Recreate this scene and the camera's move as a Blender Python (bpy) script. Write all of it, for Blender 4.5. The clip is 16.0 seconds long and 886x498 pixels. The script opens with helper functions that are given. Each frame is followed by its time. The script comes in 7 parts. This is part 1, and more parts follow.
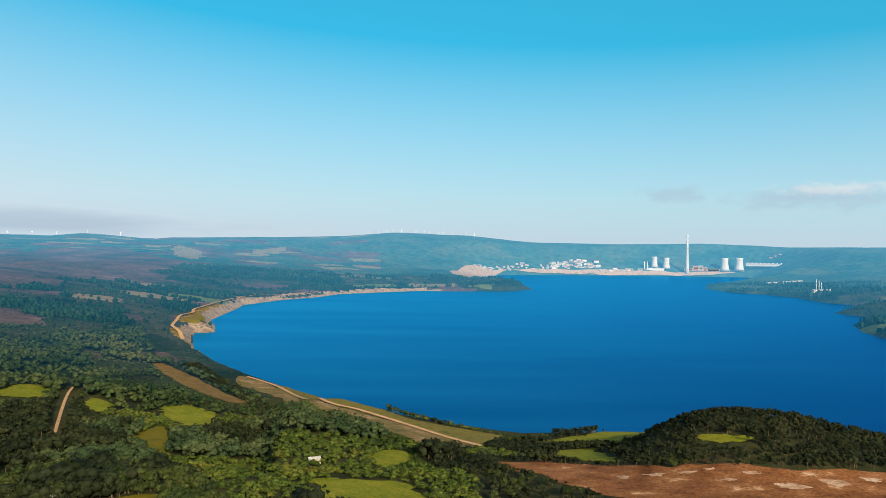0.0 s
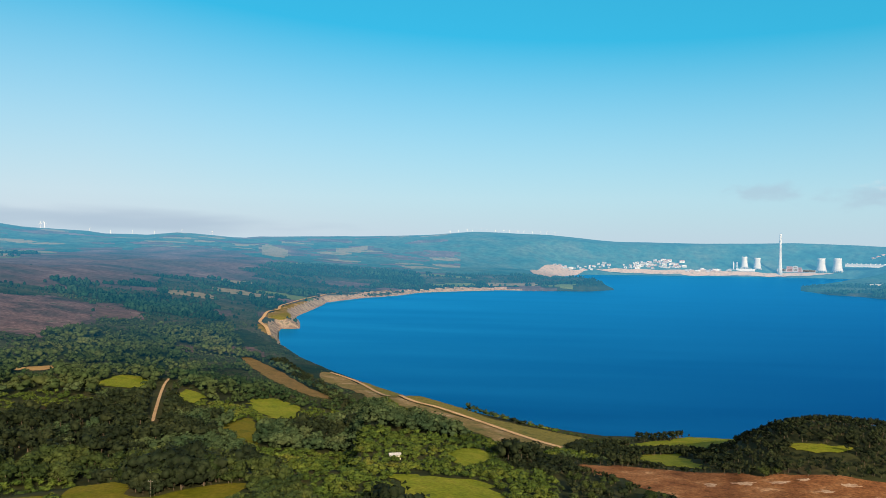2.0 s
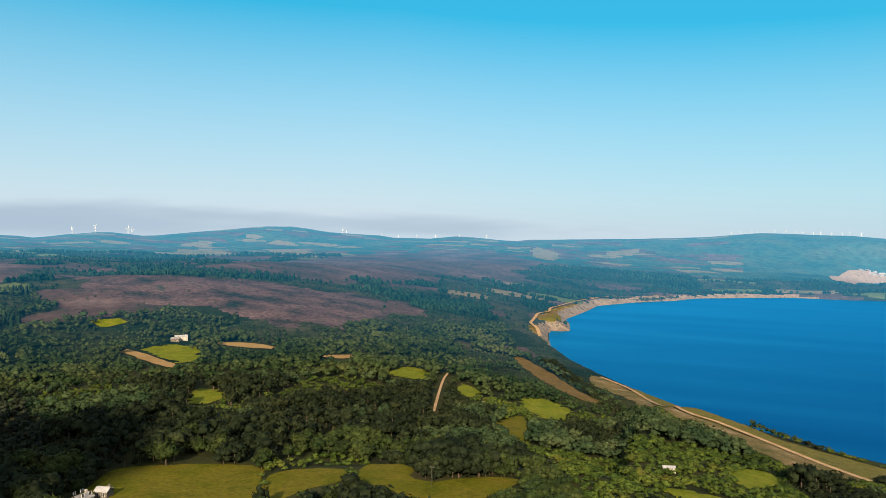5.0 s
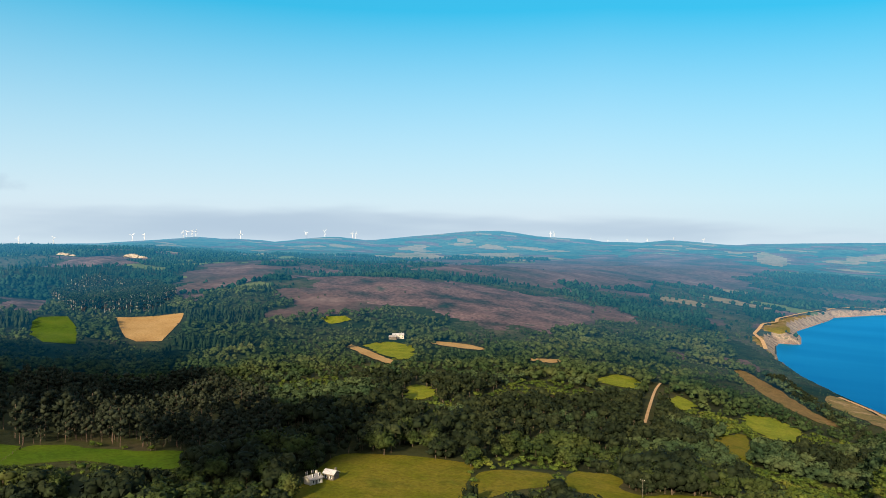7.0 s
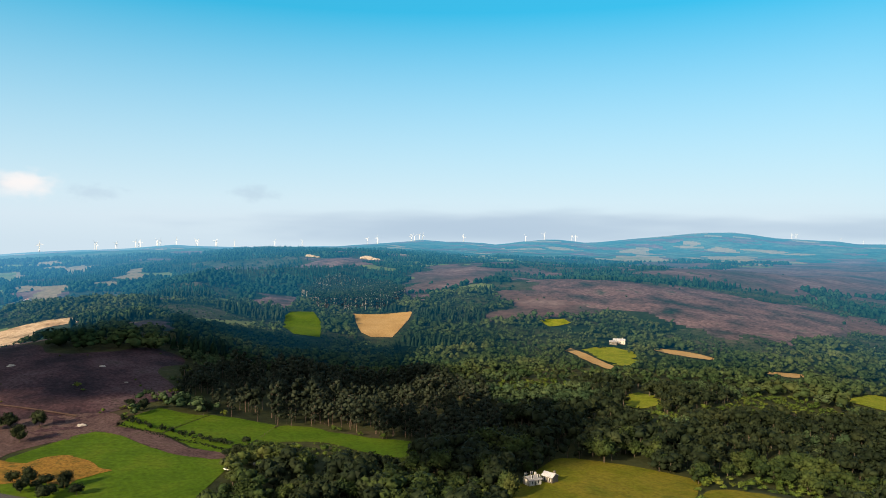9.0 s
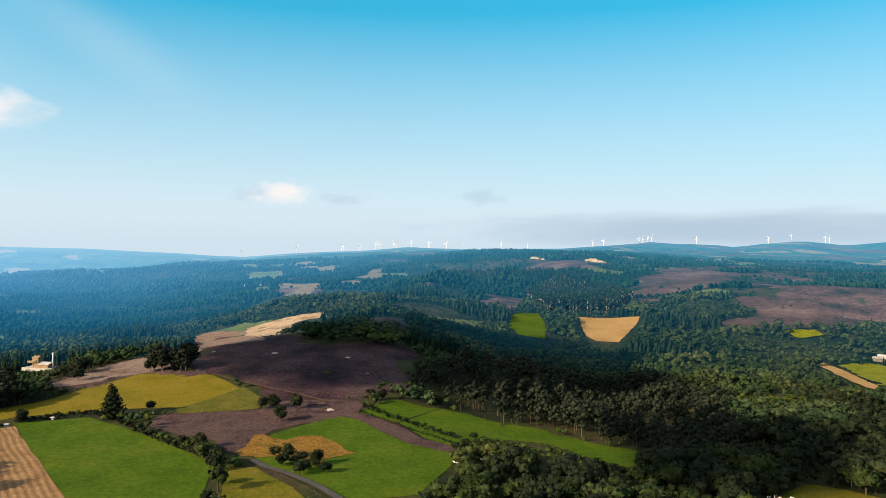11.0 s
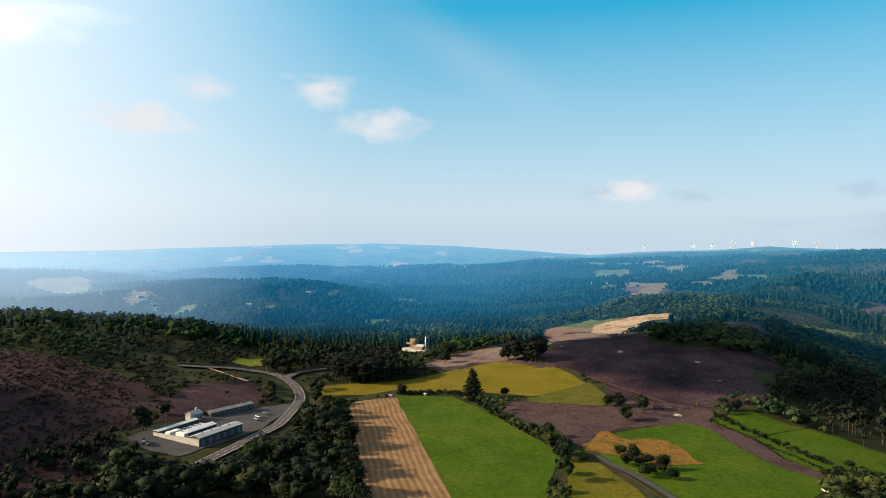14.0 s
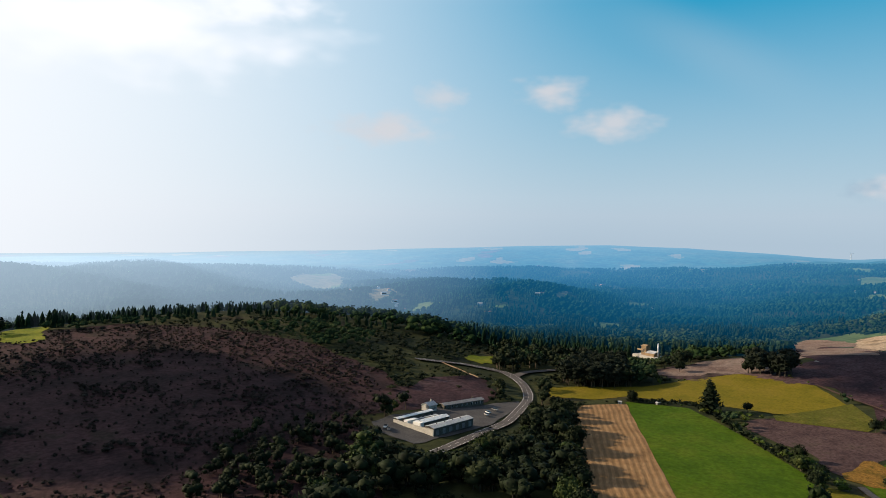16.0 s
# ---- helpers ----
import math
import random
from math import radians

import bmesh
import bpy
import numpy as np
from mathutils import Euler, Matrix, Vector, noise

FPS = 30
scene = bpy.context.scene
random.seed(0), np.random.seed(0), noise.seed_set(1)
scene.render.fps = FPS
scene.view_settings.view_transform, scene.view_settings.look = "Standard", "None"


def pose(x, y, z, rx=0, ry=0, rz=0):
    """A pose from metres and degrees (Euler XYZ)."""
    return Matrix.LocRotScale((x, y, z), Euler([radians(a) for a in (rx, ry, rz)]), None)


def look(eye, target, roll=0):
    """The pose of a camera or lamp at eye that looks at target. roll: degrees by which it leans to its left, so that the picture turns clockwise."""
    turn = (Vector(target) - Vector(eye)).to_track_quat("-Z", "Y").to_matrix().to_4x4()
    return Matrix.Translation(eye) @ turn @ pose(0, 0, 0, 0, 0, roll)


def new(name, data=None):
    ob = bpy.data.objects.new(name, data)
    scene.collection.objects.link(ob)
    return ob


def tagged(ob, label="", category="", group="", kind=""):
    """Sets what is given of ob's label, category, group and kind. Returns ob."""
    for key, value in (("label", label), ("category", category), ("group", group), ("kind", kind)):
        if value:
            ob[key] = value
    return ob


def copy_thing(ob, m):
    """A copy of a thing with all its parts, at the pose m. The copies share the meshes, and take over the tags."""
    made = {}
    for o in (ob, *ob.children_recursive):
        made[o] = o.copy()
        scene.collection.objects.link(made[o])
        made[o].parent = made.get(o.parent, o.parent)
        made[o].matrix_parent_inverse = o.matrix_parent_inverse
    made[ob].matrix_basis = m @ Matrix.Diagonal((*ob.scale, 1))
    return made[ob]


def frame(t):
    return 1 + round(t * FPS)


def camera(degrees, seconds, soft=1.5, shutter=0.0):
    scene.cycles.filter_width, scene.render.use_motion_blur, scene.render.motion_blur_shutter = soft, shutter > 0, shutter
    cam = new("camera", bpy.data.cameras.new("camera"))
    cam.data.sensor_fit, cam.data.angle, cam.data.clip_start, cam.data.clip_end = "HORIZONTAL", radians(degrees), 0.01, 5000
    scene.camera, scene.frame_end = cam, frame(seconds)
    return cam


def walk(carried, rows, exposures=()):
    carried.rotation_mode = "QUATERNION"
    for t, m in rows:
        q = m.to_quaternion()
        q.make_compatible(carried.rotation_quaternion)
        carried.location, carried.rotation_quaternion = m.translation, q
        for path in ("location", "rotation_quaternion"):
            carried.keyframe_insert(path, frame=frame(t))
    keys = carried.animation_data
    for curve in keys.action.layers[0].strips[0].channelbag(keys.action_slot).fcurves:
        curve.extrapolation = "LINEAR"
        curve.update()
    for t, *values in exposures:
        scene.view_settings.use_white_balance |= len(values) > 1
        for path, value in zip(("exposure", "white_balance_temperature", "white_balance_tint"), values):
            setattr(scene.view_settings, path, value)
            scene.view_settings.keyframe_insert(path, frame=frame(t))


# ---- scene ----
EYE = 175.0
cam = camera(63.99, 16.0, 0.9)
PATH = [
    (0.0, pose(0, 0, EYE, 89.47, -0.63, -0.00)),
    (0.1, pose(0, 0, EYE, 89.46, -0.63, 0.85)),
    (0.2, pose(0, 0, EYE, 89.44, -0.64, 1.72)),
    (0.3, pose(0, 0, EYE, 89.42, -0.65, 2.62)),
    (0.4, pose(0, 0, EYE, 89.40, -0.65, 3.32)),
    (0.5, pose(0, 0, EYE, 89.39, -0.66, 3.69)),
    (1.0, pose(0, 0, EYE, 89.36, -0.69, 3.72)),
    (1.5, pose(0, 0, EYE, 89.36, -0.65, 4.76)),
    (2.0, pose(0, 0, EYE, 89.33, -0.68, 6.43)),
    (2.5, pose(0, 0, EYE, 89.32, -0.65, 9.86)),
    (3.0, pose(0, 0, EYE, 89.31, -0.61, 13.28)),
    (5.5, pose(0, 0, EYE, 89.41, -0.41, 32.03)),
    (6.0, pose(0, 0, EYE, 89.47, -0.42, 36.20)),
    (6.5, pose(0, 0, EYE, 89.53, -0.42, 40.40)),
    (7.0, pose(0, 0, EYE, 89.56, -0.45, 44.65)),
    (7.5, pose(0, 0, EYE, 89.58, -0.49, 48.89)),
    (8.0, pose(0, 0, EYE, 89.58, -0.47, 53.30)),
    (8.5, pose(0, 0, EYE, 89.63, -0.44, 57.76)),
    (9.0, pose(0, 0, EYE, 89.65, -0.41, 62.22)),
    (11.5, pose(0, 0, EYE, 89.65, -0.50, 84.78)),
    (12.0, pose(0, 0, EYE, 89.55, -0.58, 89.32)),
    (12.5, pose(0, 0, EYE, 89.47, -0.63, 93.90)),
    (13.0, pose(0, 0, EYE, 89.37, -0.67, 98.54)),
    (13.5, pose(0, 0, EYE, 89.33, -0.66, 103.15)),
    (14.0, pose(0, 0, EYE, 89.31, -0.67, 107.72)),
    (14.5, pose(0, 0, EYE, 89.27, -0.68, 112.25)),
    (15.0, pose(0, 0, EYE, 89.26, -0.76, 116.85)),
    (15.5, pose(0, 0, EYE, 89.25, -0.86, 121.51)),
    (16.0, pose(0, 0, EYE, 89.18, -0.92, 126.08)),
]
walk(cam, PATH, [(0.0, 1.28, 6450, 10), (3.0, 1.28, 6450, 10), (6.0, 1.36, 6480, 10), (7.5, 1.46, 6500, 10), (12.5, 1.44, 6500, 10), (14.0, 1.30, 6280, 10), (16.0, 0.98, 6080, 10)])

# ---- sky and sun ----
SUN_BEARING, SUN_HEIGHT = 203.0, 24.0
world = bpy.data.worlds.new("sky")
scene.world = world
world.use_nodes = True
wn, wl = world.node_tree.nodes, world.node_tree.links
wn.clear()
sky = wn.new("ShaderNodeTexSky")
sky.sky_type = "NISHITA"
sky.sun_disc = False
sky.sun_elevation = radians(SUN_HEIGHT)
sky.sun_rotation = radians(-SUN_BEARING)
sky.altitude = 300
sky.air_density, sky.dust_density, sky.ozone_density = 1.0, 1.0, 2.0
tint = wn.new("ShaderNodeMix")
tint.data_type, tint.blend_type = "RGBA", "MULTIPLY"
upper = wn.new("ShaderNodeMapRange")
upper.inputs["From Min"].default_value, upper.inputs["From Max"].default_value = 0.36, 0.62
upper.inputs["To Min"].default_value, upper.inputs["To Max"].default_value = 1.0, 0.0
wl.new(upper.outputs["Result"], tint.inputs["Factor"])
tint.inputs["B"].default_value = (0.08, 1.06, 1.12, 1)
wl.new(sky.outputs["Color"], tint.inputs["A"])
direction = wn.new("ShaderNodeTexCoord")


def cloud(last, bearing, lift, wide, high, amount, seed, grey=False):
    """A soft fair-weather cloud of the sky, mixed over what is there."""
    b, e = radians(bearing), radians(lift)
    middle = Vector((-math.sin(b) * math.cos(e), math.cos(b) * math.cos(e), math.sin(e)))
    side = Vector((math.cos(b), math.sin(b), 0))
    off = wn.new("ShaderNodeVectorMath")
    off.operation = "SUBTRACT"
    off.inputs[1].default_value = middle
    wl.new(direction.outputs["Generated"], off.inputs[0])
    puff = wn.new("ShaderNodeTexNoise")
    puff.inputs["Scale"].default_value = 0.6 / radians(high)
    puff.inputs["Detail"].default_value = 2.5
    shift = wn.new("ShaderNodeVectorMath")
    shift.operation = "MULTIPLY_ADD"
    shift.inputs[1].default_value = (0.22, 0.22, 1.6) if wide > 8 and grey else (1, 1, 2.0)
    shift.inputs[2].default_value = (seed, seed * 1.7, 0)
    wl.new(off.outputs[0], shift.inputs[0])
    wl.new(shift.outputs[0], puff.inputs["Vector"])
    along, up, ahead = wn.new("ShaderNodeVectorMath"), wn.new("ShaderNodeVectorMath"), wn.new("ShaderNodeVectorMath")
    for node, axis, size in ((along, side, wide), (up, Vector((0, 0, 1)), high), (ahead, middle, wide * 2)):
        node.operation = "DOT_PRODUCT"
        node.inputs[1].default_value = axis / radians(size)
        wl.new(off.outputs[0], node.inputs[0])
    pair = wn.new("ShaderNodeCombineXYZ")
    wl.new(along.outputs["Value"], pair.inputs[0])
    wl.new(up.outputs["Value"], pair.inputs[1])
    wl.new(ahead.outputs["Value"], pair.inputs[2])
    far = wn.new("ShaderNodeVectorMath")
    far.operation = "LENGTH"
    wl.new(pair.outputs[0], far.inputs[0])
    total = wn.new("ShaderNodeMath")
    total.operation = "MULTIPLY_ADD"
    total.inputs[1].default_value = 1.7
    wl.new(puff.outputs["Fac"], total.inputs[0])
    minus = wn.new("ShaderNodeMath")
    minus.operation = "SUBTRACT"
    minus.inputs[0].default_value = 0.42
    wl.new(far.outputs["Value"], minus.inputs[1])
    wl.new(minus.outputs[0], total.inputs[2])
    ramp = wn.new("ShaderNodeMapRange")
    ramp.interpolation_type = "SMOOTHSTEP"
    ramp.inputs["From Min"].default_value, ramp.inputs["From Max"].default_value = 0.05, 1.25
    ramp.inputs["To Max"].default_value = amount
    wl.new(total.outputs[0], ramp.inputs["Value"])
    mix = wn.new("ShaderNodeMix")
    mix.data_type = "RGBA"
    wl.new(ramp.outputs["Result"], mix.inputs["Factor"])
    wl.new(last, mix.inputs["A"])
    mix.inputs["B"].default_value = GREY_CLOUD if grey else SUNLIT_CLOUD if bearing > 138 else CLOUD
    return mix.outputs["Result"]


# pale summer haze low in the sky, all the way round
CLOUD, SUNLIT_CLOUD, GREY_CLOUD = (6.4, 6.1, 6.0, 1), (9.8, 9.5, 9.3, 1), (3.1, 3.95, 4.8, 1)
split = wn.new("ShaderNodeSeparateXYZ")
wl.new(direction.outputs["Generated"], split.inputs[0])
wl.new(split.outputs["Z"], upper.inputs["Value"])
low = wn.new("ShaderNodeMapRange")
low.inputs["From Min"].default_value, low.inputs["From Max"].default_value = 0.035, 0.31
low.inputs["To Min"].default_value, low.inputs["To Max"].default_value = 0.96, 0.035
# the sky over the lake, away from the sun, is the deepest
lakeward = wn.new("ShaderNodeVectorMath")
lakeward.operation = "DOT_PRODUCT"
lakeward.inputs[1].default_value = (0.5, 0.866, 0)
wl.new(direction.outputs["Generated"], lakeward.inputs[0])
clearer = wn.new("ShaderNodeMapRange")
clearer.inputs["From Min"].default_value, clearer.inputs["From Max"].default_value = 0.45, 1.0
clearer.inputs["To Max"].default_value = 0.055
wl.new(lakeward.outputs["Value"], clearer.inputs["Value"])
raised = wn.new("ShaderNodeMath")
wl.new(split.outputs["Z"], raised.inputs[0])
wl.new(clearer.outputs["Result"], raised.inputs[1])
wl.new(raised.outputs[0], low.inputs["Value"])
murk = wn.new("ShaderNodeMapRange")
murk.inputs["From Min"].default_value, murk.inputs["From Max"].default_value = 0.0, 0.06
wl.new(split.outputs["Z"], murk.inputs["Value"])
haze = wn.new("ShaderNodeMix")
haze.data_type = "RGBA"
wl.new(murk.outputs["Result"], haze.inputs["Factor"])
haze.inputs["A"].default_value = (4.3, 5.05, 5.65, 1)
haze.inputs["B"].default_value = (4.9, 5.55, 6.05, 1)
pale = wn.new("ShaderNodeMix")
pale.data_type = "RGBA"
wl.new(low.outputs["Result"], pale.inputs["Factor"])
deep_sky = wn.new("ShaderNodeMix")
deep_sky.data_type = "RGBA"
deep_sky.inputs["Factor"].default_value = 0.55
aloft = wn.new("ShaderNodeMix")
aloft.data_type = "RGBA"
aloft.inputs["A"].default_value = (2.6, 3.5, 4.9, 1)
wl.new(upper.outputs["Result"], aloft.inputs["Factor"])
wl.new(tint.outputs["Result"], deep_sky.inputs["A"])
aloft.inputs["B"].default_value = (0.15, 3.45, 5.45, 1)
wl.new(aloft.outputs["Result"], deep_sky.inputs["B"])
wl.new(deep_sky.outputs["Result"], pale.inputs["A"])
wl.new(haze.outputs["Result"], pale.inputs["B"])
# the white aureole round the sun
toward = wn.new("ShaderNodeVectorMath")
toward.operation = "DOT_PRODUCT"
toward.inputs[1].default_value = (-math.sin(radians(SUN_BEARING)) * math.cos(radians(SUN_HEIGHT)), math.cos(radians(SUN_BEARING)) * math.cos(radians(SUN_HEIGHT)), math.sin(radians(SUN_HEIGHT)))
wl.new(direction.outputs["Generated"], toward.inputs[0])
near_sun = wn.new("ShaderNodeMapRange")
near_sun.interpolation_type = "SMOOTHSTEP"
near_sun.inputs["From Min"].default_value, near_sun.inputs["From Max"].default_value = 0.0, 0.88
wl.new(toward.outputs["Value"], near_sun.inputs["Value"])
aureole = wn.new("ShaderNodeMix")
aureole.data_type = "RGBA"
wl.new(near_sun.outputs["Result"], aureole.inputs["Factor"])
wl.new(pale.outputs["Result"], aureole.inputs["A"])
aureole.inputs["B"].default_value = (9.2, 9.0, 8.8, 1)
last = aureole.outputs["Result"]


def cirrus(last, middle, across, along, half, wide, amount):
    """A faint straight streak of high cloud."""
    off = wn.new("ShaderNodeVectorMath")
    off.operation = "SUBTRACT"
    off.inputs[1].default_value = middle
    wl.new(direction.outputs["Generated"], off.inputs[0])
    fades = []
    for axis, reach in ((across, wide), (along, half)):
        dot, size, fade = wn.new("ShaderNodeVectorMath"), wn.new("ShaderNodeMath"), wn.new("ShaderNodeMapRange")
        dot.operation, size.operation, fade.interpolation_type = "DOT_PRODUCT", "ABSOLUTE", "SMOOTHSTEP"
        dot.inputs[1].default_value = axis
        wl.new(off.outputs[0], dot.inputs[0])
        wl.new(dot.outputs["Value"], size.inputs[0])
        wl.new(size.outputs[0], fade.inputs["Value"])
        fade.inputs["From Max"].default_value = reach
        fade.inputs["To Min"].default_value, fade.inputs["To Max"].default_value = 1.0, 0.0
        fades.append(fade)
    both = wn.new("ShaderNodeMath")
    both.operation = "MULTIPLY"
    wl.new(fades[0].outputs["Result"], both.inputs[0])
    wl.new(fades[1].outputs["Result"], both.inputs[1])
    thin_cloud = wn.new("ShaderNodeMath")
    thin_cloud.operation = "MULTIPLY"
    thin_cloud.inputs[1].default_value = amount
    wl.new(both.outputs[0], thin_cloud.inputs[0])
    mix = wn.new("ShaderNodeMix")
    mix.data_type = "RGBA"
    wl.new(thin_cloud.outputs[0], mix.inputs["Factor"])
    wl.new(last, mix.inputs["A"])
    mix.inputs["B"].default_value = CLOUD
    return mix.outputs["Result"]


last = cirrus(last, (-0.9284, -0.2720, 0.2531), (-0.0883, -0.5000, -0.8615), (-0.3609, 0.8222, -0.4402), 0.192, 0.05, 0.13)
last = cloud(last, 117.7, 11.6, 2.7, 1.4, 0.85, 2)
last = cloud(last, 112.8, 9.2, 3.4, 1.4, 0.8, 9)
last = cloud(last, 131.4, 8.6, 4.6, 1.4, 0.85, 16)
last = cloud(last, 126.8, 11.4, 1.8, 1.1, 0.5, 23)
last = cloud(last, 92.9, 4.1, 1.7, 0.8, 0.85, 30)
last = cloud(last, 95.3, 3.9, 1.8, 0.7, 0.4, 37, True)
last = cloud(last, 88.4, 3.6, 2.1, 0.6, 0.4, 44, True)
last = cloud(last, 77.1, 3.9, 2.1, 0.7, 0.45, 51, True)
last = cloud(last, 151.2, 14.8, 14.6, 3.4, 1.0, 58)
last = cloud(last, 141.2, 17.3, 5.5, 1.6, 0.8, 65)
last = cloud(last, -27.9, 3.4, 6.8, 0.9, 0.6, 72, True)
last = cloud(last, -29.0, 4.1, 4.6, 0.5, 0.5, 79)
last = cloud(last, -17.9, 3.8, 2.7, 0.7, 0.5, 86, True)
last = cloud(last, 58.8, 1.1, 22.8, 1.4, 0.85, 93, True)
last = cloud(last, 57.0, 1.6, 25.1, 1.3, 0.85, 100, True)
last = cloud(last, 28.6, 1.2, 13.7, 1.1, 0.75, 107, True)
last = cloud(last, 93.1, 4.0, 2.5, 1.0, 0.75, 114)
last = cloud(last, 125.6, 11.1, 1.4, 0.9, 0.4, 121)

background = wn.new("ShaderNodeBackground")
background.inputs["Strength"].default_value = 0.056
wl.new(last, background.inputs["Color"])
wl.new(background.outputs[0], wn.new("ShaderNodeOutputWorld").inputs["Surface"])

sun = new("sun", bpy.data.lights.new("sun", "SUN"))
sun.data.energy, sun.data.angle, sun.data.color = 5.0, radians(0.55), (1.0, 0.77, 0.50)
b, e = radians(SUN_BEARING), radians(SUN_HEIGHT)
sun.matrix_world = look((-math.sin(b) * math.cos(e) * 900, math.cos(b) * math.cos(e) * 900, math.sin(e) * 900), (0, 0, 0))
tagged(sun, kind="structure")


# ---- materials ----
def surface(name, colours, size, rough=0.9, bump=0.3, fine=None, rows=None, island=0.0, spec=0.04, vary=0.35, metal=0.0, cells=0.0):
    """A weathered surface: a run of colours over patches of the given size in metres, finer grain, relief.
    rows: bearing and spacing of mown or ploughed lines; cells: size of a patchwork of parcels."""
    m = bpy.data.materials.new(name)
    m.use_nodes = True
    n, l = m.node_tree.nodes, m.node_tree.links
    bsdf = n["Principled BSDF"]
    place = n.new("ShaderNodeNewGeometry")

    def grain(scale, detail=5.0):
        t = n.new("ShaderNodeTexNoise")
        t.inputs["Scale"].default_value, t.inputs["Detail"].default_value, t.inputs["Roughness"].default_value = 1.0 / scale, detail, 0.62
        l.new(place.outputs["Position"], t.inputs["Vector"])
        return t

    def run(fac, cols):
        r = n.new("ShaderNodeValToRGB")
        els = r.color_ramp.elements
        while len(els) < len(cols):
            els.new(0.5)
        for k, c in enumerate(cols):
            els[k].position = 0.3 + 0.4 * k / max(1, len(cols) - 1)
            els[k].color = (*c, 1)
        l.new(fac, r.inputs["Fac"])
        return r.outputs["Color"]

    def times(colour, fac, low, high):
        s = n.new("ShaderNodeMapRange")
        s.inputs["From Min"].default_value, s.inputs["From Max"].default_value = 0.25, 0.75
        s.inputs["To Min"].default_value, s.inputs["To Max"].default_value = low, high
        l.new(fac, s.inputs["Value"])
        x = n.new("ShaderNodeVectorMath")
        x.operation = "SCALE"
        l.new(colour, x.inputs[0])
        l.new(s.outputs["Result"], x.inputs["Scale"])
        return x.outputs[0]

    patches = grain(size)
    colour = run(patches.outputs["Fac"], colours)
    if cells:
        parcel = n.new("ShaderNodeTexVoronoi")
        parcel.inputs["Scale"].default_value = 1.0 / cells
        l.new(place.outputs["Position"], parcel.inputs["Vector"])
        shade = n.new("ShaderNodeSeparateColor")
        l.new(parcel.outputs["Color"], shade.inputs[0])
        colour = times(colour, shade.outputs[0], 0.7, 1.35)
    small = grain(fine or size / 9.0, 4.0)
    colour = times(colour, small.outputs["Fac"], 1 - vary, 1 + vary)
    if island:
        colour = times(colour, place.outputs["Random Per Island"], 1 - island, 1 + island)
    relief = small.outputs["Fac"]
    if rows:
        bearing, spacing, depth = rows
        turn = n.new("ShaderNodeVectorRotate")
        turn.rotation_type = "Z_AXIS"
        turn.inputs["Angle"].default_value = radians(bearing)
        l.new(place.outputs["Position"], turn.inputs["Vector"])
        wave = n.new("ShaderNodeTexWave")
        wave.inputs["Scale"].default_value = 0.314 / spacing
        wave.inputs["Distortion"].default_value, wave.inputs["Detail"].default_value, wave.inputs["Detail Scale"].default_value = 4.5, 2.0, 0.22
        l.new(turn.outputs[0], wave.inputs["Vector"])
        colour = times(colour, wave.outputs["Fac"], 1 - depth, 1 + depth)
        relief = wave.outputs["Fac"]
    l.new(colour, bsdf.inputs["Base Color"])
    bsdf.inputs["Roughness"].default_value, bsdf.inputs["Metallic"].default_value = rough, metal
    bsdf.inputs["Specular IOR Level"].default_value = spec
    if bump:
        lift = n.new("ShaderNodeBump")
        lift.inputs["Strength"].default_value = bump
        lift.inputs["Distance"].default_value = (fine or size / 9.0) * 0.4
        l.new(relief, lift.inputs["Height"])
        l.new(lift.outputs[0], bsdf.inputs["Normal"])
    return m


STRAW_ROWS = 62
GROUND = surface("ground_cover", [(0.0077, 0.0102, 0.0058), (0.014, 0.0178, 0.0078), (0.0262, 0.0289, 0.0106), (0.0298, 0.0238, 0.0154)], 60, fine=5)
MEADOW = surface("meadow_grass", [(0.0399, 0.0476, 0.0026), (0.0607, 0.0621, 0.0043), (0.0815, 0.0703, 0.0078), (0.0451, 0.0518, 0.0043)], 24, fine=2.0, vary=0.35)
MEADOW_GREEN = surface("green_meadow", [(0.0581, 0.0786, 0.0055), (0.0924, 0.106, 0.0083), (0.13, 0.1231, 0.015)], 14, fine=1.8, vary=0.4)
GREEN_GRASS = surface("lush_grass", [(0.0222, 0.0454, 0.0017), (0.0319, 0.0588, 0.0025), (0.0482, 0.0686, 0.0046)], 30, fine=2.2, bump=0.05, rows=(22.5000, 6.1800, 0.0096))
GOLD_GRASS = surface("ripening_grass", [(0.0678, 0.06, 0.0039), (0.0919, 0.0753, 0.0057), (0.1094, 0.0823, 0.0096)], 24, fine=1.8, vary=0.3, bump=0.05, rows=(10, 7, 0.006))
STRAW = surface("cut_straw", [(0.1055, 0.0622, 0.0295), (0.1430, 0.0866, 0.0417), (0.1808, 0.1155, 0.0613)], 9, fine=0.7, vary=0.5, rows=(STRAW_ROWS, 3.1, 0.17))
WHEAT = surface("ripe_wheat", [(0.1617, 0.1007, 0.0401), (0.2042, 0.1322, 0.0569), (0.2234, 0.1511, 0.0696)], 35, fine=2.2, vary=0.3)
DRY_GRASS = surface("dry_orange_grass", [(0.0526, 0.0416, 0.0079), (0.0963, 0.0569, 0.0105), (0.1357, 0.0722, 0.0149), (0.035, 0.0372, 0.0066)], 9, fine=1.3, vary=0.6)
OLIVE = surface("rough_pasture", [(0.0372, 0.0416, 0.0053), (0.0547, 0.0547, 0.0079), (0.0744, 0.0634, 0.0131)], 10, fine=1.4, vary=0.45)
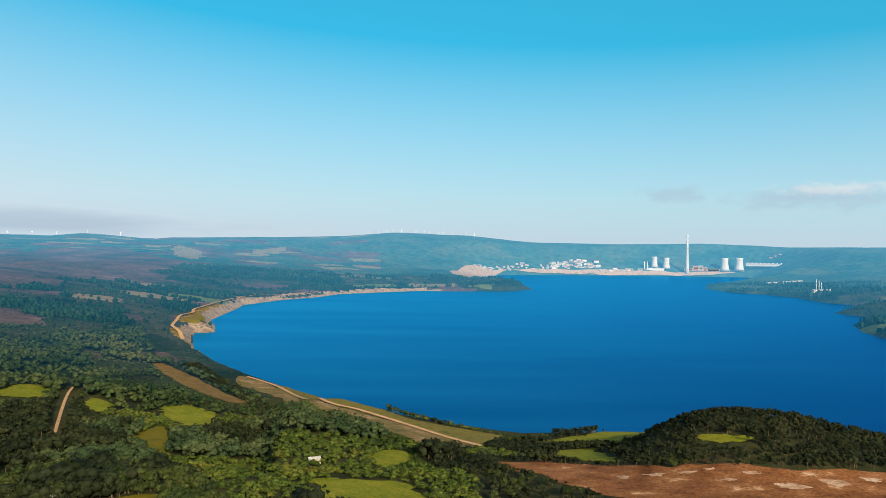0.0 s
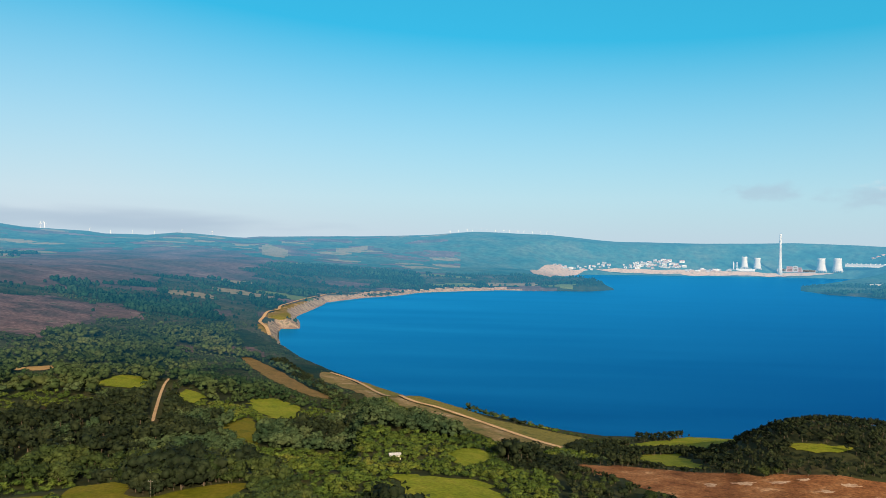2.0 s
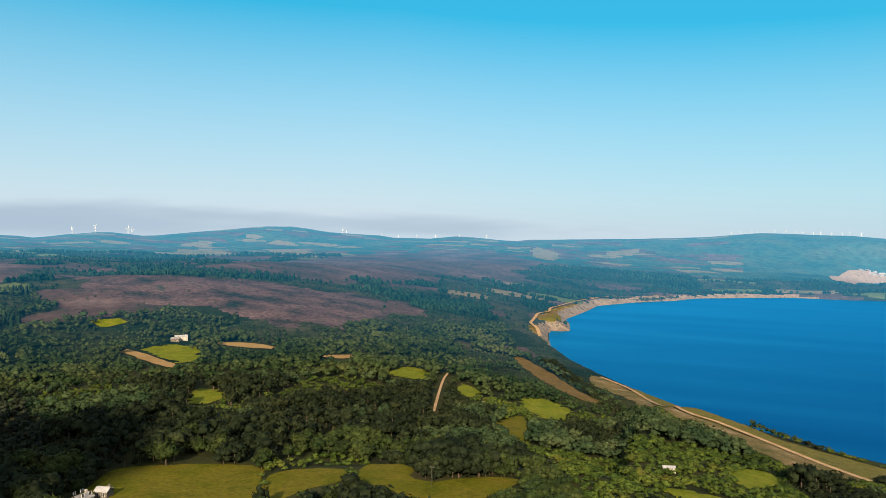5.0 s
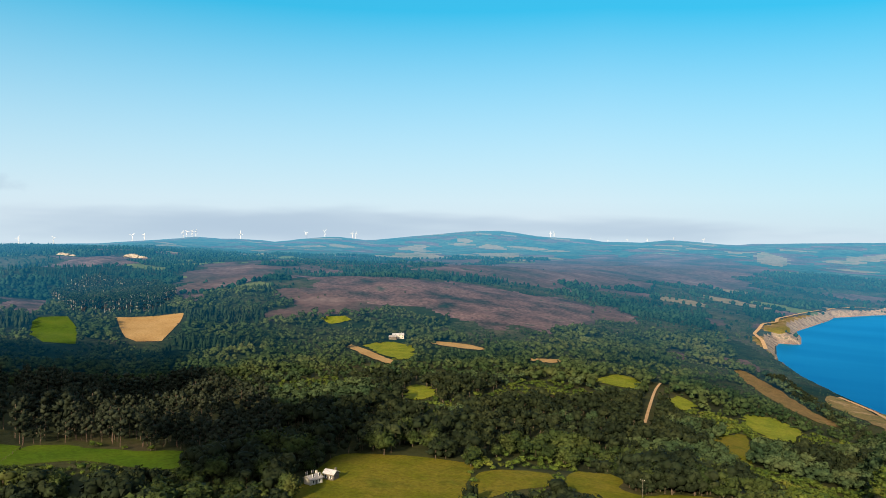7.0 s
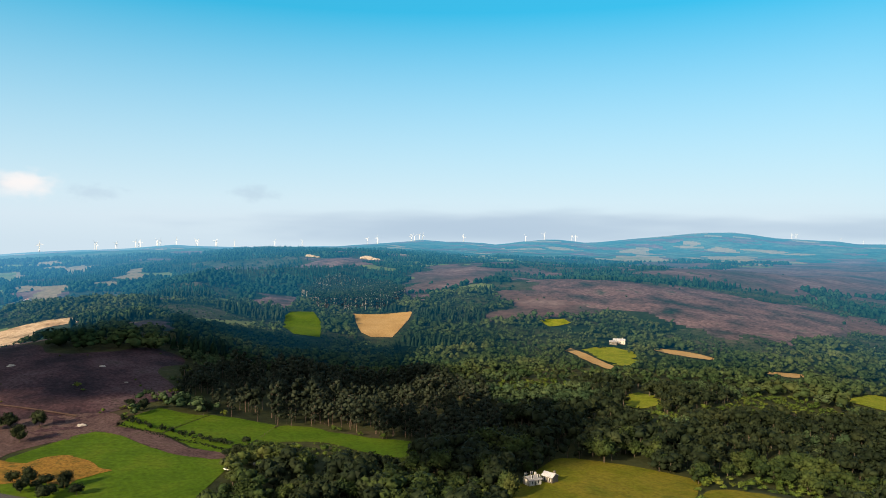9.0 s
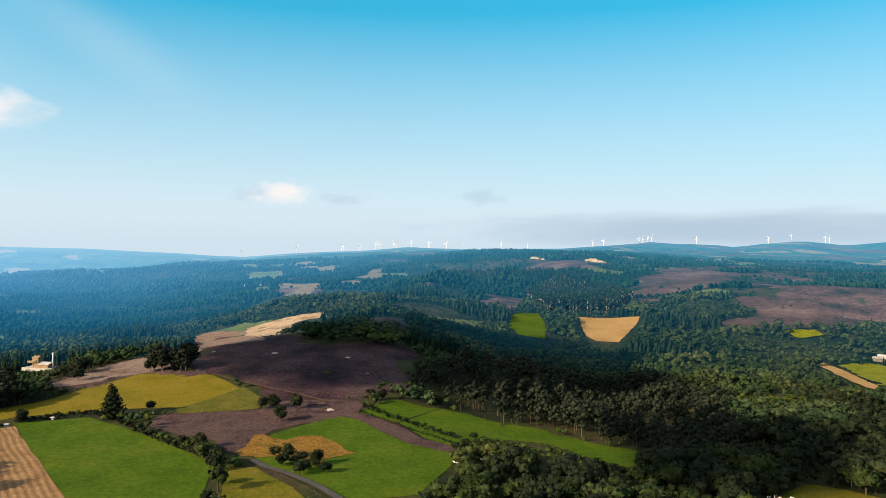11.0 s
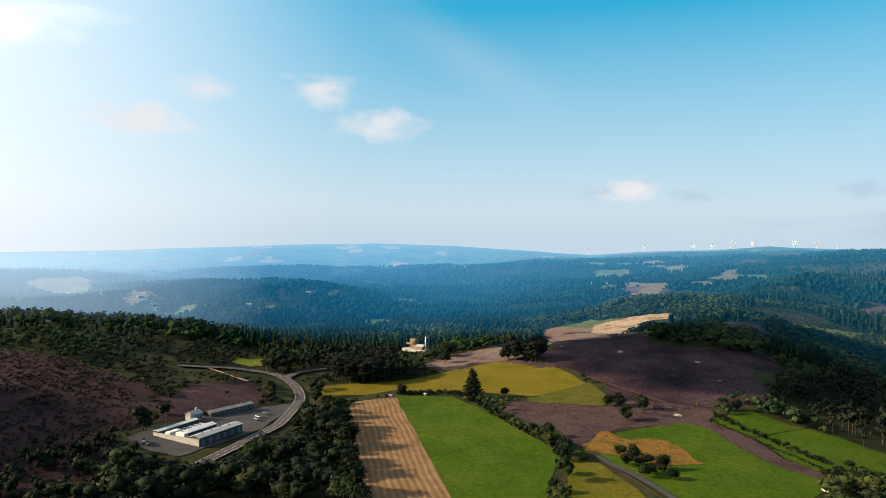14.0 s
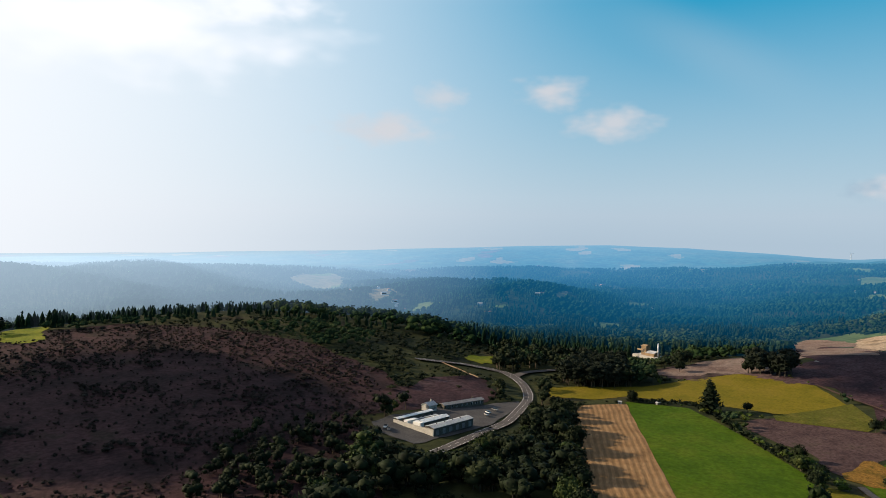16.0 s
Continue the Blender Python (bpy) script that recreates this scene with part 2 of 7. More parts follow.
BARE_EARTH = surface("bare_earth", [(0.128, 0.068, 0.036), (0.256, 0.176, 0.12), (0.368, 0.288, 0.216)], 7, fine=1.0, vary=0.4)
COAST_GRASS = surface("coast_grass", [(0.0591, 0.0591, 0.0131), (0.0985, 0.0854, 0.0219), (0.0355, 0.0416, 0.0096)], 14, fine=2, vary=0.5)
HEATH = surface("brown_heath", [(0.0594, 0.0238, 0.0088), (0.101, 0.0421, 0.0166), (0.1307, 0.0569, 0.0221), (0.1605, 0.0767, 0.0334), (0.3329, 0.2161, 0.1277)], 16, fine=1.6, vary=0.6)
PURPLE = surface("heather_moor", [(0.0076, 0.0051, 0.0072), (0.0169, 0.0105, 0.0135), (0.0316, 0.0173, 0.0202), (0.0438, 0.0278, 0.0308), (0.0169, 0.0160, 0.0121)], 55, fine=2.2, vary=0.75)
# the hues of PURPLE at a little over twice the tone
PALER_HEATH = surface("paler_heath", [(0.0233, 0.0147, 0.0150), (0.0392, 0.0244, 0.0241), (0.0539, 0.0345, 0.0327), (0.0306, 0.0251, 0.0174)], 16, fine=1.6, vary=0.6)
# paler heath stands in for sunlit crest and ridge; also quarry-edge ground
PALE_HEATH = surface("pale_heath", [(0.0612, 0.0406, 0.0353), (0.0972, 0.0686, 0.0571), (0.1260, 0.0952, 0.0806), (0.0504, 0.0437, 0.0302)], 20, fine=2.0, vary=0.5)
BRIAR = surface("heath_briar", [(0.0104, 0.0104, 0.0091), (0.0195, 0.0169, 0.0143), (0.0338, 0.026, 0.0221)], 18, fine=3, rough=0.8, bump=0, vary=0.5)
TAWNY = surface("tawny_grass", [(0.0552, 0.0437, 0.0154), (0.0772, 0.0541, 0.0210), (0.1030, 0.0686, 0.0285), (0.0442, 0.0458, 0.0131)], 14, fine=2, vary=0.5)
# heather in a darker tone for the dark_heath slope
DARK_HEATHER = surface("dark_heather", [(0.0118, 0.0082, 0.0086), (0.0203, 0.0118, 0.0131), (0.0345, 0.0184, 0.0197), (0.0181, 0.0148, 0.0111)], 34, fine=2.5, vary=0.6)
QUARRY = surface("quarry_sand", [(0.1079, 0.0765, 0.0526), (0.2003, 0.1490, 0.1007), (0.2466, 0.1934, 0.1401), (0.1541, 0.1168, 0.0832), (0.0770, 0.0604, 0.0438)], 34, fine=3.5, vary=0.4)
CAPE = surface("cape_turf", [(0.0465, 0.0496, 0.0166), (0.0790, 0.0670, 0.0248), (0.1210, 0.0868, 0.0414), (0.2047, 0.1538, 0.0982)], 22, fine=3, vary=0.5)
TRACK = surface("gravel_track", [(0.2189, 0.1429, 0.076), (0.304, 0.2098, 0.1216)], 8, fine=0.8)
TRACK_EARTH = surface("worn_earth", [(0.045, 0.0263, 0.0195), (0.075, 0.0465, 0.0338)], 6, fine=0.8)
ASPHALT = surface("worn_asphalt", [(0.0504, 0.0454, 0.0454), (0.0714, 0.0651, 0.063)], 12, fine=0.7, rough=0.8)
OLD_ASPHALT = surface("dark_asphalt", [(0.0341, 0.0328, 0.0343), (0.0527, 0.0504, 0.0515)], 12, fine=0.7, rough=0.8)
COURT_DARK = surface("court_dark", [(0.022, 0.022, 0.025), (0.04, 0.04, 0.044)], 5, fine=0.6, rough=0.9, spec=0.05)
CONCRETE = surface("yard_concrete", [(0.0376, 0.0362, 0.0376), (0.0619, 0.0597, 0.0597)], 9, fine=0.7)
LEAF = surface("broadleaf", [(0.0063, 0.0121, 0.0044), (0.0130, 0.0218, 0.0064), (0.0221, 0.0316, 0.0088), (0.0352, 0.0412, 0.0116)], 22, fine=5, island=0.10, rough=0.65, bump=0, vary=0.65)
SCRUB = surface("scrub_leaf", [(0.0125, 0.0233, 0.0052), (0.0232, 0.0389, 0.0072), (0.0386, 0.0537, 0.0092), (0.0604, 0.0649, 0.0123)], 20, fine=4.5, island=0.10, rough=0.65, bump=0, vary=0.55)
PINE = surface("pine_needles", [(0.0050, 0.0083, 0.0050), (0.0093, 0.0126, 0.0080), (0.0162, 0.0192, 0.0131)], 24, fine=6, island=0.10, rough=0.7, bump=0, vary=0.45)
PINE_GREY = surface("grey_pine_needles", [(0.0061, 0.0097, 0.0057), (0.0113, 0.0154, 0.0094), (0.0183, 0.0227, 0.0145)], 20, fine=5, island=0.10, rough=0.7, bump=0, vary=0.5)
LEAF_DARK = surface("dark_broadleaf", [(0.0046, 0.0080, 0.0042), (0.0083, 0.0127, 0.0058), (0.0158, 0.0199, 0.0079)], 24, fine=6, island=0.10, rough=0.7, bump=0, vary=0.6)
DARK_BARK = surface("dark_bark", [(0.045, 0.036, 0.026), (0.08, 0.064, 0.048)], 2.0, fine=0.3)
BARK = surface("bark", [(0.0554, 0.0391, 0.0311), (0.0857, 0.0630, 0.0513)], 2.0, fine=0.3)
WHITE = surface("white_paint", [(0.4666, 0.4601, 0.4406), (0.5184, 0.5119, 0.4925)], 9, fine=1.0, rough=0.55, bump=0.05, vary=0.08, spec=0.4)
PALE_CONCRETE = surface("pale_concrete", [(0.252, 0.243, 0.225), (0.315, 0.3015, 0.279)], 24, fine=4, vary=0.14)
WALL = surface("rendered_wall", [(0.264, 0.252, 0.222), (0.348, 0.33, 0.3)], 5, fine=0.6, vary=0.2)
STONE_WALL = surface("stone_wall", [(0.0634, 0.0571, 0.0475), (0.1014, 0.0919, 0.0792)], 2, fine=0.5)
ROOF = surface("clay_roof", [(0.28, 0.10, 0.055), (0.38, 0.17, 0.10)], 4, fine=0.5)
SLATE = surface("grey_roof", [(0.11, 0.11, 0.115), (0.19, 0.185, 0.185)], 4, fine=0.6, rough=0.6)
METAL_ROOF = surface("sheet_metal_roof", [(0.2097, 0.2097, 0.2147), (0.2696, 0.2696, 0.2746)], 6, fine=1.0, rough=0.45, spec=0.4, rows=(0, 0.9, 0.10))
PALE_SHEET = surface("pale_sheet_roof", [(0.48, 0.48, 0.48), (0.56, 0.56, 0.552)], 6, fine=1.0, rough=0.5, spec=0.3, rows=(0, 0.9, 0.06))
DARK_GLASS = surface("window_glass", [(0.02, 0.025, 0.03), (0.04, 0.045, 0.05)], 3, rough=0.12, bump=0, spec=0.5)
TAN_STEEL = surface("tan_cladding", [(0.1613, 0.1106, 0.0636), (0.2016, 0.1486, 0.0936)], 5, fine=0.8, rough=0.6)
ROCK = surface("pale_rock", [(0.1800, 0.1650, 0.1450), (0.2700, 0.2450, 0.2200)], 10, fine=1.5, vary=0.4)
CLOUD_WHITE = surface("cloud_vapour", [(0.80, 0.80, 0.80), (0.86, 0.86, 0.86)], 120, rough=1.0, bump=0, vary=0.05, spec=0.0)

# the far distance: backdrop hills, blue and sunward white haze painted in as emission
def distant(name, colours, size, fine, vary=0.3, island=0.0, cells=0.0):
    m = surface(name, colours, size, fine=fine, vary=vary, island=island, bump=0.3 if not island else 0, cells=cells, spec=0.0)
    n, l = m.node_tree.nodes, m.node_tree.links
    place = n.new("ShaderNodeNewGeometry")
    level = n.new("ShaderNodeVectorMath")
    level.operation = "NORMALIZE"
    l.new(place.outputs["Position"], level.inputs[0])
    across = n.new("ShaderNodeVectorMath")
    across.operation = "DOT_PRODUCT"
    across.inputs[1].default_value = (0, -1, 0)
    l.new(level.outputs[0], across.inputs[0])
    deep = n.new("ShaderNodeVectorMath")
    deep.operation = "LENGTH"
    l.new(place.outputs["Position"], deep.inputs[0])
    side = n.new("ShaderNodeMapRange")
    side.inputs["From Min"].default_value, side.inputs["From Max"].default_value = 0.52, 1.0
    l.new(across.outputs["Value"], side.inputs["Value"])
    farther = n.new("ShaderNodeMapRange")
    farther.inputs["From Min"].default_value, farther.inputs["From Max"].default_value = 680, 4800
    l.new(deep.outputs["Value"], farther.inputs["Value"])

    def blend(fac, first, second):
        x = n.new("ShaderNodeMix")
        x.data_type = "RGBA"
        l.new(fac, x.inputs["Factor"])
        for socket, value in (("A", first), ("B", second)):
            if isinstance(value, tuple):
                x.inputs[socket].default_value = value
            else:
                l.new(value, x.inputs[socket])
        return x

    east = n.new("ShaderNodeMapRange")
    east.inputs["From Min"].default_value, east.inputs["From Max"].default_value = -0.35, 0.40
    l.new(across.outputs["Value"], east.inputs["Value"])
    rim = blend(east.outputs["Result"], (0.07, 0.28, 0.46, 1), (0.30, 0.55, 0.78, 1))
    near_haze = blend(east.outputs["Result"], (0.0, 0.25, 0.50, 1), (0.0, 0.55, 1.20, 1))
    north = blend(farther.outputs["Result"], near_haze.outputs["Result"], rim.outputs["Result"])
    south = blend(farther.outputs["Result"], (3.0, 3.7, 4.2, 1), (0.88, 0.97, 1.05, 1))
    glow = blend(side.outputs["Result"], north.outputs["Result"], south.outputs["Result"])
    # emission imitates haze: it grows with distance and whitens towards the sun
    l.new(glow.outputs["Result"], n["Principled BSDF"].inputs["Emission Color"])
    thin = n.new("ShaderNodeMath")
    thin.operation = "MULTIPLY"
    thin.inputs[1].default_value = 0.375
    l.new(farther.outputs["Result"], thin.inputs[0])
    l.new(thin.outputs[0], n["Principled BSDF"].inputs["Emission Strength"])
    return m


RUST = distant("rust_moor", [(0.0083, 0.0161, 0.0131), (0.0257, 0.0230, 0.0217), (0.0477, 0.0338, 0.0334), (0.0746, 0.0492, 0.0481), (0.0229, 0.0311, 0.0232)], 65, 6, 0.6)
# leaf base colours also run bluer with distance, as haze would tint them
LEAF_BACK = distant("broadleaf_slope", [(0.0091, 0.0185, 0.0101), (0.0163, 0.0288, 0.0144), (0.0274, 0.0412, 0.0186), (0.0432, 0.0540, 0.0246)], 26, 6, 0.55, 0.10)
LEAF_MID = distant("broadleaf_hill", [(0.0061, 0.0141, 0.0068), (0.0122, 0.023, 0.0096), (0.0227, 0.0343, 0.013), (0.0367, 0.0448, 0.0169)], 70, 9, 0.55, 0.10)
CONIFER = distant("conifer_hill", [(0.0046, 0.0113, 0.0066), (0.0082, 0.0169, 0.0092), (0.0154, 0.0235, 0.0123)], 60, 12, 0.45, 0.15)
LEAF_FAR = distant("hazed_far_leaf", [(0.0036, 0.0123, 0.0082), (0.0066, 0.0194, 0.0118), (0.0133, 0.0277, 0.0154)], 120, 24, 0.45, 0.15)
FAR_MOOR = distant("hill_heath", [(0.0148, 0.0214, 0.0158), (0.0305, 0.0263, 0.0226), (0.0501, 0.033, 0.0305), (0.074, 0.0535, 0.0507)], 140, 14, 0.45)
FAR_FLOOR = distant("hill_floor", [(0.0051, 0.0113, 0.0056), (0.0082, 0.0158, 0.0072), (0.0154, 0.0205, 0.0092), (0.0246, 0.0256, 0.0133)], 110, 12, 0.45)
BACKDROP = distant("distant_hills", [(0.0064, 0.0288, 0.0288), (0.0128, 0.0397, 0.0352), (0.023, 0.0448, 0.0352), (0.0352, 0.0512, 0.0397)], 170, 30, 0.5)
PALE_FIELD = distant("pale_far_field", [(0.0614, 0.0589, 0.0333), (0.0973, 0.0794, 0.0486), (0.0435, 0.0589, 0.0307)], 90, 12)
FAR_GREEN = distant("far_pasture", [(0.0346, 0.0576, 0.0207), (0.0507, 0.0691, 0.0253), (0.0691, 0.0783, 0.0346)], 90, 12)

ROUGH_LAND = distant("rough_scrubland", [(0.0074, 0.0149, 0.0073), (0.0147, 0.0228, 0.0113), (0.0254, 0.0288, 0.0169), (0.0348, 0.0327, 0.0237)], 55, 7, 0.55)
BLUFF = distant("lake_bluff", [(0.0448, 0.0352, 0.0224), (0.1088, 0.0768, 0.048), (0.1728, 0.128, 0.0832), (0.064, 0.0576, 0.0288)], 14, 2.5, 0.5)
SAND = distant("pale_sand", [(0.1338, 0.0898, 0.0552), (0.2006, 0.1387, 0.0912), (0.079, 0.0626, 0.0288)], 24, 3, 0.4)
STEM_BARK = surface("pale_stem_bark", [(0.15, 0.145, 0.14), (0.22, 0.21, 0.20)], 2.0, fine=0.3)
# far buildings carry the same painted haze glow
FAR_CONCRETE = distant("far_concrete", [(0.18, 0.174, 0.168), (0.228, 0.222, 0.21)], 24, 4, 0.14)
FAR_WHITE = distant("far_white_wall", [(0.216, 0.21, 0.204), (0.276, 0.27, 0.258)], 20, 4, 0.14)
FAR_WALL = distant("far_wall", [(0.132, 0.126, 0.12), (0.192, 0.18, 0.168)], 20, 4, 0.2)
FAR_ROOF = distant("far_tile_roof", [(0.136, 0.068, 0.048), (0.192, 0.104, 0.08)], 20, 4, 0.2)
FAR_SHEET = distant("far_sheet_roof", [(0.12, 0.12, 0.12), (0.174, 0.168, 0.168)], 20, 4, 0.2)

WATER = bpy.data.materials.new("lake_water")
WATER.use_nodes = True
n, l = WATER.node_tree.nodes, WATER.node_tree.links
n.clear()
body, gloss, fresnel, water_mix = n.new("ShaderNodeBsdfDiffuse"), n.new("ShaderNodeBsdfGlossy"), n.new("ShaderNodeFresnel"), n.new("ShaderNodeMixShader")
gloss.inputs["Roughness"].default_value = 0.3
gloss.inputs["Color"].default_value = (0.04, 0.46, 0.82, 1)
fresnel.inputs["IOR"].default_value = 1.2
l.new(fresnel.outputs[0], water_mix.inputs[0])
l.new(body.outputs[0], water_mix.inputs[1])
l.new(gloss.outputs[0], water_mix.inputs[2])
l.new(water_mix.outputs[0], n.new("ShaderNodeOutputMaterial").inputs["Surface"])
place = n.new("ShaderNodeNewGeometry")
stretch = n.new("ShaderNodeVectorMath")
stretch.operation = "MULTIPLY"
stretch.inputs[1].default_value = (0.3, 1.9, 1.0)
l.new(place.outputs["Position"], stretch.inputs[0])
swell, breeze = n.new("ShaderNodeTexNoise"), n.new("ShaderNodeTexNoise")
swell.inputs["Scale"].default_value, swell.inputs["Detail"].default_value = 0.16, 7
breeze.inputs["Scale"].default_value, breeze.inputs["Detail"].default_value = 0.006, 9
l.new(place.outputs["Position"], swell.inputs["Vector"])
l.new(stretch.outputs[0], breeze.inputs["Vector"])
deep = n.new("ShaderNodeValToRGB")
deep.color_ramp.elements[0].position, deep.color_ramp.elements[1].position = 0.3, 0.75
deep.color_ramp.elements[0].color, deep.color_ramp.elements[1].color = (0.0003, 0.012, 0.078, 1), (0.0010, 0.026, 0.112, 1)
l.new(breeze.outputs["Fac"], deep.inputs["Fac"])
lake_blend, blue = n.new("ShaderNodeMapRange"), n.new("ShaderNodeMix")
blue.data_type = "RGBA"
# body colour follows a straight plan gradient, paler to the far left
depth = n.new("ShaderNodeVectorMath")
depth.operation = "DOT_PRODUCT"
depth.inputs[1].default_value = (0.5, -0.35, 0)
l.new(place.outputs["Position"], depth.inputs[0])
l.new(depth.outputs["Value"], lake_blend.inputs["Value"])
lake_blend.inputs["From Min"].default_value, lake_blend.inputs["From Max"].default_value = -850, -30
l.new(lake_blend.outputs["Result"], blue.inputs["Factor"])
pale_water = n.new("ShaderNodeValToRGB")
pale_water.color_ramp.elements[0].position, pale_water.color_ramp.elements[1].position = 0.3, 0.75
pale_water.color_ramp.elements[0].color, pale_water.color_ramp.elements[1].color = (0.0018, 0.086, 0.205, 1), (0.006, 0.145, 0.295, 1)
l.new(breeze.outputs["Fac"], pale_water.inputs["Fac"])
l.new(pale_water.outputs["Color"], blue.inputs["A"])
l.new(deep.outputs["Color"], blue.inputs["B"])
l.new(blue.outputs["Result"], body.inputs["Color"])
lift = n.new("ShaderNodeBump")
lift.inputs["Strength"].default_value, lift.inputs["Distance"].default_value = 0.5, 0.6
l.new(swell.outputs["Fac"], lift.inputs["Height"])
l.new(lift.outputs[0], gloss.inputs["Normal"])


# ---- building blocks ----
def mesh_from(name, verts, faces, materials, index=None):
    """A mesh from arrays: points, and three- or four-sided faces of one kind."""
    verts, faces = np.asarray(verts, np.float32), np.asarray(faces, np.int32)
    sides = faces.shape[1]
    me = bpy.data.meshes.new(name)
    me.vertices.add(len(verts))
    me.vertices.foreach_set("co", verts.ravel())
    me.loops.add(faces.size)
    me.loops.foreach_set("vertex_index", faces.ravel())
    me.polygons.add(len(faces))
    me.polygons.foreach_set("loop_start", np.arange(0, faces.size, sides, dtype=np.int32))
    for m in materials:
        me.materials.append(m)
    if index is not None:
        me.polygons.foreach_set("material_index", np.asarray(index, np.int32))
    me.update(calc_edges=True)
    return me


def part(name, bm, material, parent, label=""):
    """Links a bmesh as one mesh object under a thing or a part."""
    me = bpy.data.meshes.new(name)
    bm.to_mesh(me)
    bm.free()
    me.materials.append(material)
    ob = new(name, me)
    ob.parent = parent
    return tagged(ob, label) if label else ob


def thing(name, x, y, z, turn=0.0):
    ob = new(name)
    ob.matrix_basis = pose(x, y, z, 0, 0, turn)
    return ob


def box(bm, x0, x1, y0, y1, z0, z1):
    vs = [bm.verts.new((x, y, z)) for z in (z0, z1) for x, y in ((x0, y0), (x1, y0), (x1, y1), (x0, y1))]
    for f in ((3, 2, 1, 0), (4, 5, 6, 7), (0, 1, 5, 4), (1, 2, 6, 5), (2, 3, 7, 6), (3, 0, 4, 7)):
        bm.faces.new([vs[k] for k in f])
    return bm


def boxed(x0, x1, y0, y1, z0, z1):
    return box(bmesh.new(), x0, x1, y0, y1, z0, z1)


def gable(x0, x1, y0, y1, z0, rise, over=0.4, thick=0.25):
    """A saddle roof with its ridge along x, as two sloping slabs in one shell."""
    bm = bmesh.new()
    ym = (y0 + y1) / 2
    ring = [(y0 - over, z0), (ym, z0 + rise), (y1 + over, z0), (y1 + over, z0 - thick), (ym, z0 + rise - thick), (y0 - over, z0 - thick)]
    a = [bm.verts.new((x0 - over, y, z)) for y, z in ring]
    c = [bm.verts.new((x1 + over, y, z)) for y, z in ring]
    for k in range(6):
        bm.faces.new((a[k], a[(k + 1) % 6], c[(k + 1) % 6], c[k]))
    for s in (a, c):
        bm.faces.new((s[0], s[1], s[4], s[5]))
        bm.faces.new((s[1], s[2], s[3], s[4]))
    bmesh.ops.recalc_face_normals(bm, faces=bm.faces)
    return bm


def lathe(profile, sides=24):
    """A body turned about the upright axis: pairs of radius and height."""
    bm = bmesh.new()
    rings = [[bm.verts.new((r * math.cos(2 * math.pi * k / sides), r * math.sin(2 * math.pi * k / sides), z)) for k in range(sides)] for r, z in profile]
    for p, q in zip(rings, rings[1:]):
        for k in range(sides):
            f = bm.faces.new((p[k], p[(k + 1) % sides], q[(k + 1) % sides], q[k]))
            f.smooth = True
    bm.faces.new(rings[0][::-1])
    bm.faces.new(rings[-1])
    return bm


def ground_at(x, y):
    return float(height(x, y)[0])


def inside(x, y, ring):
    hit = np.zeros(np.shape(x), bool)
    for (ax, ay), (bx, by) in zip(ring, ring[1:] + ring[:1]):
        hit ^= ((ay > y) != (by > y)) & (x < (bx - ax) * (y - ay) / (by - ay + 1e-12) + ax)
    return hit


def eased(points, steps=6, closed=True):
    """A smooth line through the points."""
    out, k = [], len(points)
    for i in range(k if closed else k - 1):
        p = [Vector((*points[(i + d) % k if closed else min(max(i + d, 0), k - 1)], 0)) for d in (-1, 0, 1, 2)]
        for s in range(steps):
            t = s / steps
            q = 0.5 * (2 * p[1] + (p[2] - p[0]) * t + (2 * p[0] - 5 * p[1] + 4 * p[2] - p[3]) * t * t + (3 * p[1] - p[0] - 3 * p[2] + p[3]) * t ** 3)
            out.append((q.x, q.y))
    return out if closed else out + [tuple(points[-1])]
SHORE = [
    (848, 1354), (866, 1459), (925, 1594), (1040, 1700), (1120, 1752), (1046, 1800), (1036, 1872), (1130, 1950), (1420, 2020), (1400, 2052), (1283, 2056), (1234, 2100), (1188, 2233), (1199, 2418), (1146, 2569), (1078, 2625), (1055, 2833), (1159, 3114), (1483, 3401),
    (1724, 3656), (1692, 3882), (1618, 3929), (1326, 3994), (1006, 3987), (556, 3948), (299, 3887), (180, 3667), (124, 3482),
    (175, 3286), (283, 3038), (344, 2784), (338, 2683), (240, 2574), (34, 2542), (-67, 2555), (-199, 2469), (-341, 2351), (-387, 2216), (-482, 2077), (-540, 1919), (-527, 1825), (-515, 1658), (-510, 1576), (-505, 1541), (-461, 1437), (-433, 1350), (-449, 1332), (-467, 1337), (-456, 1290), (-420, 1190), (-389, 1117),
    (-395, 1134), (-327, 1020), (-239, 905), (-190, 848), (-82, 730), (-11, 668), (47, 649),
    (74, 639), (164, 642), (273, 658), (406, 644), (455, 505), (867, 677), (1061, 1061),
]
PLAN = {}
PLAN["brown_heath"] = [(30.1, 416.9), (72.1, 409.3), (124.3, 370.1), (173.2, 349.3), (258.3, 351.1), (229.5, 295.5), (148.6, 257.3), (89.1, 300.3), (62.3, 353.4), (46.3, 385.4)]
PLAN["coast_grass"] = [(-198.6, 857.7), (-144.7, 841.3), (-52, 630.7), (-2.9, 602), (52.4, 602.8), (29, 503.9), (-2.5, 531.8), (-33.8, 565.4), (-69, 597.1), (-108.1, 628.7)]
PLAN["coast_dry"] = [(-254.1, 888.5), (-193.1, 825.2), (-107.5, 625.5), (-68.6, 593.6), (-33.6, 562.1), (6.2, 515.2), (28.4, 493), (7.9, 468), (-20.6, 482.6), (-62.7, 543.2), (-98.5, 573.2), (-180.2, 751.9), (-232.2, 812.4)]
PLAN["ochre_strip"] = [(-369.4, 904.6), (-359.3, 919.5), (-282.5, 820.3), (-214.7, 724.7), (-190.4, 693.3), (-208.6, 685.9), (-260.4, 739.5), (-327.2, 834.2)]
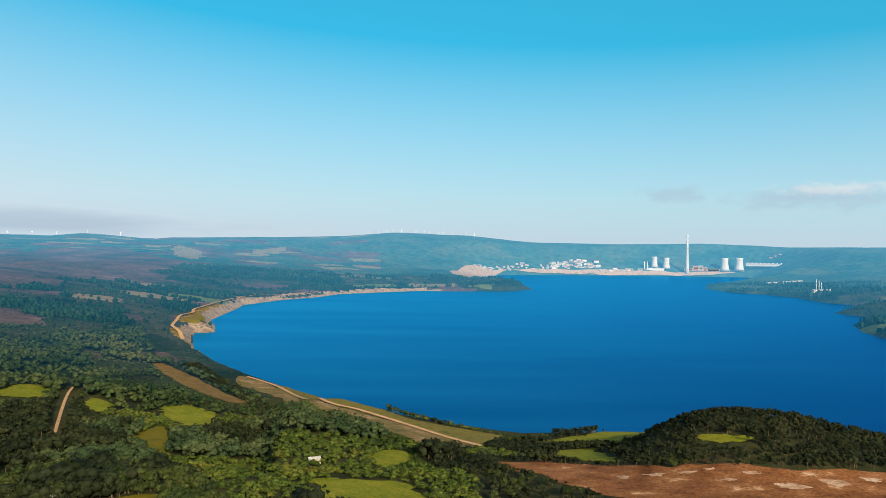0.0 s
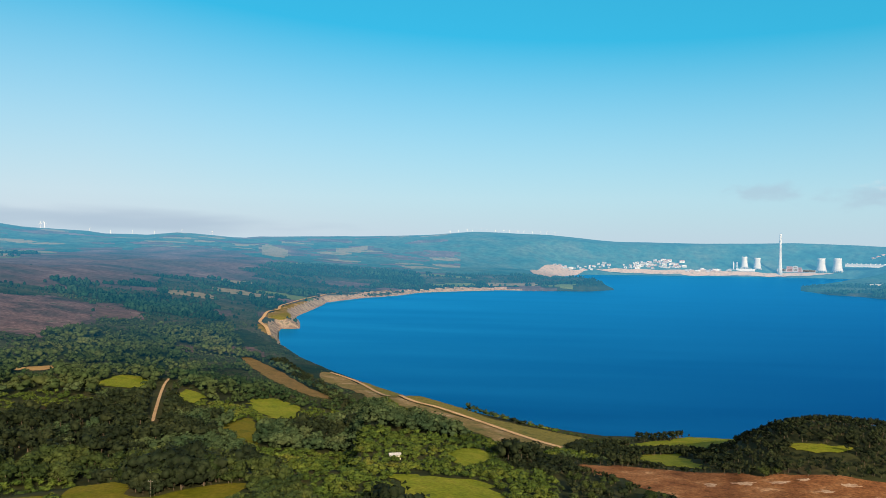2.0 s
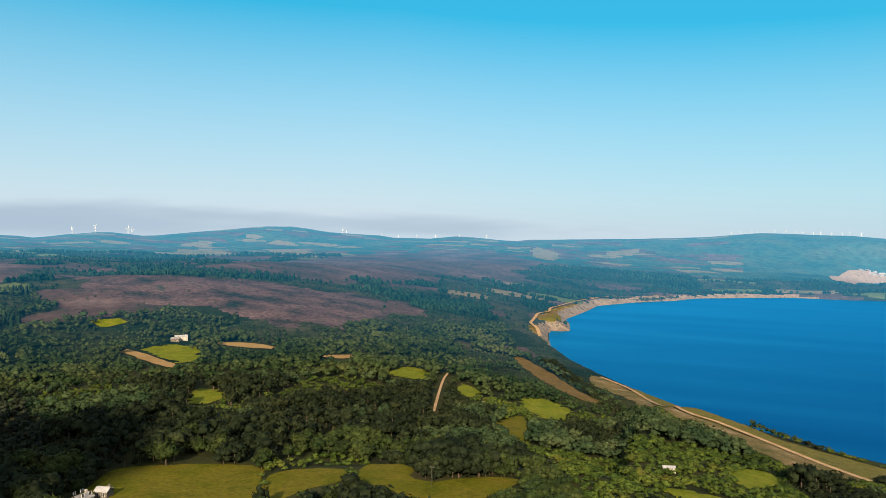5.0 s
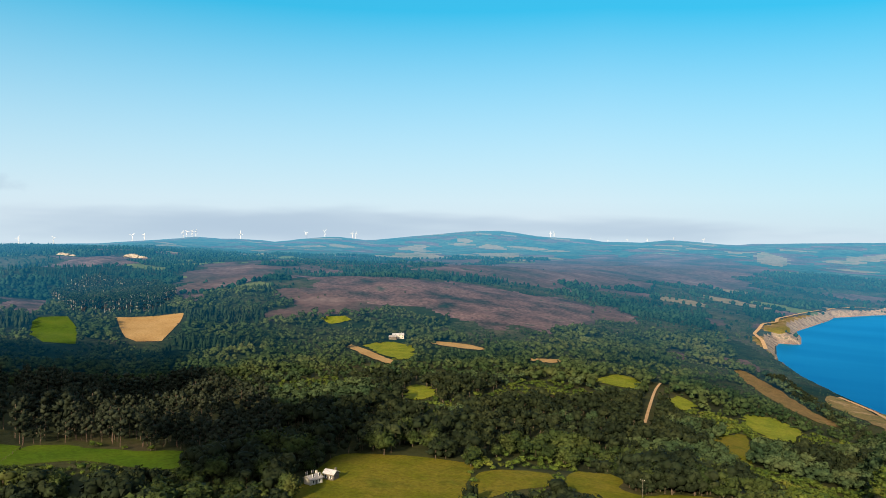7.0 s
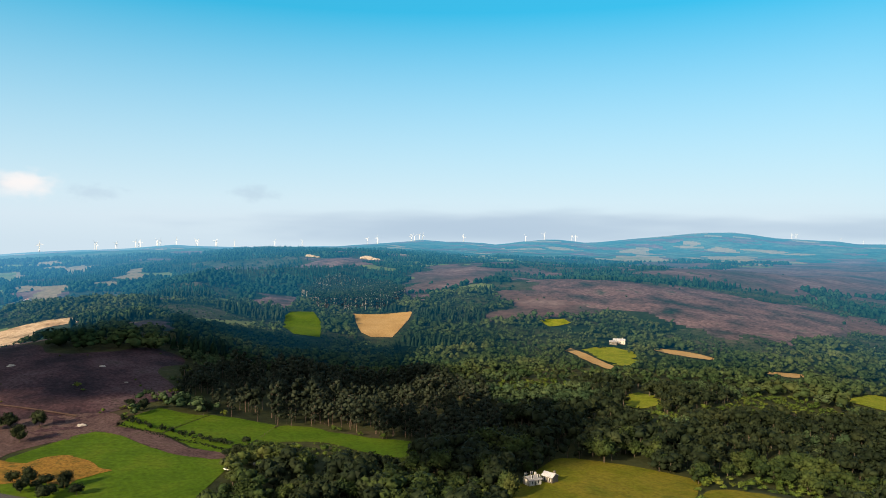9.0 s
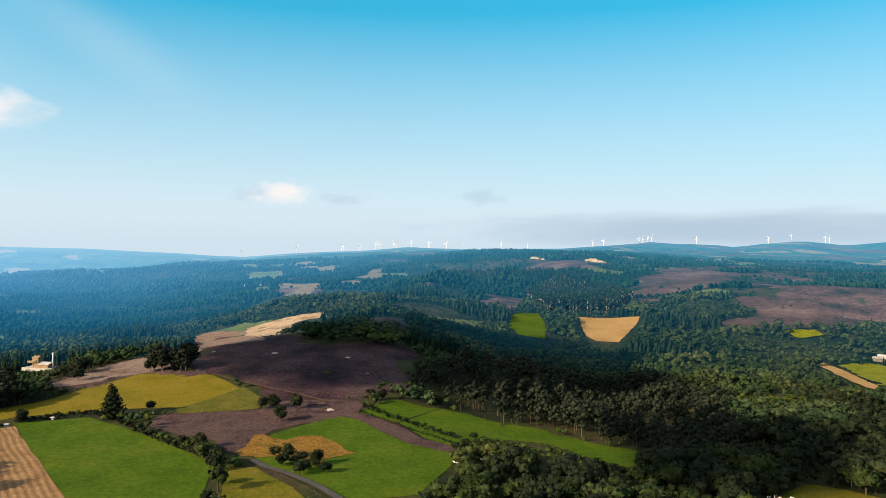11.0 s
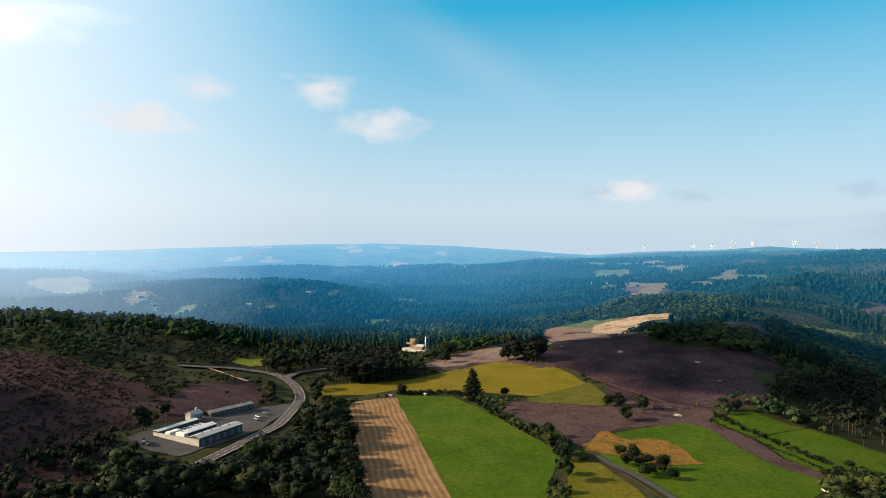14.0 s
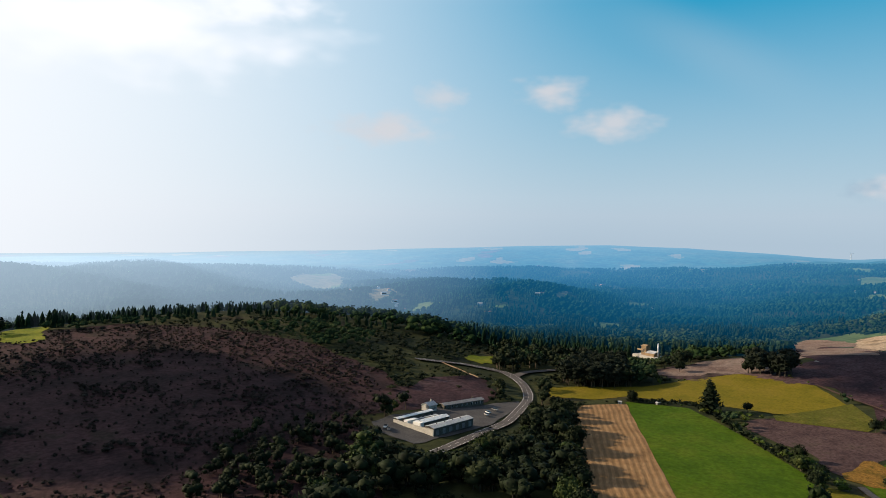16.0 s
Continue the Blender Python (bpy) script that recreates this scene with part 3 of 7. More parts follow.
PLAN["meadow_a"] = [(-239.6, 607.6), (-231.3, 641.8), (-192.8, 610.8), (-180.0, 563.4), (-195.5, 542.9), (-219.0, 568.0)]
PLAN["meadow_b"] = [(-40.6, 406.9), (-27.8, 434.7), (-15.1, 422.4), (-18.3, 397.5), (-27.5, 384)]
PLAN["meadow_c"] = [(-62.4, 333.1), (-43.9, 344.4), (-22, 346.5), (-9.1, 332.8), (-4.6, 301.3), (-44.4, 294.3)]
PLAN["meadow_d"] = [(-375.1, 582.6), (-386.7, 642.8), (-367.3, 656.8), (-343.8, 613.2), (-349.4, 592.2)]
PLAN["meadow_e"] = [(-303.3, 598.5), (-306.6, 629.3), (-279.4, 598.5), (-273.3, 567.0), (-287.3, 574.7)]
PLAN["shore_field_a"] = [(89.7, 591.3), (124.3, 599), (197.1, 686), (140.9, 479.7), (125.5, 561.4), (90.2, 564.7)]
PLAN["shore_field_b"] = [(80.1, 489.1), (110.1, 510.4), (105.7, 413.1), (92.4, 412.7), (73.8, 439.4)]
PLAN["shore_field_c"] = [(148.8, 409.7), (172.2, 392.1), (161, 387.7), (146.7, 399.3)]
PLAN["cape_sand"] = [(-423, 1153), (-406, 1145), (-449, 1257), (-468, 1340), (-450, 1392), (-502, 1546), (-514, 1639), (-526, 1794), (-541, 1768), (-553, 1638), (-543, 1530), (-486, 1273), (-476, 1226), (-446, 1179)]
PLAN["cape_green"] = [(-493, 1326), (-504, 1547), (-458, 1416), (-468, 1342), (-478, 1314)]
PLAN["north_cliffs"] = [(-547, 1892), (-486, 2156), (-346, 2369), (-187, 2519), (-68, 2589), (-67, 2558), (-184, 2482), (-344, 2355), (-479, 2123), (-540, 1920)]
PLAN["beach"] = [(40, 3300), (60, 3560), (150, 3850), (300, 3935), (556, 4000), (1010, 4036), (1395, 4026), (1632, 3958), (1327, 3995), (1007, 3990), (556, 3951), (300, 3889), (154, 3128), (104, 2912)]
PLAN["coast_track"] = [(-243.7, 888.6), (-186.6, 817.8), (-107.7, 629.7), (-68.5, 597.6), (-33.8, 565.4), (-2.5, 528.7), (28.8, 493.7)]
PLAN["cape_track"] = [(-422, 1153), (-445, 1202), (-473, 1249), (-488, 1283), (-517, 1402), (-524, 1485), (-546, 1558), (-550, 1630), (-555, 1778), (-550, 2046), (-492, 2121), (-397, 2274)]
PLAN["forest_track"] = [(-346.6, 666.2), (-329.8, 624.6), (-298.9, 557.7), (-258.2, 473.0)]
PLAN["rust_moor"] = [(-1324, 838), (-1110, 832), (-1016, 887), (-969, 1064), (-895, 1166), (-771, 1149), (-653, 1014), (-595, 822), (-637, 758), (-738, 749), (-836, 730), (-915, 686), (-1076, 718)]
PLAN["wheat_a"] = [(-700.3, 535.3), (-700.3, 548.6), (-574.8, 503.0), (-548.5, 484.7), (-578.9, 487.4)]
PLAN["meadow_f"] = [(-689.1, 556.9), (-679.7, 610.1), (-592.5, 558.1), (-563.8, 506.2), (-626.9, 527.7)]
PLAN["wheat_b"] = [(-667.8, 658.0), (-628.6, 668.9), (-574.5, 654.3), (-558.3, 636.9), (-593.1, 631.2), (-640.4, 637.3)]
PLAN["wheat_c"] = [(-485.8, 627.4), (-463.0, 650.8), (-450.9, 642.6), (-450.8, 622.5), (-477.4, 619.4)]
PLAN["meadow_g"] = [(-416.1, 376.8), (-437.9, 408.1), (-407.9, 406.3), (-395.2, 395.3), (-381.4, 364.4), (-394.1, 361.4)]
PLAN["meadow_h"] = [(-824, 596.7), (-816.3, 630.9), (-796.3, 619.9), (-795.3, 588.5)]
PLAN["farm_meadow"] = [(-272.7, 188), (-295.3, 225.2), (-266.5, 249.7), (-238.9, 258.6), (-221.4, 243.5), (-196.8, 208.4), (-180.7, 177.4), (-231.7, 146.5)]
PLAN["farm_meadow_b"] = [(-220.3, 244.2), (-220.8, 260.6), (-201, 274.7), (-187.7, 263), (-193.7, 243.9), (-198.3, 219.9)]
PLAN["farm_meadow_c"] = [(-186.2, 264), (-193.6, 290.4), (-172.7, 285.5), (-155.1, 278.6), (-139.4, 295.7), (-120.3, 302.9), (-123, 266.7), (-140.2, 254.4), (-169.3, 260.8)]
PLAN["meadow_k"] = [(-40.4, 405.4), (-31.9, 430.2), (-15.2, 408.6), (-30.4, 378.5)]
PLAN["far_field_a"] = [(-2293, 2005), (-2611, 2440), (-2470, 2489), (-2198, 2182), (-1922, 1744)]
PLAN["far_field_b"] = [(-2324, 2588), (-2229, 2804), (-1866, 2339), (-2160, 2424)]
PLAN["far_field_c"] = [(-2818, 2538), (-2851, 2665), (-2791, 2696), (-2715, 2557), (-2736, 2446)]
PLAN["far_field_d"] = [(-1348, 3524), (-1379, 3716), (-1156, 3443), (-1053, 3051), (-1172, 3126)]
PLAN["far_field_e"] = [(-992, 3722), (-875, 3899), (-839, 3742), (-917, 3523)]
PLAN["tan_field"] = [(-1024.1, 384.9), (-993, 470.6), (-934.3, 435.6), (-843.2, 371.5), (-859, 346.4), (-884.7, 343)]
PLAN["green_field"] = [(-1021.1, 278.9), (-1053.9, 296.5), (-1045.1, 328.9), (-952.7, 312.2), (-861.8, 279.5), (-881.4, 251.8), (-940.1, 253.1)]
PLAN["red_clearing_a"] = [(-1340, 296), (-1349, 374), (-1120, 340.1), (-1200, 294)]
PLAN["red_clearing_b"] = [(-845.2, 42.1), (-855.3, 100.7), (-722.8, 91.3), (-724.1, 50.5)]
PLAN["red_clearing_c"] = [(-1253, 510), (-1265, 563), (-1109, 506), (-1095.6, 456.5)]
PLAN["rock_outcrop_heath"] = [(-1689, 427), (-1950, 621), (-2008, 817), (-1906, 811), (-1740, 676), (-1553, 469)]
PLAN["far_pale_a"] = [(-1632, -63), (-1782, -27), (-1697, 2), (-1516, -22), (-1412, -77)]
PLAN["far_pale_b"] = [(-1884, 91), (-2020, 169), (-1844, 169), (-1672, 107)]
PLAN["far_pale_c"] = [(-2343, -223), (-2413, -133), (-2013, -111), (-2178, -198)]
PLAN["far_pale_d"] = [(-2518, -18), (-2622, 54), (-2364, 48), (-2216, -7)]
PLAN["quarry"] = [(-870.8, -90.3), (-934.4, -100.0), (-969.9, -89.8), (-973.6, -52.8), (-971.8, -14.0), (-955.6, 10.5), (-932.0, 2.9), (-922.8, -22.0), (-885.1, -35.1), (-814.2, -44.0), (-828.7, -64.6)]
PLAN["purple_moor"] = [(-837.9, -146.5), (-954.3, -128.3), (-825.3, -71), (-641.2, -3.9), (-642, 67.1), (-609.8, 92.4), (-509.7, 57.6), (-488.5, 36.1), (-465.1, 12.4), (-441.9, -5.7), (-448.2, -23.7), (-472.5, -40.3), (-493.7, -50.9), (-545.4, -77.5), (-567.1, -99)]
PLAN["lower_moor"] = [(-433.0, -98.3), (-449.7, -81.9), (-451.2, -60.2), (-455.0, -37.9), (-463.2, -20.1), (-466.9, 1.3), (-463.4, 26.3), (-437.8, 24.2), (-432.9, 13.4), (-413.2, -8.5), (-394.5, -26.1), (-366.2, -33.8), (-358.9, -44.1), (-383.8, -55.7), (-401.6, -73.0), (-413.1, -88.6)]
PLAN["crest_moor"] = [(-548.8, -195.2), (-612.3, -172.2), (-644.5, -138.9), (-837.9, -146.5), (-567.1, -99), (-568.1, -134), (-533.8, -158.8)]
PLAN["gold_field"] = [(-446, -232.5), (-461.4, -218.2), (-492.8, -179.3), (-531.5, -158.1), (-565.6, -133.4), (-545.4, -77.5), (-492.3, -50.7), (-460.1, -85.7), (-463.2, -103.3), (-462.6, -122.2), (-455.9, -177.2), (-433.6, -190.4), (-421, -216.9)]
PLAN["gold_field_b"] = [(-457.0, -87.7), (-480.8, -68.1), (-504.8, -52.0), (-465.0, -33.6), (-449.9, -38.2), (-446.7, -84.2)]
PLAN["big_green_field"] = [(-440.1, -172.9), (-447.1, -134.7), (-415.4, -102.8), (-346.6, -48.2), (-304.8, -47.7), (-271.8, -43.6), (-223.4, -40.2), (-222.1, -54.5), (-278.5, -87), (-352.9, -126.7)]
PLAN["straw_field"] = [(-413, -190.4), (-434, -169.7), (-361.1, -130.4), (-287.3, -90.7), (-242, -65.9), (-219.6, -94.2), (-264.6, -118.8), (-318, -152.2), (-378.2, -183.8)]
PLAN["right_field_a"] = [(-395.6, -26.1), (-414.3, -8.5), (-433.6, 11.7), (-418.7, 24.6), (-381.1, 40.5), (-361.6, 55.4), (-357.2, 65.3), (-338.9, 65.7), (-318.7, 55.2), (-291.4, 40.4), (-287.4, 10.9), (-304.3, 2.3), (-322.6, -11.5), (-342.7, -26.1), (-358.0, -33.6)]
PLAN["right_field_b"] = [(-438.4, 24.6), (-455.1, 34.5), (-468.4, 49.4), (-457.2, 60.8), (-450.7, 68.7), (-451.7, 77.3), (-416.8, 45.4)]
PLAN["right_field_c"] = [(-417.0, 109.9), (-412.6, 126.7), (-396.1, 136.8), (-374.9, 155.0), (-359.0, 170.0), (-329.8, 156.3), (-341.2, 141.2), (-371.7, 125.6), (-378.1, 107.6), (-387.1, 91.6)]
PLAN["orange_grass"] = [(-371.8, -41.0), (-395.3, -30.3), (-383.5, -19.5), (-389.9, -1.8), (-369.6, 10.1), (-355.5, 17.7), (-350.0, 5.2), (-340.7, 0.8), (-350.0, -7.0), (-353.1, -18.4), (-355.8, -30.0), (-359.7, -37.6)]
PLAN["bottom_field"] = [(-341.3, -43.9), (-337.6, -29.8), (-306.9, -11), (-276.3, 1.3), (-244.3, -2.6), (-241.2, -33.6)]
PLAN["cart_strip"] = [(-439.0, 12.8), (-435.4, 24.1), (-414.1, 43.9), (-380.2, 55.2), (-367.5, 66.3), (-358.1, 68.8), (-355.2, 65.0), (-360.6, 55.3), (-380.0, 40.4), (-417.6, 24.5), (-431.2, 11.6)]
PLAN["pale_ridge"] = [(-541.3, -191.5), (-572.1, -184.4), (-620.2, -174.3), (-650.8, -150.9), (-656.6, -129.7), (-669.2, -111.5), (-626.9, -102.4), (-591.3, -116.7), (-560.1, -138.9), (-549.5, -154.4), (-542.9, -170.5)]
PLAN["pale_crest"] = [(-819.1, -144.5), (-891.3, -119.8), (-856.8, -72.4), (-690.5, -56.1), (-668.4, -69.3), (-673.1, -93.7), (-626.9, -102.4)]
PLAN["quarry_edge"] = [(-927.6, -158.5), (-983.3, -157.7), (-998.2, -140.7), (-925.2, -94.5), (-887.9, -93.5), (-910.7, -119.4), (-859.9, -132.2)]
PLAN["right_field_d"] = [(-415.6, 46.0), (-450.9, 77.9), (-442.3, 91.5), (-419.5, 109.9), (-388.9, 91.2), (-365.1, 73.0), (-369.2, 65.8), (-381.7, 56.0)]
PLAN["lane"] = [(-348.6, -31.6), (-338.1, -25.7), (-325.6, -14.3), (-311, -3.7), (-296, 4.8), (-274.9, 14.4), (-254, 23.4)]
PLAN["road_hidden"] = [(-225, -196), (-250, -198), (-279, -199), (-310, -201)]
PLAN["main_road"] = [(-339, -203), (-352, -206), (-374, -213), (-404, -224), (-433, -243), (-453, -262), (-462, -276), (-462, -286), (-459, -295), (-453, -307), (-443, -317), (-425, -334)]
PLAN["junction_road"] = [(-452, -264), (-470, -268), (-486, -267), (-506, -256)]
PLAN["yard"] = [(-274, -235), (-284, -252), (-302, -253), (-336, -247), (-366, -235), (-394, -226), (-383, -216), (-357, -212), (-334, -208.5), (-288, -211), (-272, -216)]
PLAN["road_heath"] = [(-332.5, -280.8), (-387.2, -291.8), (-431.7, -279.2), (-409.8, -253), (-380.6, -237.3), (-340.7, -248), (-314.1, -260.8), (-297.9, -263.8)]
PLAN["dark_heath"] = [(-202.1, -583.7), (-236.9, -587.3), (-285.6, -556.4), (-325.1, -534.3), (-362.9, -482), (-379.8, -394.5), (-368.7, -311.6), (-296.8, -258.6), (-250.5, -228.6), (-207, -201), (-163.5, -174), (-89.9, -258.7)]
PLAN["small_field_a"] = [(-474.9, -323.8), (-502.8, -325.5), (-510.5, -314), (-480.7, -300.3), (-469.6, -309.2)]
PLAN["small_field_b"] = [(-247.4, -605.4), (-272.6, -603), (-246.9, -540.8), (-228.2, -554.7)]
PLAN["far_vale_a"] = [(-1401, -1552), (-1486, -1606), (-1644, -1651), (-1632, -1555), (-1367, -1341), (-1299, -1349), (-1376, -1479)]
PLAN["far_vale_b"] = [(-1142, -1034), (-1255, -1100), (-1252, -1057), (-1183, -1002), (-1119, -987)]
PLAN["valley_field_b"] = [(-1101, -875), (-1154, -909), (-1171, -888), (-1150, -843), (-1105, -826), (-1084, -838)]
PLAN["valley_field_c"] = [(-1089, -682), (-1115, -671), (-1123, -656), (-1098, -646)]
PLAN["far_vale_c"] = [(-1073, -883), (-1113, -899), (-1080, -845), (-1061, -835)]
PLAN["far_vale_d"] = [(-1250, -642), (-1311, -656), (-1394, -669), (-1299, -623), (-1252, -626)]
PLAN["valley_field_d"] = [(-1439, -566), (-1520, -589), (-1559, -568), (-1480, -544)]
PLAN["valley_field_e"] = [(-1071, -480), (-1143, -501), (-1156, -465), (-1070, -435), (-1048, -451)]
PLAN["valley_field_f"] = [(-2162, -205), (-2364, -218), (-2385, -143), (-2027, -124)]
PLAN["far_vale_e"] = [(-1465, -125), (-1520, -102), (-1582, -63), (-1549, -60), (-1489, -95)]
PLAN["valley_field_g"] = [(-930, 97), (-946, 157), (-975, 219), (-937, 207), (-890, 152)]
PLAN["pinewood"] = [(-493.8, 53.9), (-589.6, 107.8), (-667.6, 199.1), (-650.3, 267.9), (-542.1, 291.3), (-423, 268.6), (-314.1, 199.8), (-324.5, 175), (-354.7, 168), (-407.9, 137.7), (-416.8, 108.8), (-462.2, 77.6)]
PLAN["pine_clump"] = [(-459.6, -233), (-522, -242.6), (-536.9, -213.4), (-477.4, -187.6), (-464.9, -204.2)]
PLAN["plantation"] = [(-1383, 406), (-1437, 508), (-1326, 577), (-1137, 527), (-1035.2, 450.8), (-1087.6, 346.9)]
PLAN["spruce_hill"] = [(-250.8, -545.8), (-619, -1117), (-826, -1184), (-434.4, -495.4), (-509.9, -424.9), (-494.1, -385.6), (-404, -336.2), (-355.3, -369), (-341.6, -439.9), (-307.9, -506), (-270.3, -526.6)]
PLAN["pt_house"] = [(-263.6, 185.2), (-263.3, 194.9)]
PLAN["pt_farm"] = [(-705.9, 630.9), (-703.0, 619.1)]
PLAN["pt_plant"] = [(-656.9, -241.1), (-660.9, -236), (-664.6, -228.6)]
PLAN["pt_shed"] = [(-300, -247), (-333, -243), (-322, -211), (-288, -215)]
PLAN["pt_chimney"] = [(1382, 4009), (1220, 4087), (1285, 4077), (1592, 4005), (1666, 3985)]
PLAN["pt_hall"] = [(1466, 4029), (1217, 4055), (1697, 3968), (1693, 3316)]
PLAN["pt_industry"] = [(1424, 2944), (1286, 2417), (1234, 2189), (1892, 4036)]
PLAN["pt_trees"] = [(-444.8, -120.7), (-442.1, -168.8), (-557.3, -175.1), (-568, -105.6), (-571.3, -127.7), (-335.6, -47.2), (-375.2, -68.2), (-374.2, -59.4), (-316.1, -41.8), (-290.9, -43.2), (-423.9, -22.4), (-451.2, -34.7), (-451.6, -28.3), (-448.9, -14.4), (-456.1, -101.7), (-465.6, 39.9), (-457.6, 76.2), (-324.6, -9.1), (-350.7, -14.9), (-338.6, -1.4), (-352.4, 73.2)]
PLAN["turbines_a"] = [(-4797, -156, 59), (-4724, 135, 49), (-4793, 252, 39), (-4786, 363, 45), (-4784, 392, 36), (-4709, 480, 34), (-4621, 707, 34), (-4726, 838, 25), (-4705, 948, 33), (-4446, 1322, 32), (-4228, 1681, 34), (-4210, 1744, 38), (-4316, 2033, 29), (-4306, 2053, 34), (-4293, 2081, 19), (-4276, 2098, 4), (-4053, 2286, 17), (-3917, 2684, -2)]
PLAN["turbines_b"] = [(-3656, 2646, -5), (-3726, 2919, 12), (-3707, 2932, 3), (-4773, -513, 31), (-4797, -158, 17), (-4724, 144, 23), (-4793, 259, 19), (-4785, 379, 11), (-4702, 483, 24), (-4700, 497, 16), (-4762, 601, 3), (-4630, 699, 10), (-4727, 835, 15), (-4591, 1182, 29), (-2715, 3733, 21), (-2697, 3746, 19), (-2561, 3955, 18), (-2451, 3990, 30)]
PLAN["turbines_c"] = [(-2370, 4090, 36), (-2282, 4189, 34), (-2090, 4165, 25), (-1941, 4269, 41), (-474, 4621, 20), (-424, 4678, 16), (-370, 4712, 13), (-333, 4715, 10), (-278, 4740, 11), (-241, 4772, 12), (-182, 4723, 14), (-125, 4681, 16), (-88, 4681, 19), (-32, 4623, 22), (5, 4726, 24), (60, 4623, 26), (117, 4710, 28), (154, 4724, 29)]
PLAN["turbines_d"] = [(205, 4619, 34)]
PLAN["pt_outcrop"] = [(-1900, 768), (-2019, 634)]
PLAN["pt_poles"] = [(-138.6, 310.9), (-125.2, 609.5), (-527.7, 862), (-557.6, 935.7), (-236.3, 516.1), (-149.2, 272.1)]
PLAN["hedge_line"] = [(-442, -169.9), (-449.4, -155.9), (-454.6, -135.1), (-436.9, -115.3), (-412, -96.9), (-383.8, -76), (-367.3, -60.7), (-346.5, -47.4)]
PLAN["hedge_line_b"] = [(-451.6, 28.1), (-419.9, 47.7), (-382.9, 72)]
PLAN["heath_hill_a"] = [(-1241, 1143), (-1539, 1869), (-1908, 2924), (-1422, 2821), (-965, 2582), (-905, 2213), (-957, 1760), (-898, 1478), (-1007, 1395), (-1147, 1267)]
PLAN["heath_hill_b"] = [(-1726, 2525), (-1738, 3078), (-1434, 3317), (-986, 2772), (-1013, 2342), (-1154, 2156), (-1201, 1867)]
PLAN["heath_hill_c"] = [(-1564, 762), (-1757, 1018), (-1326, 825), (-1214, 778), (-1214, 703), (-1318, 642)]
PLAN["thorn_slope"] = [(-644, 1430), (-711, 1701), (-609, 1540), (-465, 1204), (-444.8, 1113.6), (-538, 1247)]
PLAN["pt_stones"] = [(-600.8, -37.1), (-581.2, 22), (-574.2, 78.1), (-443.6, 6.2), (-628.3, -89.4), (-533, 35)]
PLAN["village_a"] = [(160, 3908), (492, 4073), (502, 4021), (167, 3842)]
PLAN["village_b"] = [(555, 4059), (712, 4130), (900, 4163), (903, 4067), (695, 4028), (566, 4021)]
PLAN["village_c"] = [(890, 4039), (1139, 4065), (1129, 4030), (885, 4012)]
PLAN["white_vans"] = [(-333.4, 64.5), (-337.7, 79.4), (-335, 80.9)]
PLAN["yellow_scrub_a"] = [(-215.1, 500.1), (-211.4, 536.8), (-184.2, 490.6), (-173, 439.7), (-195, 453.6)]
PLAN["yellow_scrub_b"] = [(-192.2, 282.1), (-183.6, 295.8), (-171.5, 295.1), (-167.7, 279.2), (-180.5, 269.1)]
PLAN["crest_pines"] = [(-567, -127.7), (-562.5, -95.9), (-583, -97.1), (-590.5, -132.1)]
PLAN["dark_scrub"] = [(-389.2, 1012.2), (-364.6, 1011.2), (-205.1, 753.2), (-96.3, 546.5), (-55.7, 534.4), (-56.7, 472.6), (-106.1, 510), (-187.2, 687.7), (-321, 890.7)]
PLAN["heath_trees"] = [(-194.2, -264.8), (-249.2, -274.7), (-280.3, -260.2), (-268.2, -226), (-205.1, -172.4), (-149.3, -229.6)]
PLAN["pt_thorns"] = [(-354.9, -21.3), (-350.7, -14.9), (-344.1, -8.3), (-335.9, -1.9), (-326.1, 2.9), (-339.4, -17.6), (-341, -12), (-331, -6), (-356.5, -47.3), (-361.1, 69.4), (-380.7, 83.4), (-474.6, 33.3)]
PLAN["pt_field_trees"] = [(-373.6, -179.1), (-339.2, -165.7), (-313.4, -150.5), (-277.3, -137.2), (-309.6, -162.6), (-277.7, -148.4), (-384.2, -193.5), (-262.1, -123.8), (-344.4, -176.6), (-340.1, -189.9), (-371.3, -201.8), (-292.2, -136.8)]
PLAN["hamlet"] = [(-1949, -896), (-2006, -901), (-1983, -874), (-2000, -866), (-1222, -661), (-1239, -660), (-1177, -1016), (-1143, -956), (-1130, -939), (-1210, -1028), (-1070, -816), (-1072, -796), (-1109, -720), (-1050, -665), (-1030, -986), (-1106, -902), (-1228, -1076), (-1165, -1103), (-1460, -520), (-2213, -490), (-1930, -192), (-1874, -152), (-1522, -74), (-1542, -68), (-1159, -1137)]

# ---- lie of the land: height over the lake by bearing and distance ----

def hashed(ix, iy, seed):
    h = np.sin(ix * 127.1 + iy * 311.7 + seed * 74.7) * 43758.5453
    return h - np.floor(h)


def value_noise(x, y, scale, seed=0):
    x, y = np.asarray(x, float) / scale, np.asarray(y, float) / scale
    ix, iy = np.floor(x), np.floor(y)
    fx, fy = x - ix, y - iy
    fx, fy = fx * fx * (3 - 2 * fx), fy * fy * (3 - 2 * fy)
    a, b = hashed(ix, iy, seed), hashed(ix + 1, iy, seed)
    c, d = hashed(ix, iy + 1, seed), hashed(ix + 1, iy + 1, seed)
    return (a + (b - a) * fx) * (1 - fy) + (c + (d - c) * fx) * fy


def fbm(x, y, scale, seed=0, octaves=3):
    total = 0
    for k in range(octaves):
        total = total + (value_noise(x, y, scale / 2 ** k, seed + k) - 0.5) / 2 ** k
    return total


LAND = []


def slope(bearing, *steps):
    """The lie of the land along one bearing: pairs of distance and height."""
    LAND.append((bearing, steps))


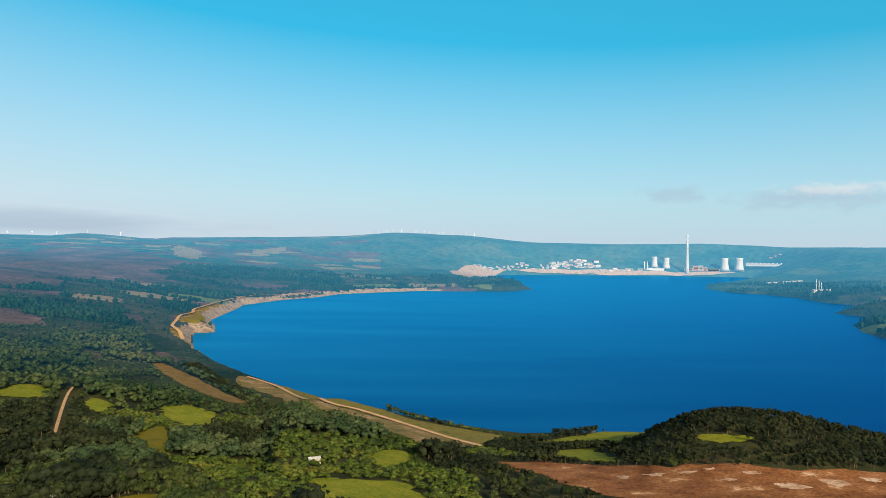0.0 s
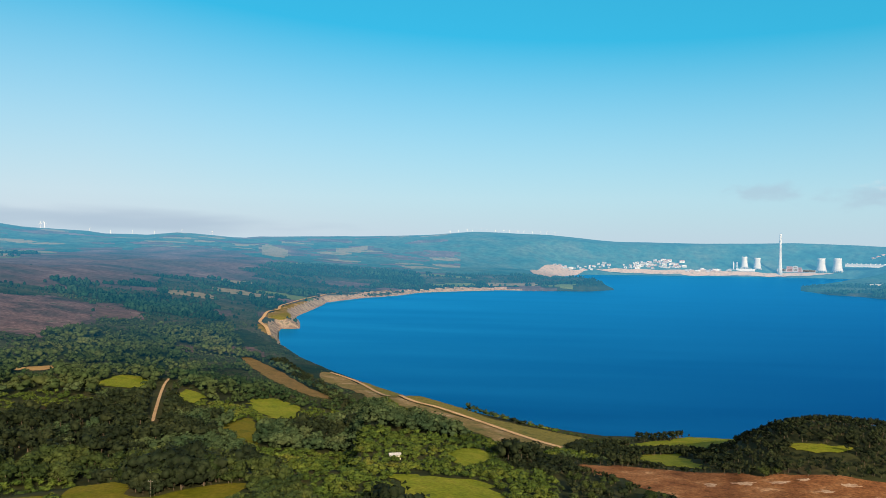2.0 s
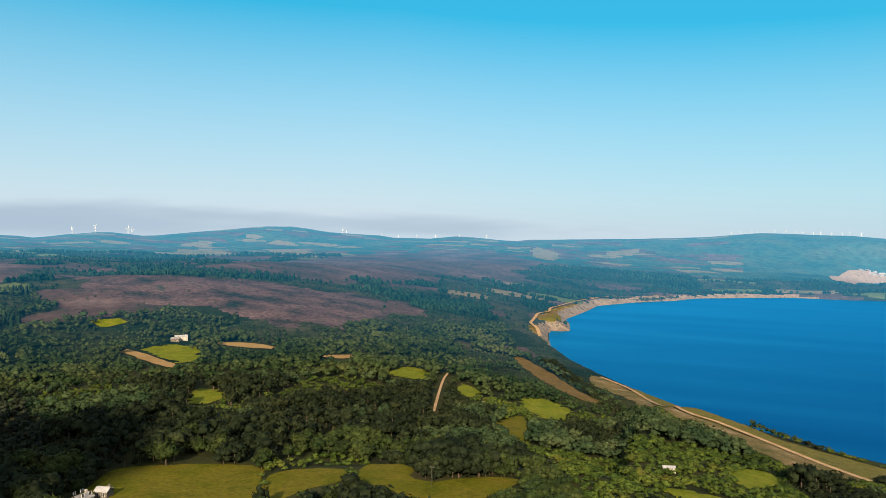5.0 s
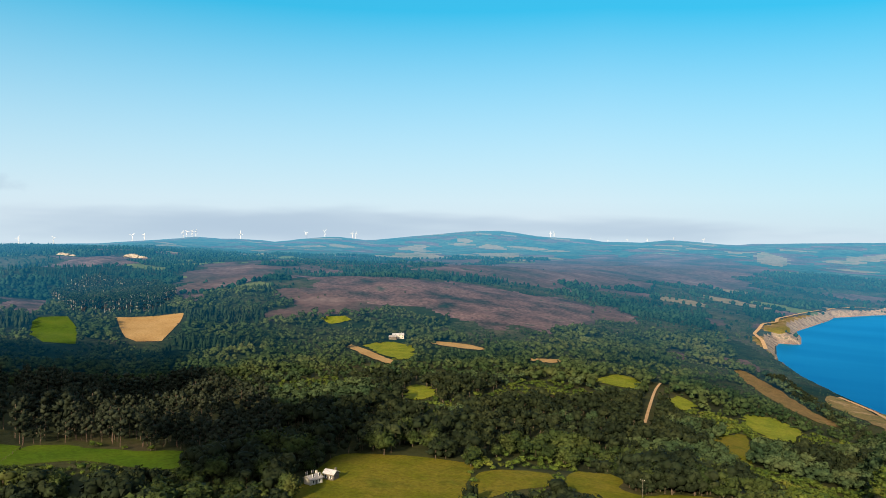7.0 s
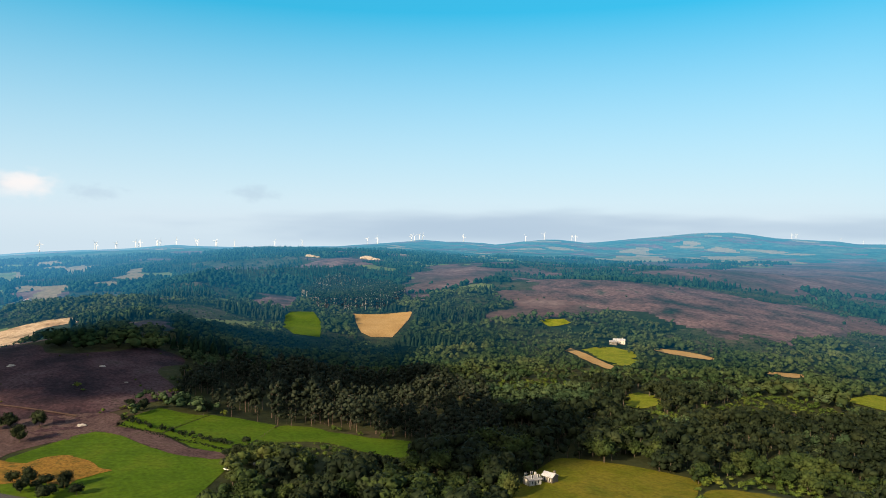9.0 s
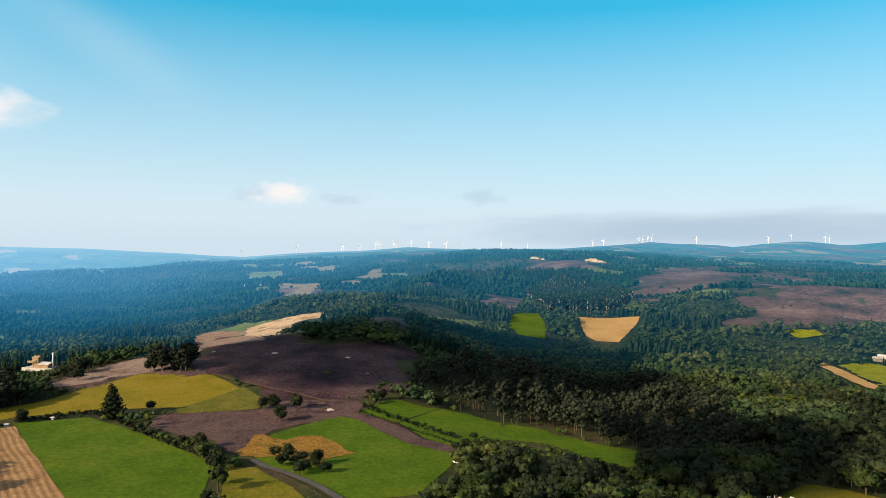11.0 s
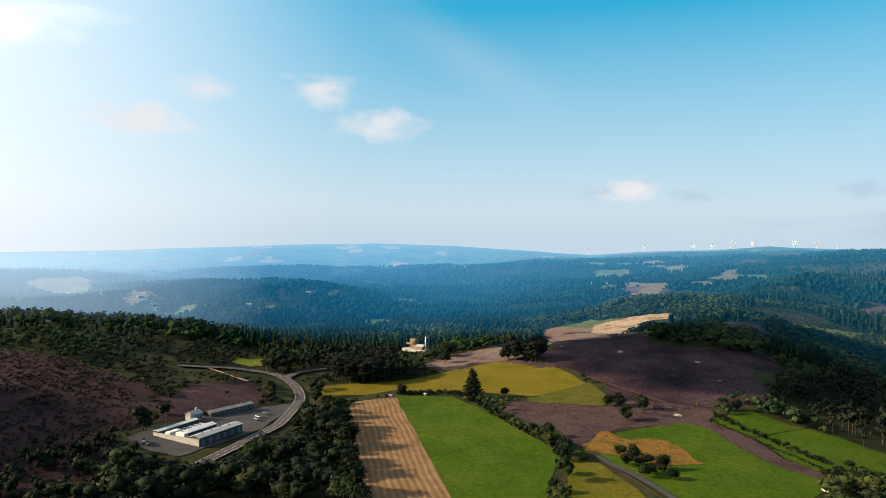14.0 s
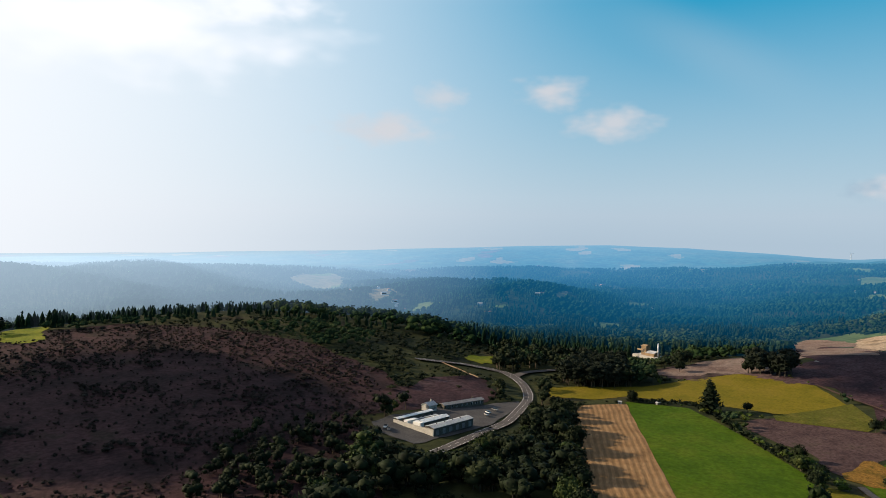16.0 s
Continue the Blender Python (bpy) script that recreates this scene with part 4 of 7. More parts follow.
slope(-90, (200, 70), (1500, 60), (4900, 120))
slope(-45, (250, 70), (420, 68), (520, 60), (640, 10), (1500, 20), (2500, 60), (4900, 170))
slope(-32, (250, 70), (400, 64), (500, 62), (620, 8), (1400, 12), (2400, 30), (3600, 60), (4900, 172))
slope(-24, (250, 70), (370, 62), (470, 76), (560, 52), (640, 2), (2000, 2), (2700, 12), (3600, 20), (4300, 90), (4900, 178))
slope(-19, (250, 70), (380, 58), (480, 68), (570, 40), (650, 3), (2300, 3), (3000, 10), (3700, 15), (4300, 90), (4900, 182))
slope(-14, (250, 70), (400, 52), (560, 20), (700, 4), (3700, 5), (4000, 15), (4400, 90), (4900, 186))
slope(-6, (250, 70), (420, 46), (600, 8), (2500, 5), (2700, 40), (3700, 8), (4100, 60), (4500, 140), (4900, 205))
slope(0, (250, 70), (450, 42), (700, 6), (2500, 6), (2750, 36), (3200, 40), (3700, 40), (4300, 130), (4900, 212))
slope(8, (250, 70), (480, 46), (900, 8), (2500, 8), (2800, 50), (3300, 75), (4000, 110), (4900, 176))
slope(16, (250, 70), (520, 52), (1000, 22), (1500, 12), (2300, 14), (2700, 55), (3200, 92), (4000, 125), (4900, 176))
slope(24, (250, 70), (520, 55), (900, 34), (1500, 36), (2000, 72), (2600, 96), (3300, 112), (4200, 140), (4900, 178))
slope(32, (250, 70), (520, 56), (950, 42), (1150, 56), (1350, 76), (1480, 62), (1800, 98), (2300, 96), (3000, 120), (4000, 140), (4900, 182))
slope(40, (250, 70), (520, 58), (950, 44), (1150, 72), (1350, 101), (1520, 82), (1800, 112), (2300, 95), (3200, 128), (3900, 130), (4900, 205))
slope(45, (250, 70), (520, 58), (950, 44), (1150, 78), (1350, 109), (1520, 90), (1800, 118), (2300, 100), (3200, 130), (3900, 140), (4600, 244), (4900, 240))
slope(52, (250, 70), (500, 60), (900, 46), (1150, 84), (1380, 116), (1560, 98), (1850, 122), (2300, 104), (3200, 135), (3900, 145), (4900, 206))
slope(60, (250, 70), (470, 60), (800, 44), (1150, 80), (1400, 116), (1600, 102), (1900, 128), (2400, 122), (3200, 145), (4000, 150), (4900, 190))
slope(68, (250, 71), (450, 62), (620, 50), (800, 42), (1000, 54), (1300, 78), (1750, 118), (2300, 140), (3200, 148), (4900, 190))
slope(76, (250, 72), (450, 66), (620, 58), (800, 52), (1050, 66), (1400, 92), (1800, 115), (2400, 138), (3300, 148), (4900, 178))
slope(84, (250, 72), (430, 70), (600, 82), (780, 92), (950, 87), (1120, 95), (1300, 84), (1800, 92), (2500, 118), (3300, 140), (4900, 165))
slope(92, (250, 72), (430, 71), (560, 82), (690, 91), (850, 70), (1000, 76), (1130, 88), (1280, 66), (1700, 58), (2400, 84), (3300, 112), (4900, 140))
slope(100, (250, 72), (430, 71), (560, 77), (660, 82), (820, 55), (1150, 36), (1700, 50), (2400, 80), (3200, 84), (4900, 128))
slope(110, (250, 72), (430, 71), (600, 72), (760, 60), (1100, 32), (1700, 40), (2300, 62), (2800, 66), (3400, 20), (4900, 115))
slope(120, (250, 72), (430, 71), (600, 72), (760, 64), (1100, 34), (1700, 36), (2300, 52), (2800, 58), (3400, 20), (4900, 112))
slope(130, (250, 72), (400, 76), (560, 86), (720, 96), (860, 72), (1200, 30), (2000, 40), (2700, 46), (3600, 40), (4900, 104))
slope(140, (250, 74), (400, 84), (560, 98), (690, 107), (830, 84), (1200, 30), (2000, 40), (2800, 56), (3600, 40), (4900, 100))
slope(150, (250, 74), (400, 84), (560, 97), (680, 106), (820, 84), (1200, 40), (1800, 84), (2400, 70), (3600, 40), (4900, 98))
slope(158, (250, 74), (400, 82), (560, 94), (660, 99), (820, 70), (1200, 40), (1700, 108), (2400, 70), (3600, 40), (4900, 98))
slope(200, (200, 74), (600, 92), (1500, 60), (4900, 110))
slope(270, (200, 70), (1500, 60), (4900, 120))

# the skyline: bearing, and height of the far ridge
RIDGE = [
    (-90, 150),
    (-32, 175), (-26.1, 166), (-20.4, 184), (-14.1, 175), (-7.5, 180), (-2.1, 220), (3.8, 237), (7.5, 211), (12.8, 198),
    (21.1, 186), (22.3, 174), (26.8, 210), (29, 189), (32, 194), (33.1, 209), (36.8, 225), (39.7, 261), (42.2, 259),
    (45.7, 230), (50.7, 193), (53.5, 216), (56.2, 196), (57.8, 175), (58.8, 187), (61.9, 199), (62, 194), (64, 205),
    (65.1, 194), (70.6, 160), (75.6, 153), (78, 149), (81.9, 158), (82.9, 164), (86.4, 135), (91.8, 114), (95.9, 88),
    (100.4, 111), (106.7, 139), (113, 149), (118.9, 137), (125.9, 114), (134.4, 86), (147.2, 60), (158.1, 48),
    (200, 150), (270, 150),
]

LOG_R = np.linspace(math.log(20.0), math.log(4950.0), 240)
BEARINGS = np.arange(-90.0, 271.0, 1.0)
RAW = np.array([np.interp(np.exp(LOG_R), [s[0] for s in steps], [s[1] for s in steps]) for b, steps in LAND])
SHEET = np.array([np.interp(BEARINGS, [b for b, s in LAND], RAW[:, k]) for k in range(len(LOG_R))]).T
KERNEL = np.exp(-np.linspace(-2, 2, 9) ** 2)
KERNEL /= KERNEL.sum()
SHEET = np.apply_along_axis(lambda v: np.convolve(np.pad(v, 4, mode="edge"), KERNEL, "valid"), 0, SHEET)
SHEET = np.apply_along_axis(lambda v: np.convolve(np.pad(v, 4, mode="edge"), KERNEL, "valid"), 1, SHEET)
FAR_R = np.exp(LOG_R)[None, :]
TOP = np.interp(BEARINGS, [p[0] for p in RIDGE], [p[1] for p in RIDGE])[:, None]
RISE = np.clip((FAR_R - 3500.0) / 1250.0, 0, 1)
RISE = RISE * RISE * (3 - 2 * RISE)
BELOW = EYE + FAR_R * ((TOP - EYE) / 4750.0 - 0.006)
SHEET = np.where(FAR_R > 1900, np.minimum(SHEET, BELOW), SHEET) * (1 - RISE) + TOP * RISE


def bearing_of(x, y):
    return (np.degrees(np.arctan2(-np.asarray(x, float), np.asarray(y, float))) + 90.0) % 360.0 - 90.0


def shore_distance(x, y, ring):
    """Distance to the shoreline in metres, negative over the water."""
    x, y = np.asarray(x, float), np.asarray(y, float)
    best, inside = np.full(x.shape, 1e9), np.zeros(x.shape, bool)
    for (ax, ay), (bx, by) in zip(ring, ring[1:] + ring[:1]):
        dx, dy = bx - ax, by - ay
        u = np.clip(((x - ax) * dx + (y - ay) * dy) / (dx * dx + dy * dy + 1e-9), 0, 1)
        best = np.minimum(best, np.hypot(x - ax - u * dx, y - ay - u * dy))
        cross = (ay > y) != (by > y)
        inside ^= cross & (x < (bx - ax) * (y - ay) / (by - ay + 1e-12) + ax)
    return np.where(inside, -best, best)


def height(x, y):
    """Height of the ground over the lake's level."""
    x, y = np.atleast_1d(np.asarray(x, float)), np.atleast_1d(np.asarray(y, float))
    r, b = np.hypot(x, y), bearing_of(x, y)
    u = np.clip((np.log(np.maximum(r, 20.1)) - LOG_R[0]) / (LOG_R[1] - LOG_R[0]), 0, len(LOG_R) - 1.001)
    v = np.clip(b + 90.0, 0, 359.999)
    i, j = v.astype(int), u.astype(int)
    fv, fu = v - i, u - j
    z = (SHEET[i, j] * (1 - fv) + SHEET[i + 1, j] * fv) * (1 - fu) + (SHEET[i, j + 1] * (1 - fv) + SHEET[i + 1, j + 1] * fv) * fu
    z = z + fbm(x, y, 240.0, 3) * np.clip((r - 500) / 700, 0.06, 1) * np.clip((4600 - r) / 900, 0.3, 1) * 14 + fbm(x, y, 900.0, 9, 2) * np.clip((r - 1500) / 1500, 0, 1) * np.clip((4600 - r) / 900, 0.12, 1) * 22
    z = z + fbm(x, y, 700.0, 51, 2) * np.clip((r - 1000) / 500, 0, 1) * np.clip((3500 - r) / 700, 0, 1) * np.clip((b - 88) / 12, 0, 1) * 55
    # folded side valleys of the wooded hills
    fold = 1.0 - np.abs(2.0 * value_noise(x + 90 * fbm(x, y, 300, 83), y, 430.0, 84) - 1.0)
    z = z + (fold - 0.66) * 52 * np.clip((r - 1100) / 350, 0, 1) * np.clip((2500 - r) / 700, 0, 1) * np.clip((b - 60) / 14, 0, 1)
    near = (b < 60) & (r > 350)
    if near.any():
        d = shore_distance(x[near], y[near], SHORE)
        steep = 0.45 - 0.31 * np.clip((b[near] - 8) / 6, 0, 1)
        bluff = np.clip((r[near] - 1080) / 220, 0, 1) * np.clip((2300 - r[near]) / 300, 0, 1) * np.clip((b[near] - 12) / 2, 0, 1)
        zn = np.maximum(z[near], np.where(d < 160, 13.5 * bluff * (0.75 + 0.5 * value_noise(x[near], y[near], 60, 90)), 0))
        zn = np.minimum(np.maximum(zn, 1.2), 0.8 + np.maximum(d, 0) * steep + np.clip(d, 0, 20) * 0.7 * bluff)
        z[near] = np.where(d < 0, np.maximum(-5.0, d * 0.4), zn)
    return z


# ---- what the middle and far land is used for ----
WOODED, CONIFERS, PASTURE, STUBBLE, MOOR, ROUGH, RED, TURF, SANDY, CLIFF, SWARD = range(11)


def parcels(x, y, size, seed, turn=0.5, stretch=1.7):
    """An irregular patchwork: a number from 0 to 1 for each parcel, and the distance to its edge in metres."""
    x, y = x + 0.7 * size * fbm(x, y, size * 1.6, seed + 5), y + 0.7 * size * fbm(x, y, size * 1.6, seed + 7)
    u, v = (math.cos(turn) * x + math.sin(turn) * y) / (size * stretch), (-math.sin(turn) * x + math.cos(turn) * y) / size
    iu, iv = np.floor(u), np.floor(v)
    best, second, pick = np.full(u.shape, 9.0), np.full(u.shape, 9.0), np.zeros(u.shape)
    for du in (-1, 0, 1):
        for dv in (-1, 0, 1):
            a, c = iu + du, iv + dv
            d = np.hypot(a + 0.15 + 0.7 * hashed(a, c, seed) - u, c + 0.15 + 0.7 * hashed(a, c, seed + 1) - v)
            closer = d < best
            second = np.where(closer, best, np.minimum(second, d))
            pick = np.where(closer, hashed(a, c, seed + 2), pick)
            best = np.where(closer, d, best)
    return pick, (second - best) * size * 0.6


# shares of wood, conifers, pasture, stubble, moor and rough scrub, zone by zone
SHARES = np.array([
    (0.40, 0.42, 0.02, 0.00, 0.00, 0.16),
    (0.46, 0.00, 0.02, 0.05, 0.10, 0.37),
    (0.36, 0.10, 0.12, 0.14, 0.14, 0.14),
    (0.20, 0.06, 0.02, 0.00, 0.40, 0.32),
    (0.30, 0.16, 0.14, 0.14, 0.16, 0.10),
    (0.40, 0.34, 0.06, 0.01, 0.09, 0.10),
    (0.22, 0.38, 0.14, 0.08, 0.12, 0.06),
    (0.52, 0.40, 0.02, 0.00, 0.00, 0.06),
    (0.46, 0.40, 0.05, 0.04, 0.00, 0.05),
    (0.85, 0.00, 0.00, 0.00, 0.00, 0.15),
    (0.50, 0.38, 0.04, 0.00, 0.02, 0.06),
    (0.62, 0.00, 0.00, 0.00, 0.00, 0.38),
])
NAMED_USE = {"rust_moor": RED, "heath_hill_a": MOOR, "heath_hill_b": MOOR, "heath_hill_c": MOOR, "thorn_slope": ROUGH, "red_clearing_a": RED, "red_clearing_b": RED,
             "red_clearing_c": RED, "rock_outcrop_heath": RED, "cape_sand": TURF, "cape_green": SWARD, "north_cliffs": SANDY}


def landuse(x, y):
    x, y = np.atleast_1d(np.asarray(x, float)), np.atleast_1d(np.asarray(y, float))
    r = np.hypot(x, y) * (1 + 0.25 * fbm(x, y, 500, 71))
    b = bearing_of(x, y) + 9 * fbm(x, y, 600, 72)
    zone = np.select([(b >= -4) & (b < 28) & (r < 1100), (b >= 28) & (b < 62) & (r < 1060), (b >= 62) & (r < 1000), b < -6, (b < 36) & (r < 2450), b < 36, (b < 62) & (r < 2300), b < 62, (b < 92) & (r < 1500), b < 92, r < 2300], [11, 9, 10, 0, 1, 2, 3, 4, 5, 6, 7], 8)
    pick, edge = parcels(x, y, 82.0, 60)
    wide_pick, wide_edge = parcels(x, y, 95.0, 66, 0.3, 2.2)
    far = np.hypot(x, y) > 2300
    pick, edge = np.where(far, wide_pick, pick), np.where(far, wide_edge, edge)
    kind = np.minimum((pick[:, None] > np.cumsum(SHARES, 1)[zone]).sum(1), 5)
    kind = np.where((kind >= PASTURE) & (kind <= STUBBLE) & (edge < 4 + 0.002 * r), WOODED, kind)
    swing = np.clip(np.hypot(x, y) / 1000, 0.6, 2)
    wx, wy = x + 70 * swing * fbm(x, y, 110, 75), y + 70 * swing * fbm(x, y, 110, 76)
    for key, ring in PLAN.items():
        if key in NAMED_USE:
            tight = key in ("cape_sand", "cape_green", "north_cliffs")
            kind = np.where(inside(x if tight else wx, y if tight else wy, ring), NAMED_USE[key], kind)
        elif key.startswith(("far_", "valley_field")):
            kind = np.where(inside(wx * 0.25 + x * 0.75, wy * 0.25 + y * 0.75, ring), PASTURE if key.startswith("valley") else np.where(pick < 0.5, STUBBLE, np.where(pick < 0.75, PASTURE, kind)) if "vale" in key else STUBBLE, kind)
    return kind


# ---- the ground and the lake ----
bearings = np.concatenate([np.arange(-66, -36, 2.0), np.arange(-36, 162, 0.25), np.arange(162, 294, 4.0)])
rings = np.concatenate([np.linspace(25, 195, 8), np.exp(np.linspace(math.log(205.0), math.log(760.0), 90)), np.exp(np.linspace(math.log(767.0), math.log(2900.0), 150)), np.exp(np.linspace(math.log(2940.0), math.log(4880.0), 80))])
bb, rr = np.meshgrid(np.radians(bearings), rings, indexing="ij")
gx, gy = -rr * np.sin(bb), rr * np.cos(bb)
gz = height(gx.ravel(), gy.ravel())
na, nr = len(bearings), len(rings)
ids = np.arange(na * nr).reshape(na, nr)
verts = np.column_stack([gx.ravel(), gy.ravel(), gz])
mid_cut, cut = int(np.searchsorted(rings, 759.0)), int(np.searchsorted(rings, 2899.0))
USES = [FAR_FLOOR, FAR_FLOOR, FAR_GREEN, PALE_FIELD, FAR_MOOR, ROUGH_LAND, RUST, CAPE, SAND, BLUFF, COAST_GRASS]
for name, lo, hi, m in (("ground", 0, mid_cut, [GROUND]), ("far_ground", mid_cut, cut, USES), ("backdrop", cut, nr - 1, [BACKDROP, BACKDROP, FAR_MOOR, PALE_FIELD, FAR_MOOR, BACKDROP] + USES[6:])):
    strip = ids[:, lo:hi + 1]
    turned = np.roll(strip, -1, axis=0)
    quads = np.stack([strip[:, :-1], strip[:, 1:], turned[:, 1:], turned[:, :-1]], -1).reshape(-1, 4)
    used = np.unique(quads)
    kind = None
    if lo:
        middle = verts[quads].mean(1)
        kind = landuse(middle[:, 0], middle[:, 1])
        kind = np.where((lo == cut) & (bearing_of(middle[:, 0], middle[:, 1]) < 5), WOODED, kind)
        tilt = np.ptp(verts[quads][:, :, 2], axis=1) / (np.hypot(middle[:, 0], middle[:, 1]) * 0.009)
        kind = np.where((bearing_of(middle[:, 0], middle[:, 1]) < 30) & (middle[:, 2] < 16) & (tilt > 0.32) & (np.hypot(middle[:, 0], middle[:, 1]) < 2700) & (middle[:, 0] < 0) & (shore_distance(middle[:, 0], middle[:, 1], SHORE) < 45), CLIFF, kind)
    me = mesh_from(name, verts[used], np.searchsorted(used, quads), m, kind)
    me.polygons.foreach_set("use_smooth", np.ones(len(quads), bool))
    tagged(new(name, me), {0: "rolling green and brown land with scrub and woodland floor", mid_cut: "middle-distance hill land with blue haze painted in"}.get(lo, "horizon hills with blue haze painted in"), "ground" if lo < cut else "backdrop", kind="structure")
# the middle under the path
me = mesh_from("ground_middle", np.vstack([[0, 0, float(height(0, 1)[0])], verts[ids[:, 0]]]), [(0, k + 1, (k + 1) % na + 1) for k in range(na)], [GROUND])
part_ob = tagged(new("ground", me), "scrubby ground under the flight path", "ground", kind="structure")


def draped(name, ring, material, label, category="field", lift=0.35, rough_edge=0.03, kind="structure", smooth=True):
    """A piece of land cover laid on the ground, with an uneven edge."""
    from_mid = np.mean([math.hypot(*p) for p in ring])
    edge = eased(ring, 5) if smooth else list(ring)
    step = max(3.0, from_mid * (0.008 if lift < 2 else 0.004))
    fine = []
    for (ax, ay), (bx, by) in zip(edge, edge[1:] + edge[:1]):
        d = math.hypot(bx - ax, by - ay)
        for k in range(max(1, int(d / step))):
            t = k / max(1, int(d / step))
            fine.append((ax + (bx - ax) * t, ay + (by - ay) * t))
    size = math.sqrt(abs(sum(a[0] * b[1] - b[0] * a[1] for a, b in zip(edge, edge[1:] + edge[:1]))) / 2)
    amp = size * rough_edge
    fine = [(x + amp * 2 * float(fbm(x, y, size / 4, 21)), y + amp * 2 * float(fbm(x, y, size / 4, 37))) for x, y in fine]
    xs, ys = [p[0] for p in fine], [p[1] for p in fine]
    grid = np.stack(np.meshgrid(np.arange(min(xs), max(xs), step * 1.2), np.arange(min(ys), max(ys), step * 1.2)), -1).reshape(-1, 2)
    if len(grid):
        grid = grid[inside(grid[:, 0], grid[:, 1], fine)]
    points = [Vector(p) for p in fine] + [Vector(p) for p in grid]
    from mathutils.geometry import delaunay_2d_cdt
    v, _, f, *_ = delaunay_2d_cdt(points, [], [list(range(len(fine)))], 1, 1e-4)
    v = np.array([(p.x, p.y) for p in v])
    z = height(v[:, 0], v[:, 1]) + lift + 0.0002 * np.hypot(v[:, 0], v[:, 1]) + np.maximum(np.hypot(v[:, 0], v[:, 1]) - 600, 0) * 0.0012
    me = mesh_from(name, np.column_stack([v, z]), [t[:3] for t in f], [material])
    me.polygons.foreach_set("use_smooth", np.ones(len(me.polygons), bool))
    if len(me.polygons) and me.polygons[0].normal.z < 0:
        me.flip_normals()
    return tagged(new(name, me), label, category, kind=kind)


def ribbon(name, line, width, material, label, category="road", lift=0.6, parent=None, shift=0.0, dash=None):
    """A road, track or painted line along a line of the plan."""
    pts = [Vector((*p, 0)) for p in eased(line, 8, False)]
    verts, faces = [], []
    travelled = 0.0
    for i, p in enumerate(pts):
        d = (pts[min(i + 1, len(pts) - 1)] - pts[max(i - 1, 0)]).normalized()
        side = Vector((-d.y, d.x, 0))
        for s in (-0.5, 0, 0.5):
            q = p + side * (shift + s * width)
            verts.append((q.x, q.y, ground_at(p.x, p.y) + lift + p.length * 0.0008))
        if i:
            travelled += (p - pts[i - 1]).length
            if dash is None or travelled % (2 * dash) < dash:
                k = 3 * i
                faces += [(k - 3, k - 2, k + 1, k), (k - 2, k - 1, k + 2, k + 1)]
    me = mesh_from(name, verts, faces, [material])
    if me.polygons[0].normal.z < 0:
        me.flip_normals()
    ob = new(name, me)
    if parent:
        ob.parent = parent
        return ob
    return tagged(ob, label, category, kind="structure")


lake_ring = eased(SHORE, 3)
xs, ys = [p[0] for p in lake_ring], [p[1] for p in lake_ring]
me = mesh_from("lake", [(min(xs) - 20, min(ys) - 20, 0), (max(xs) + 20, min(ys) - 20, 0), (max(xs) + 20, max(ys) + 20, 0), (min(xs) - 20, max(ys) + 20, 0)], [(0, 1, 2, 3)], [WATER])
tagged(new("lake", me), "deep blue lake water with faint wind streaks", "lake", kind="structure")

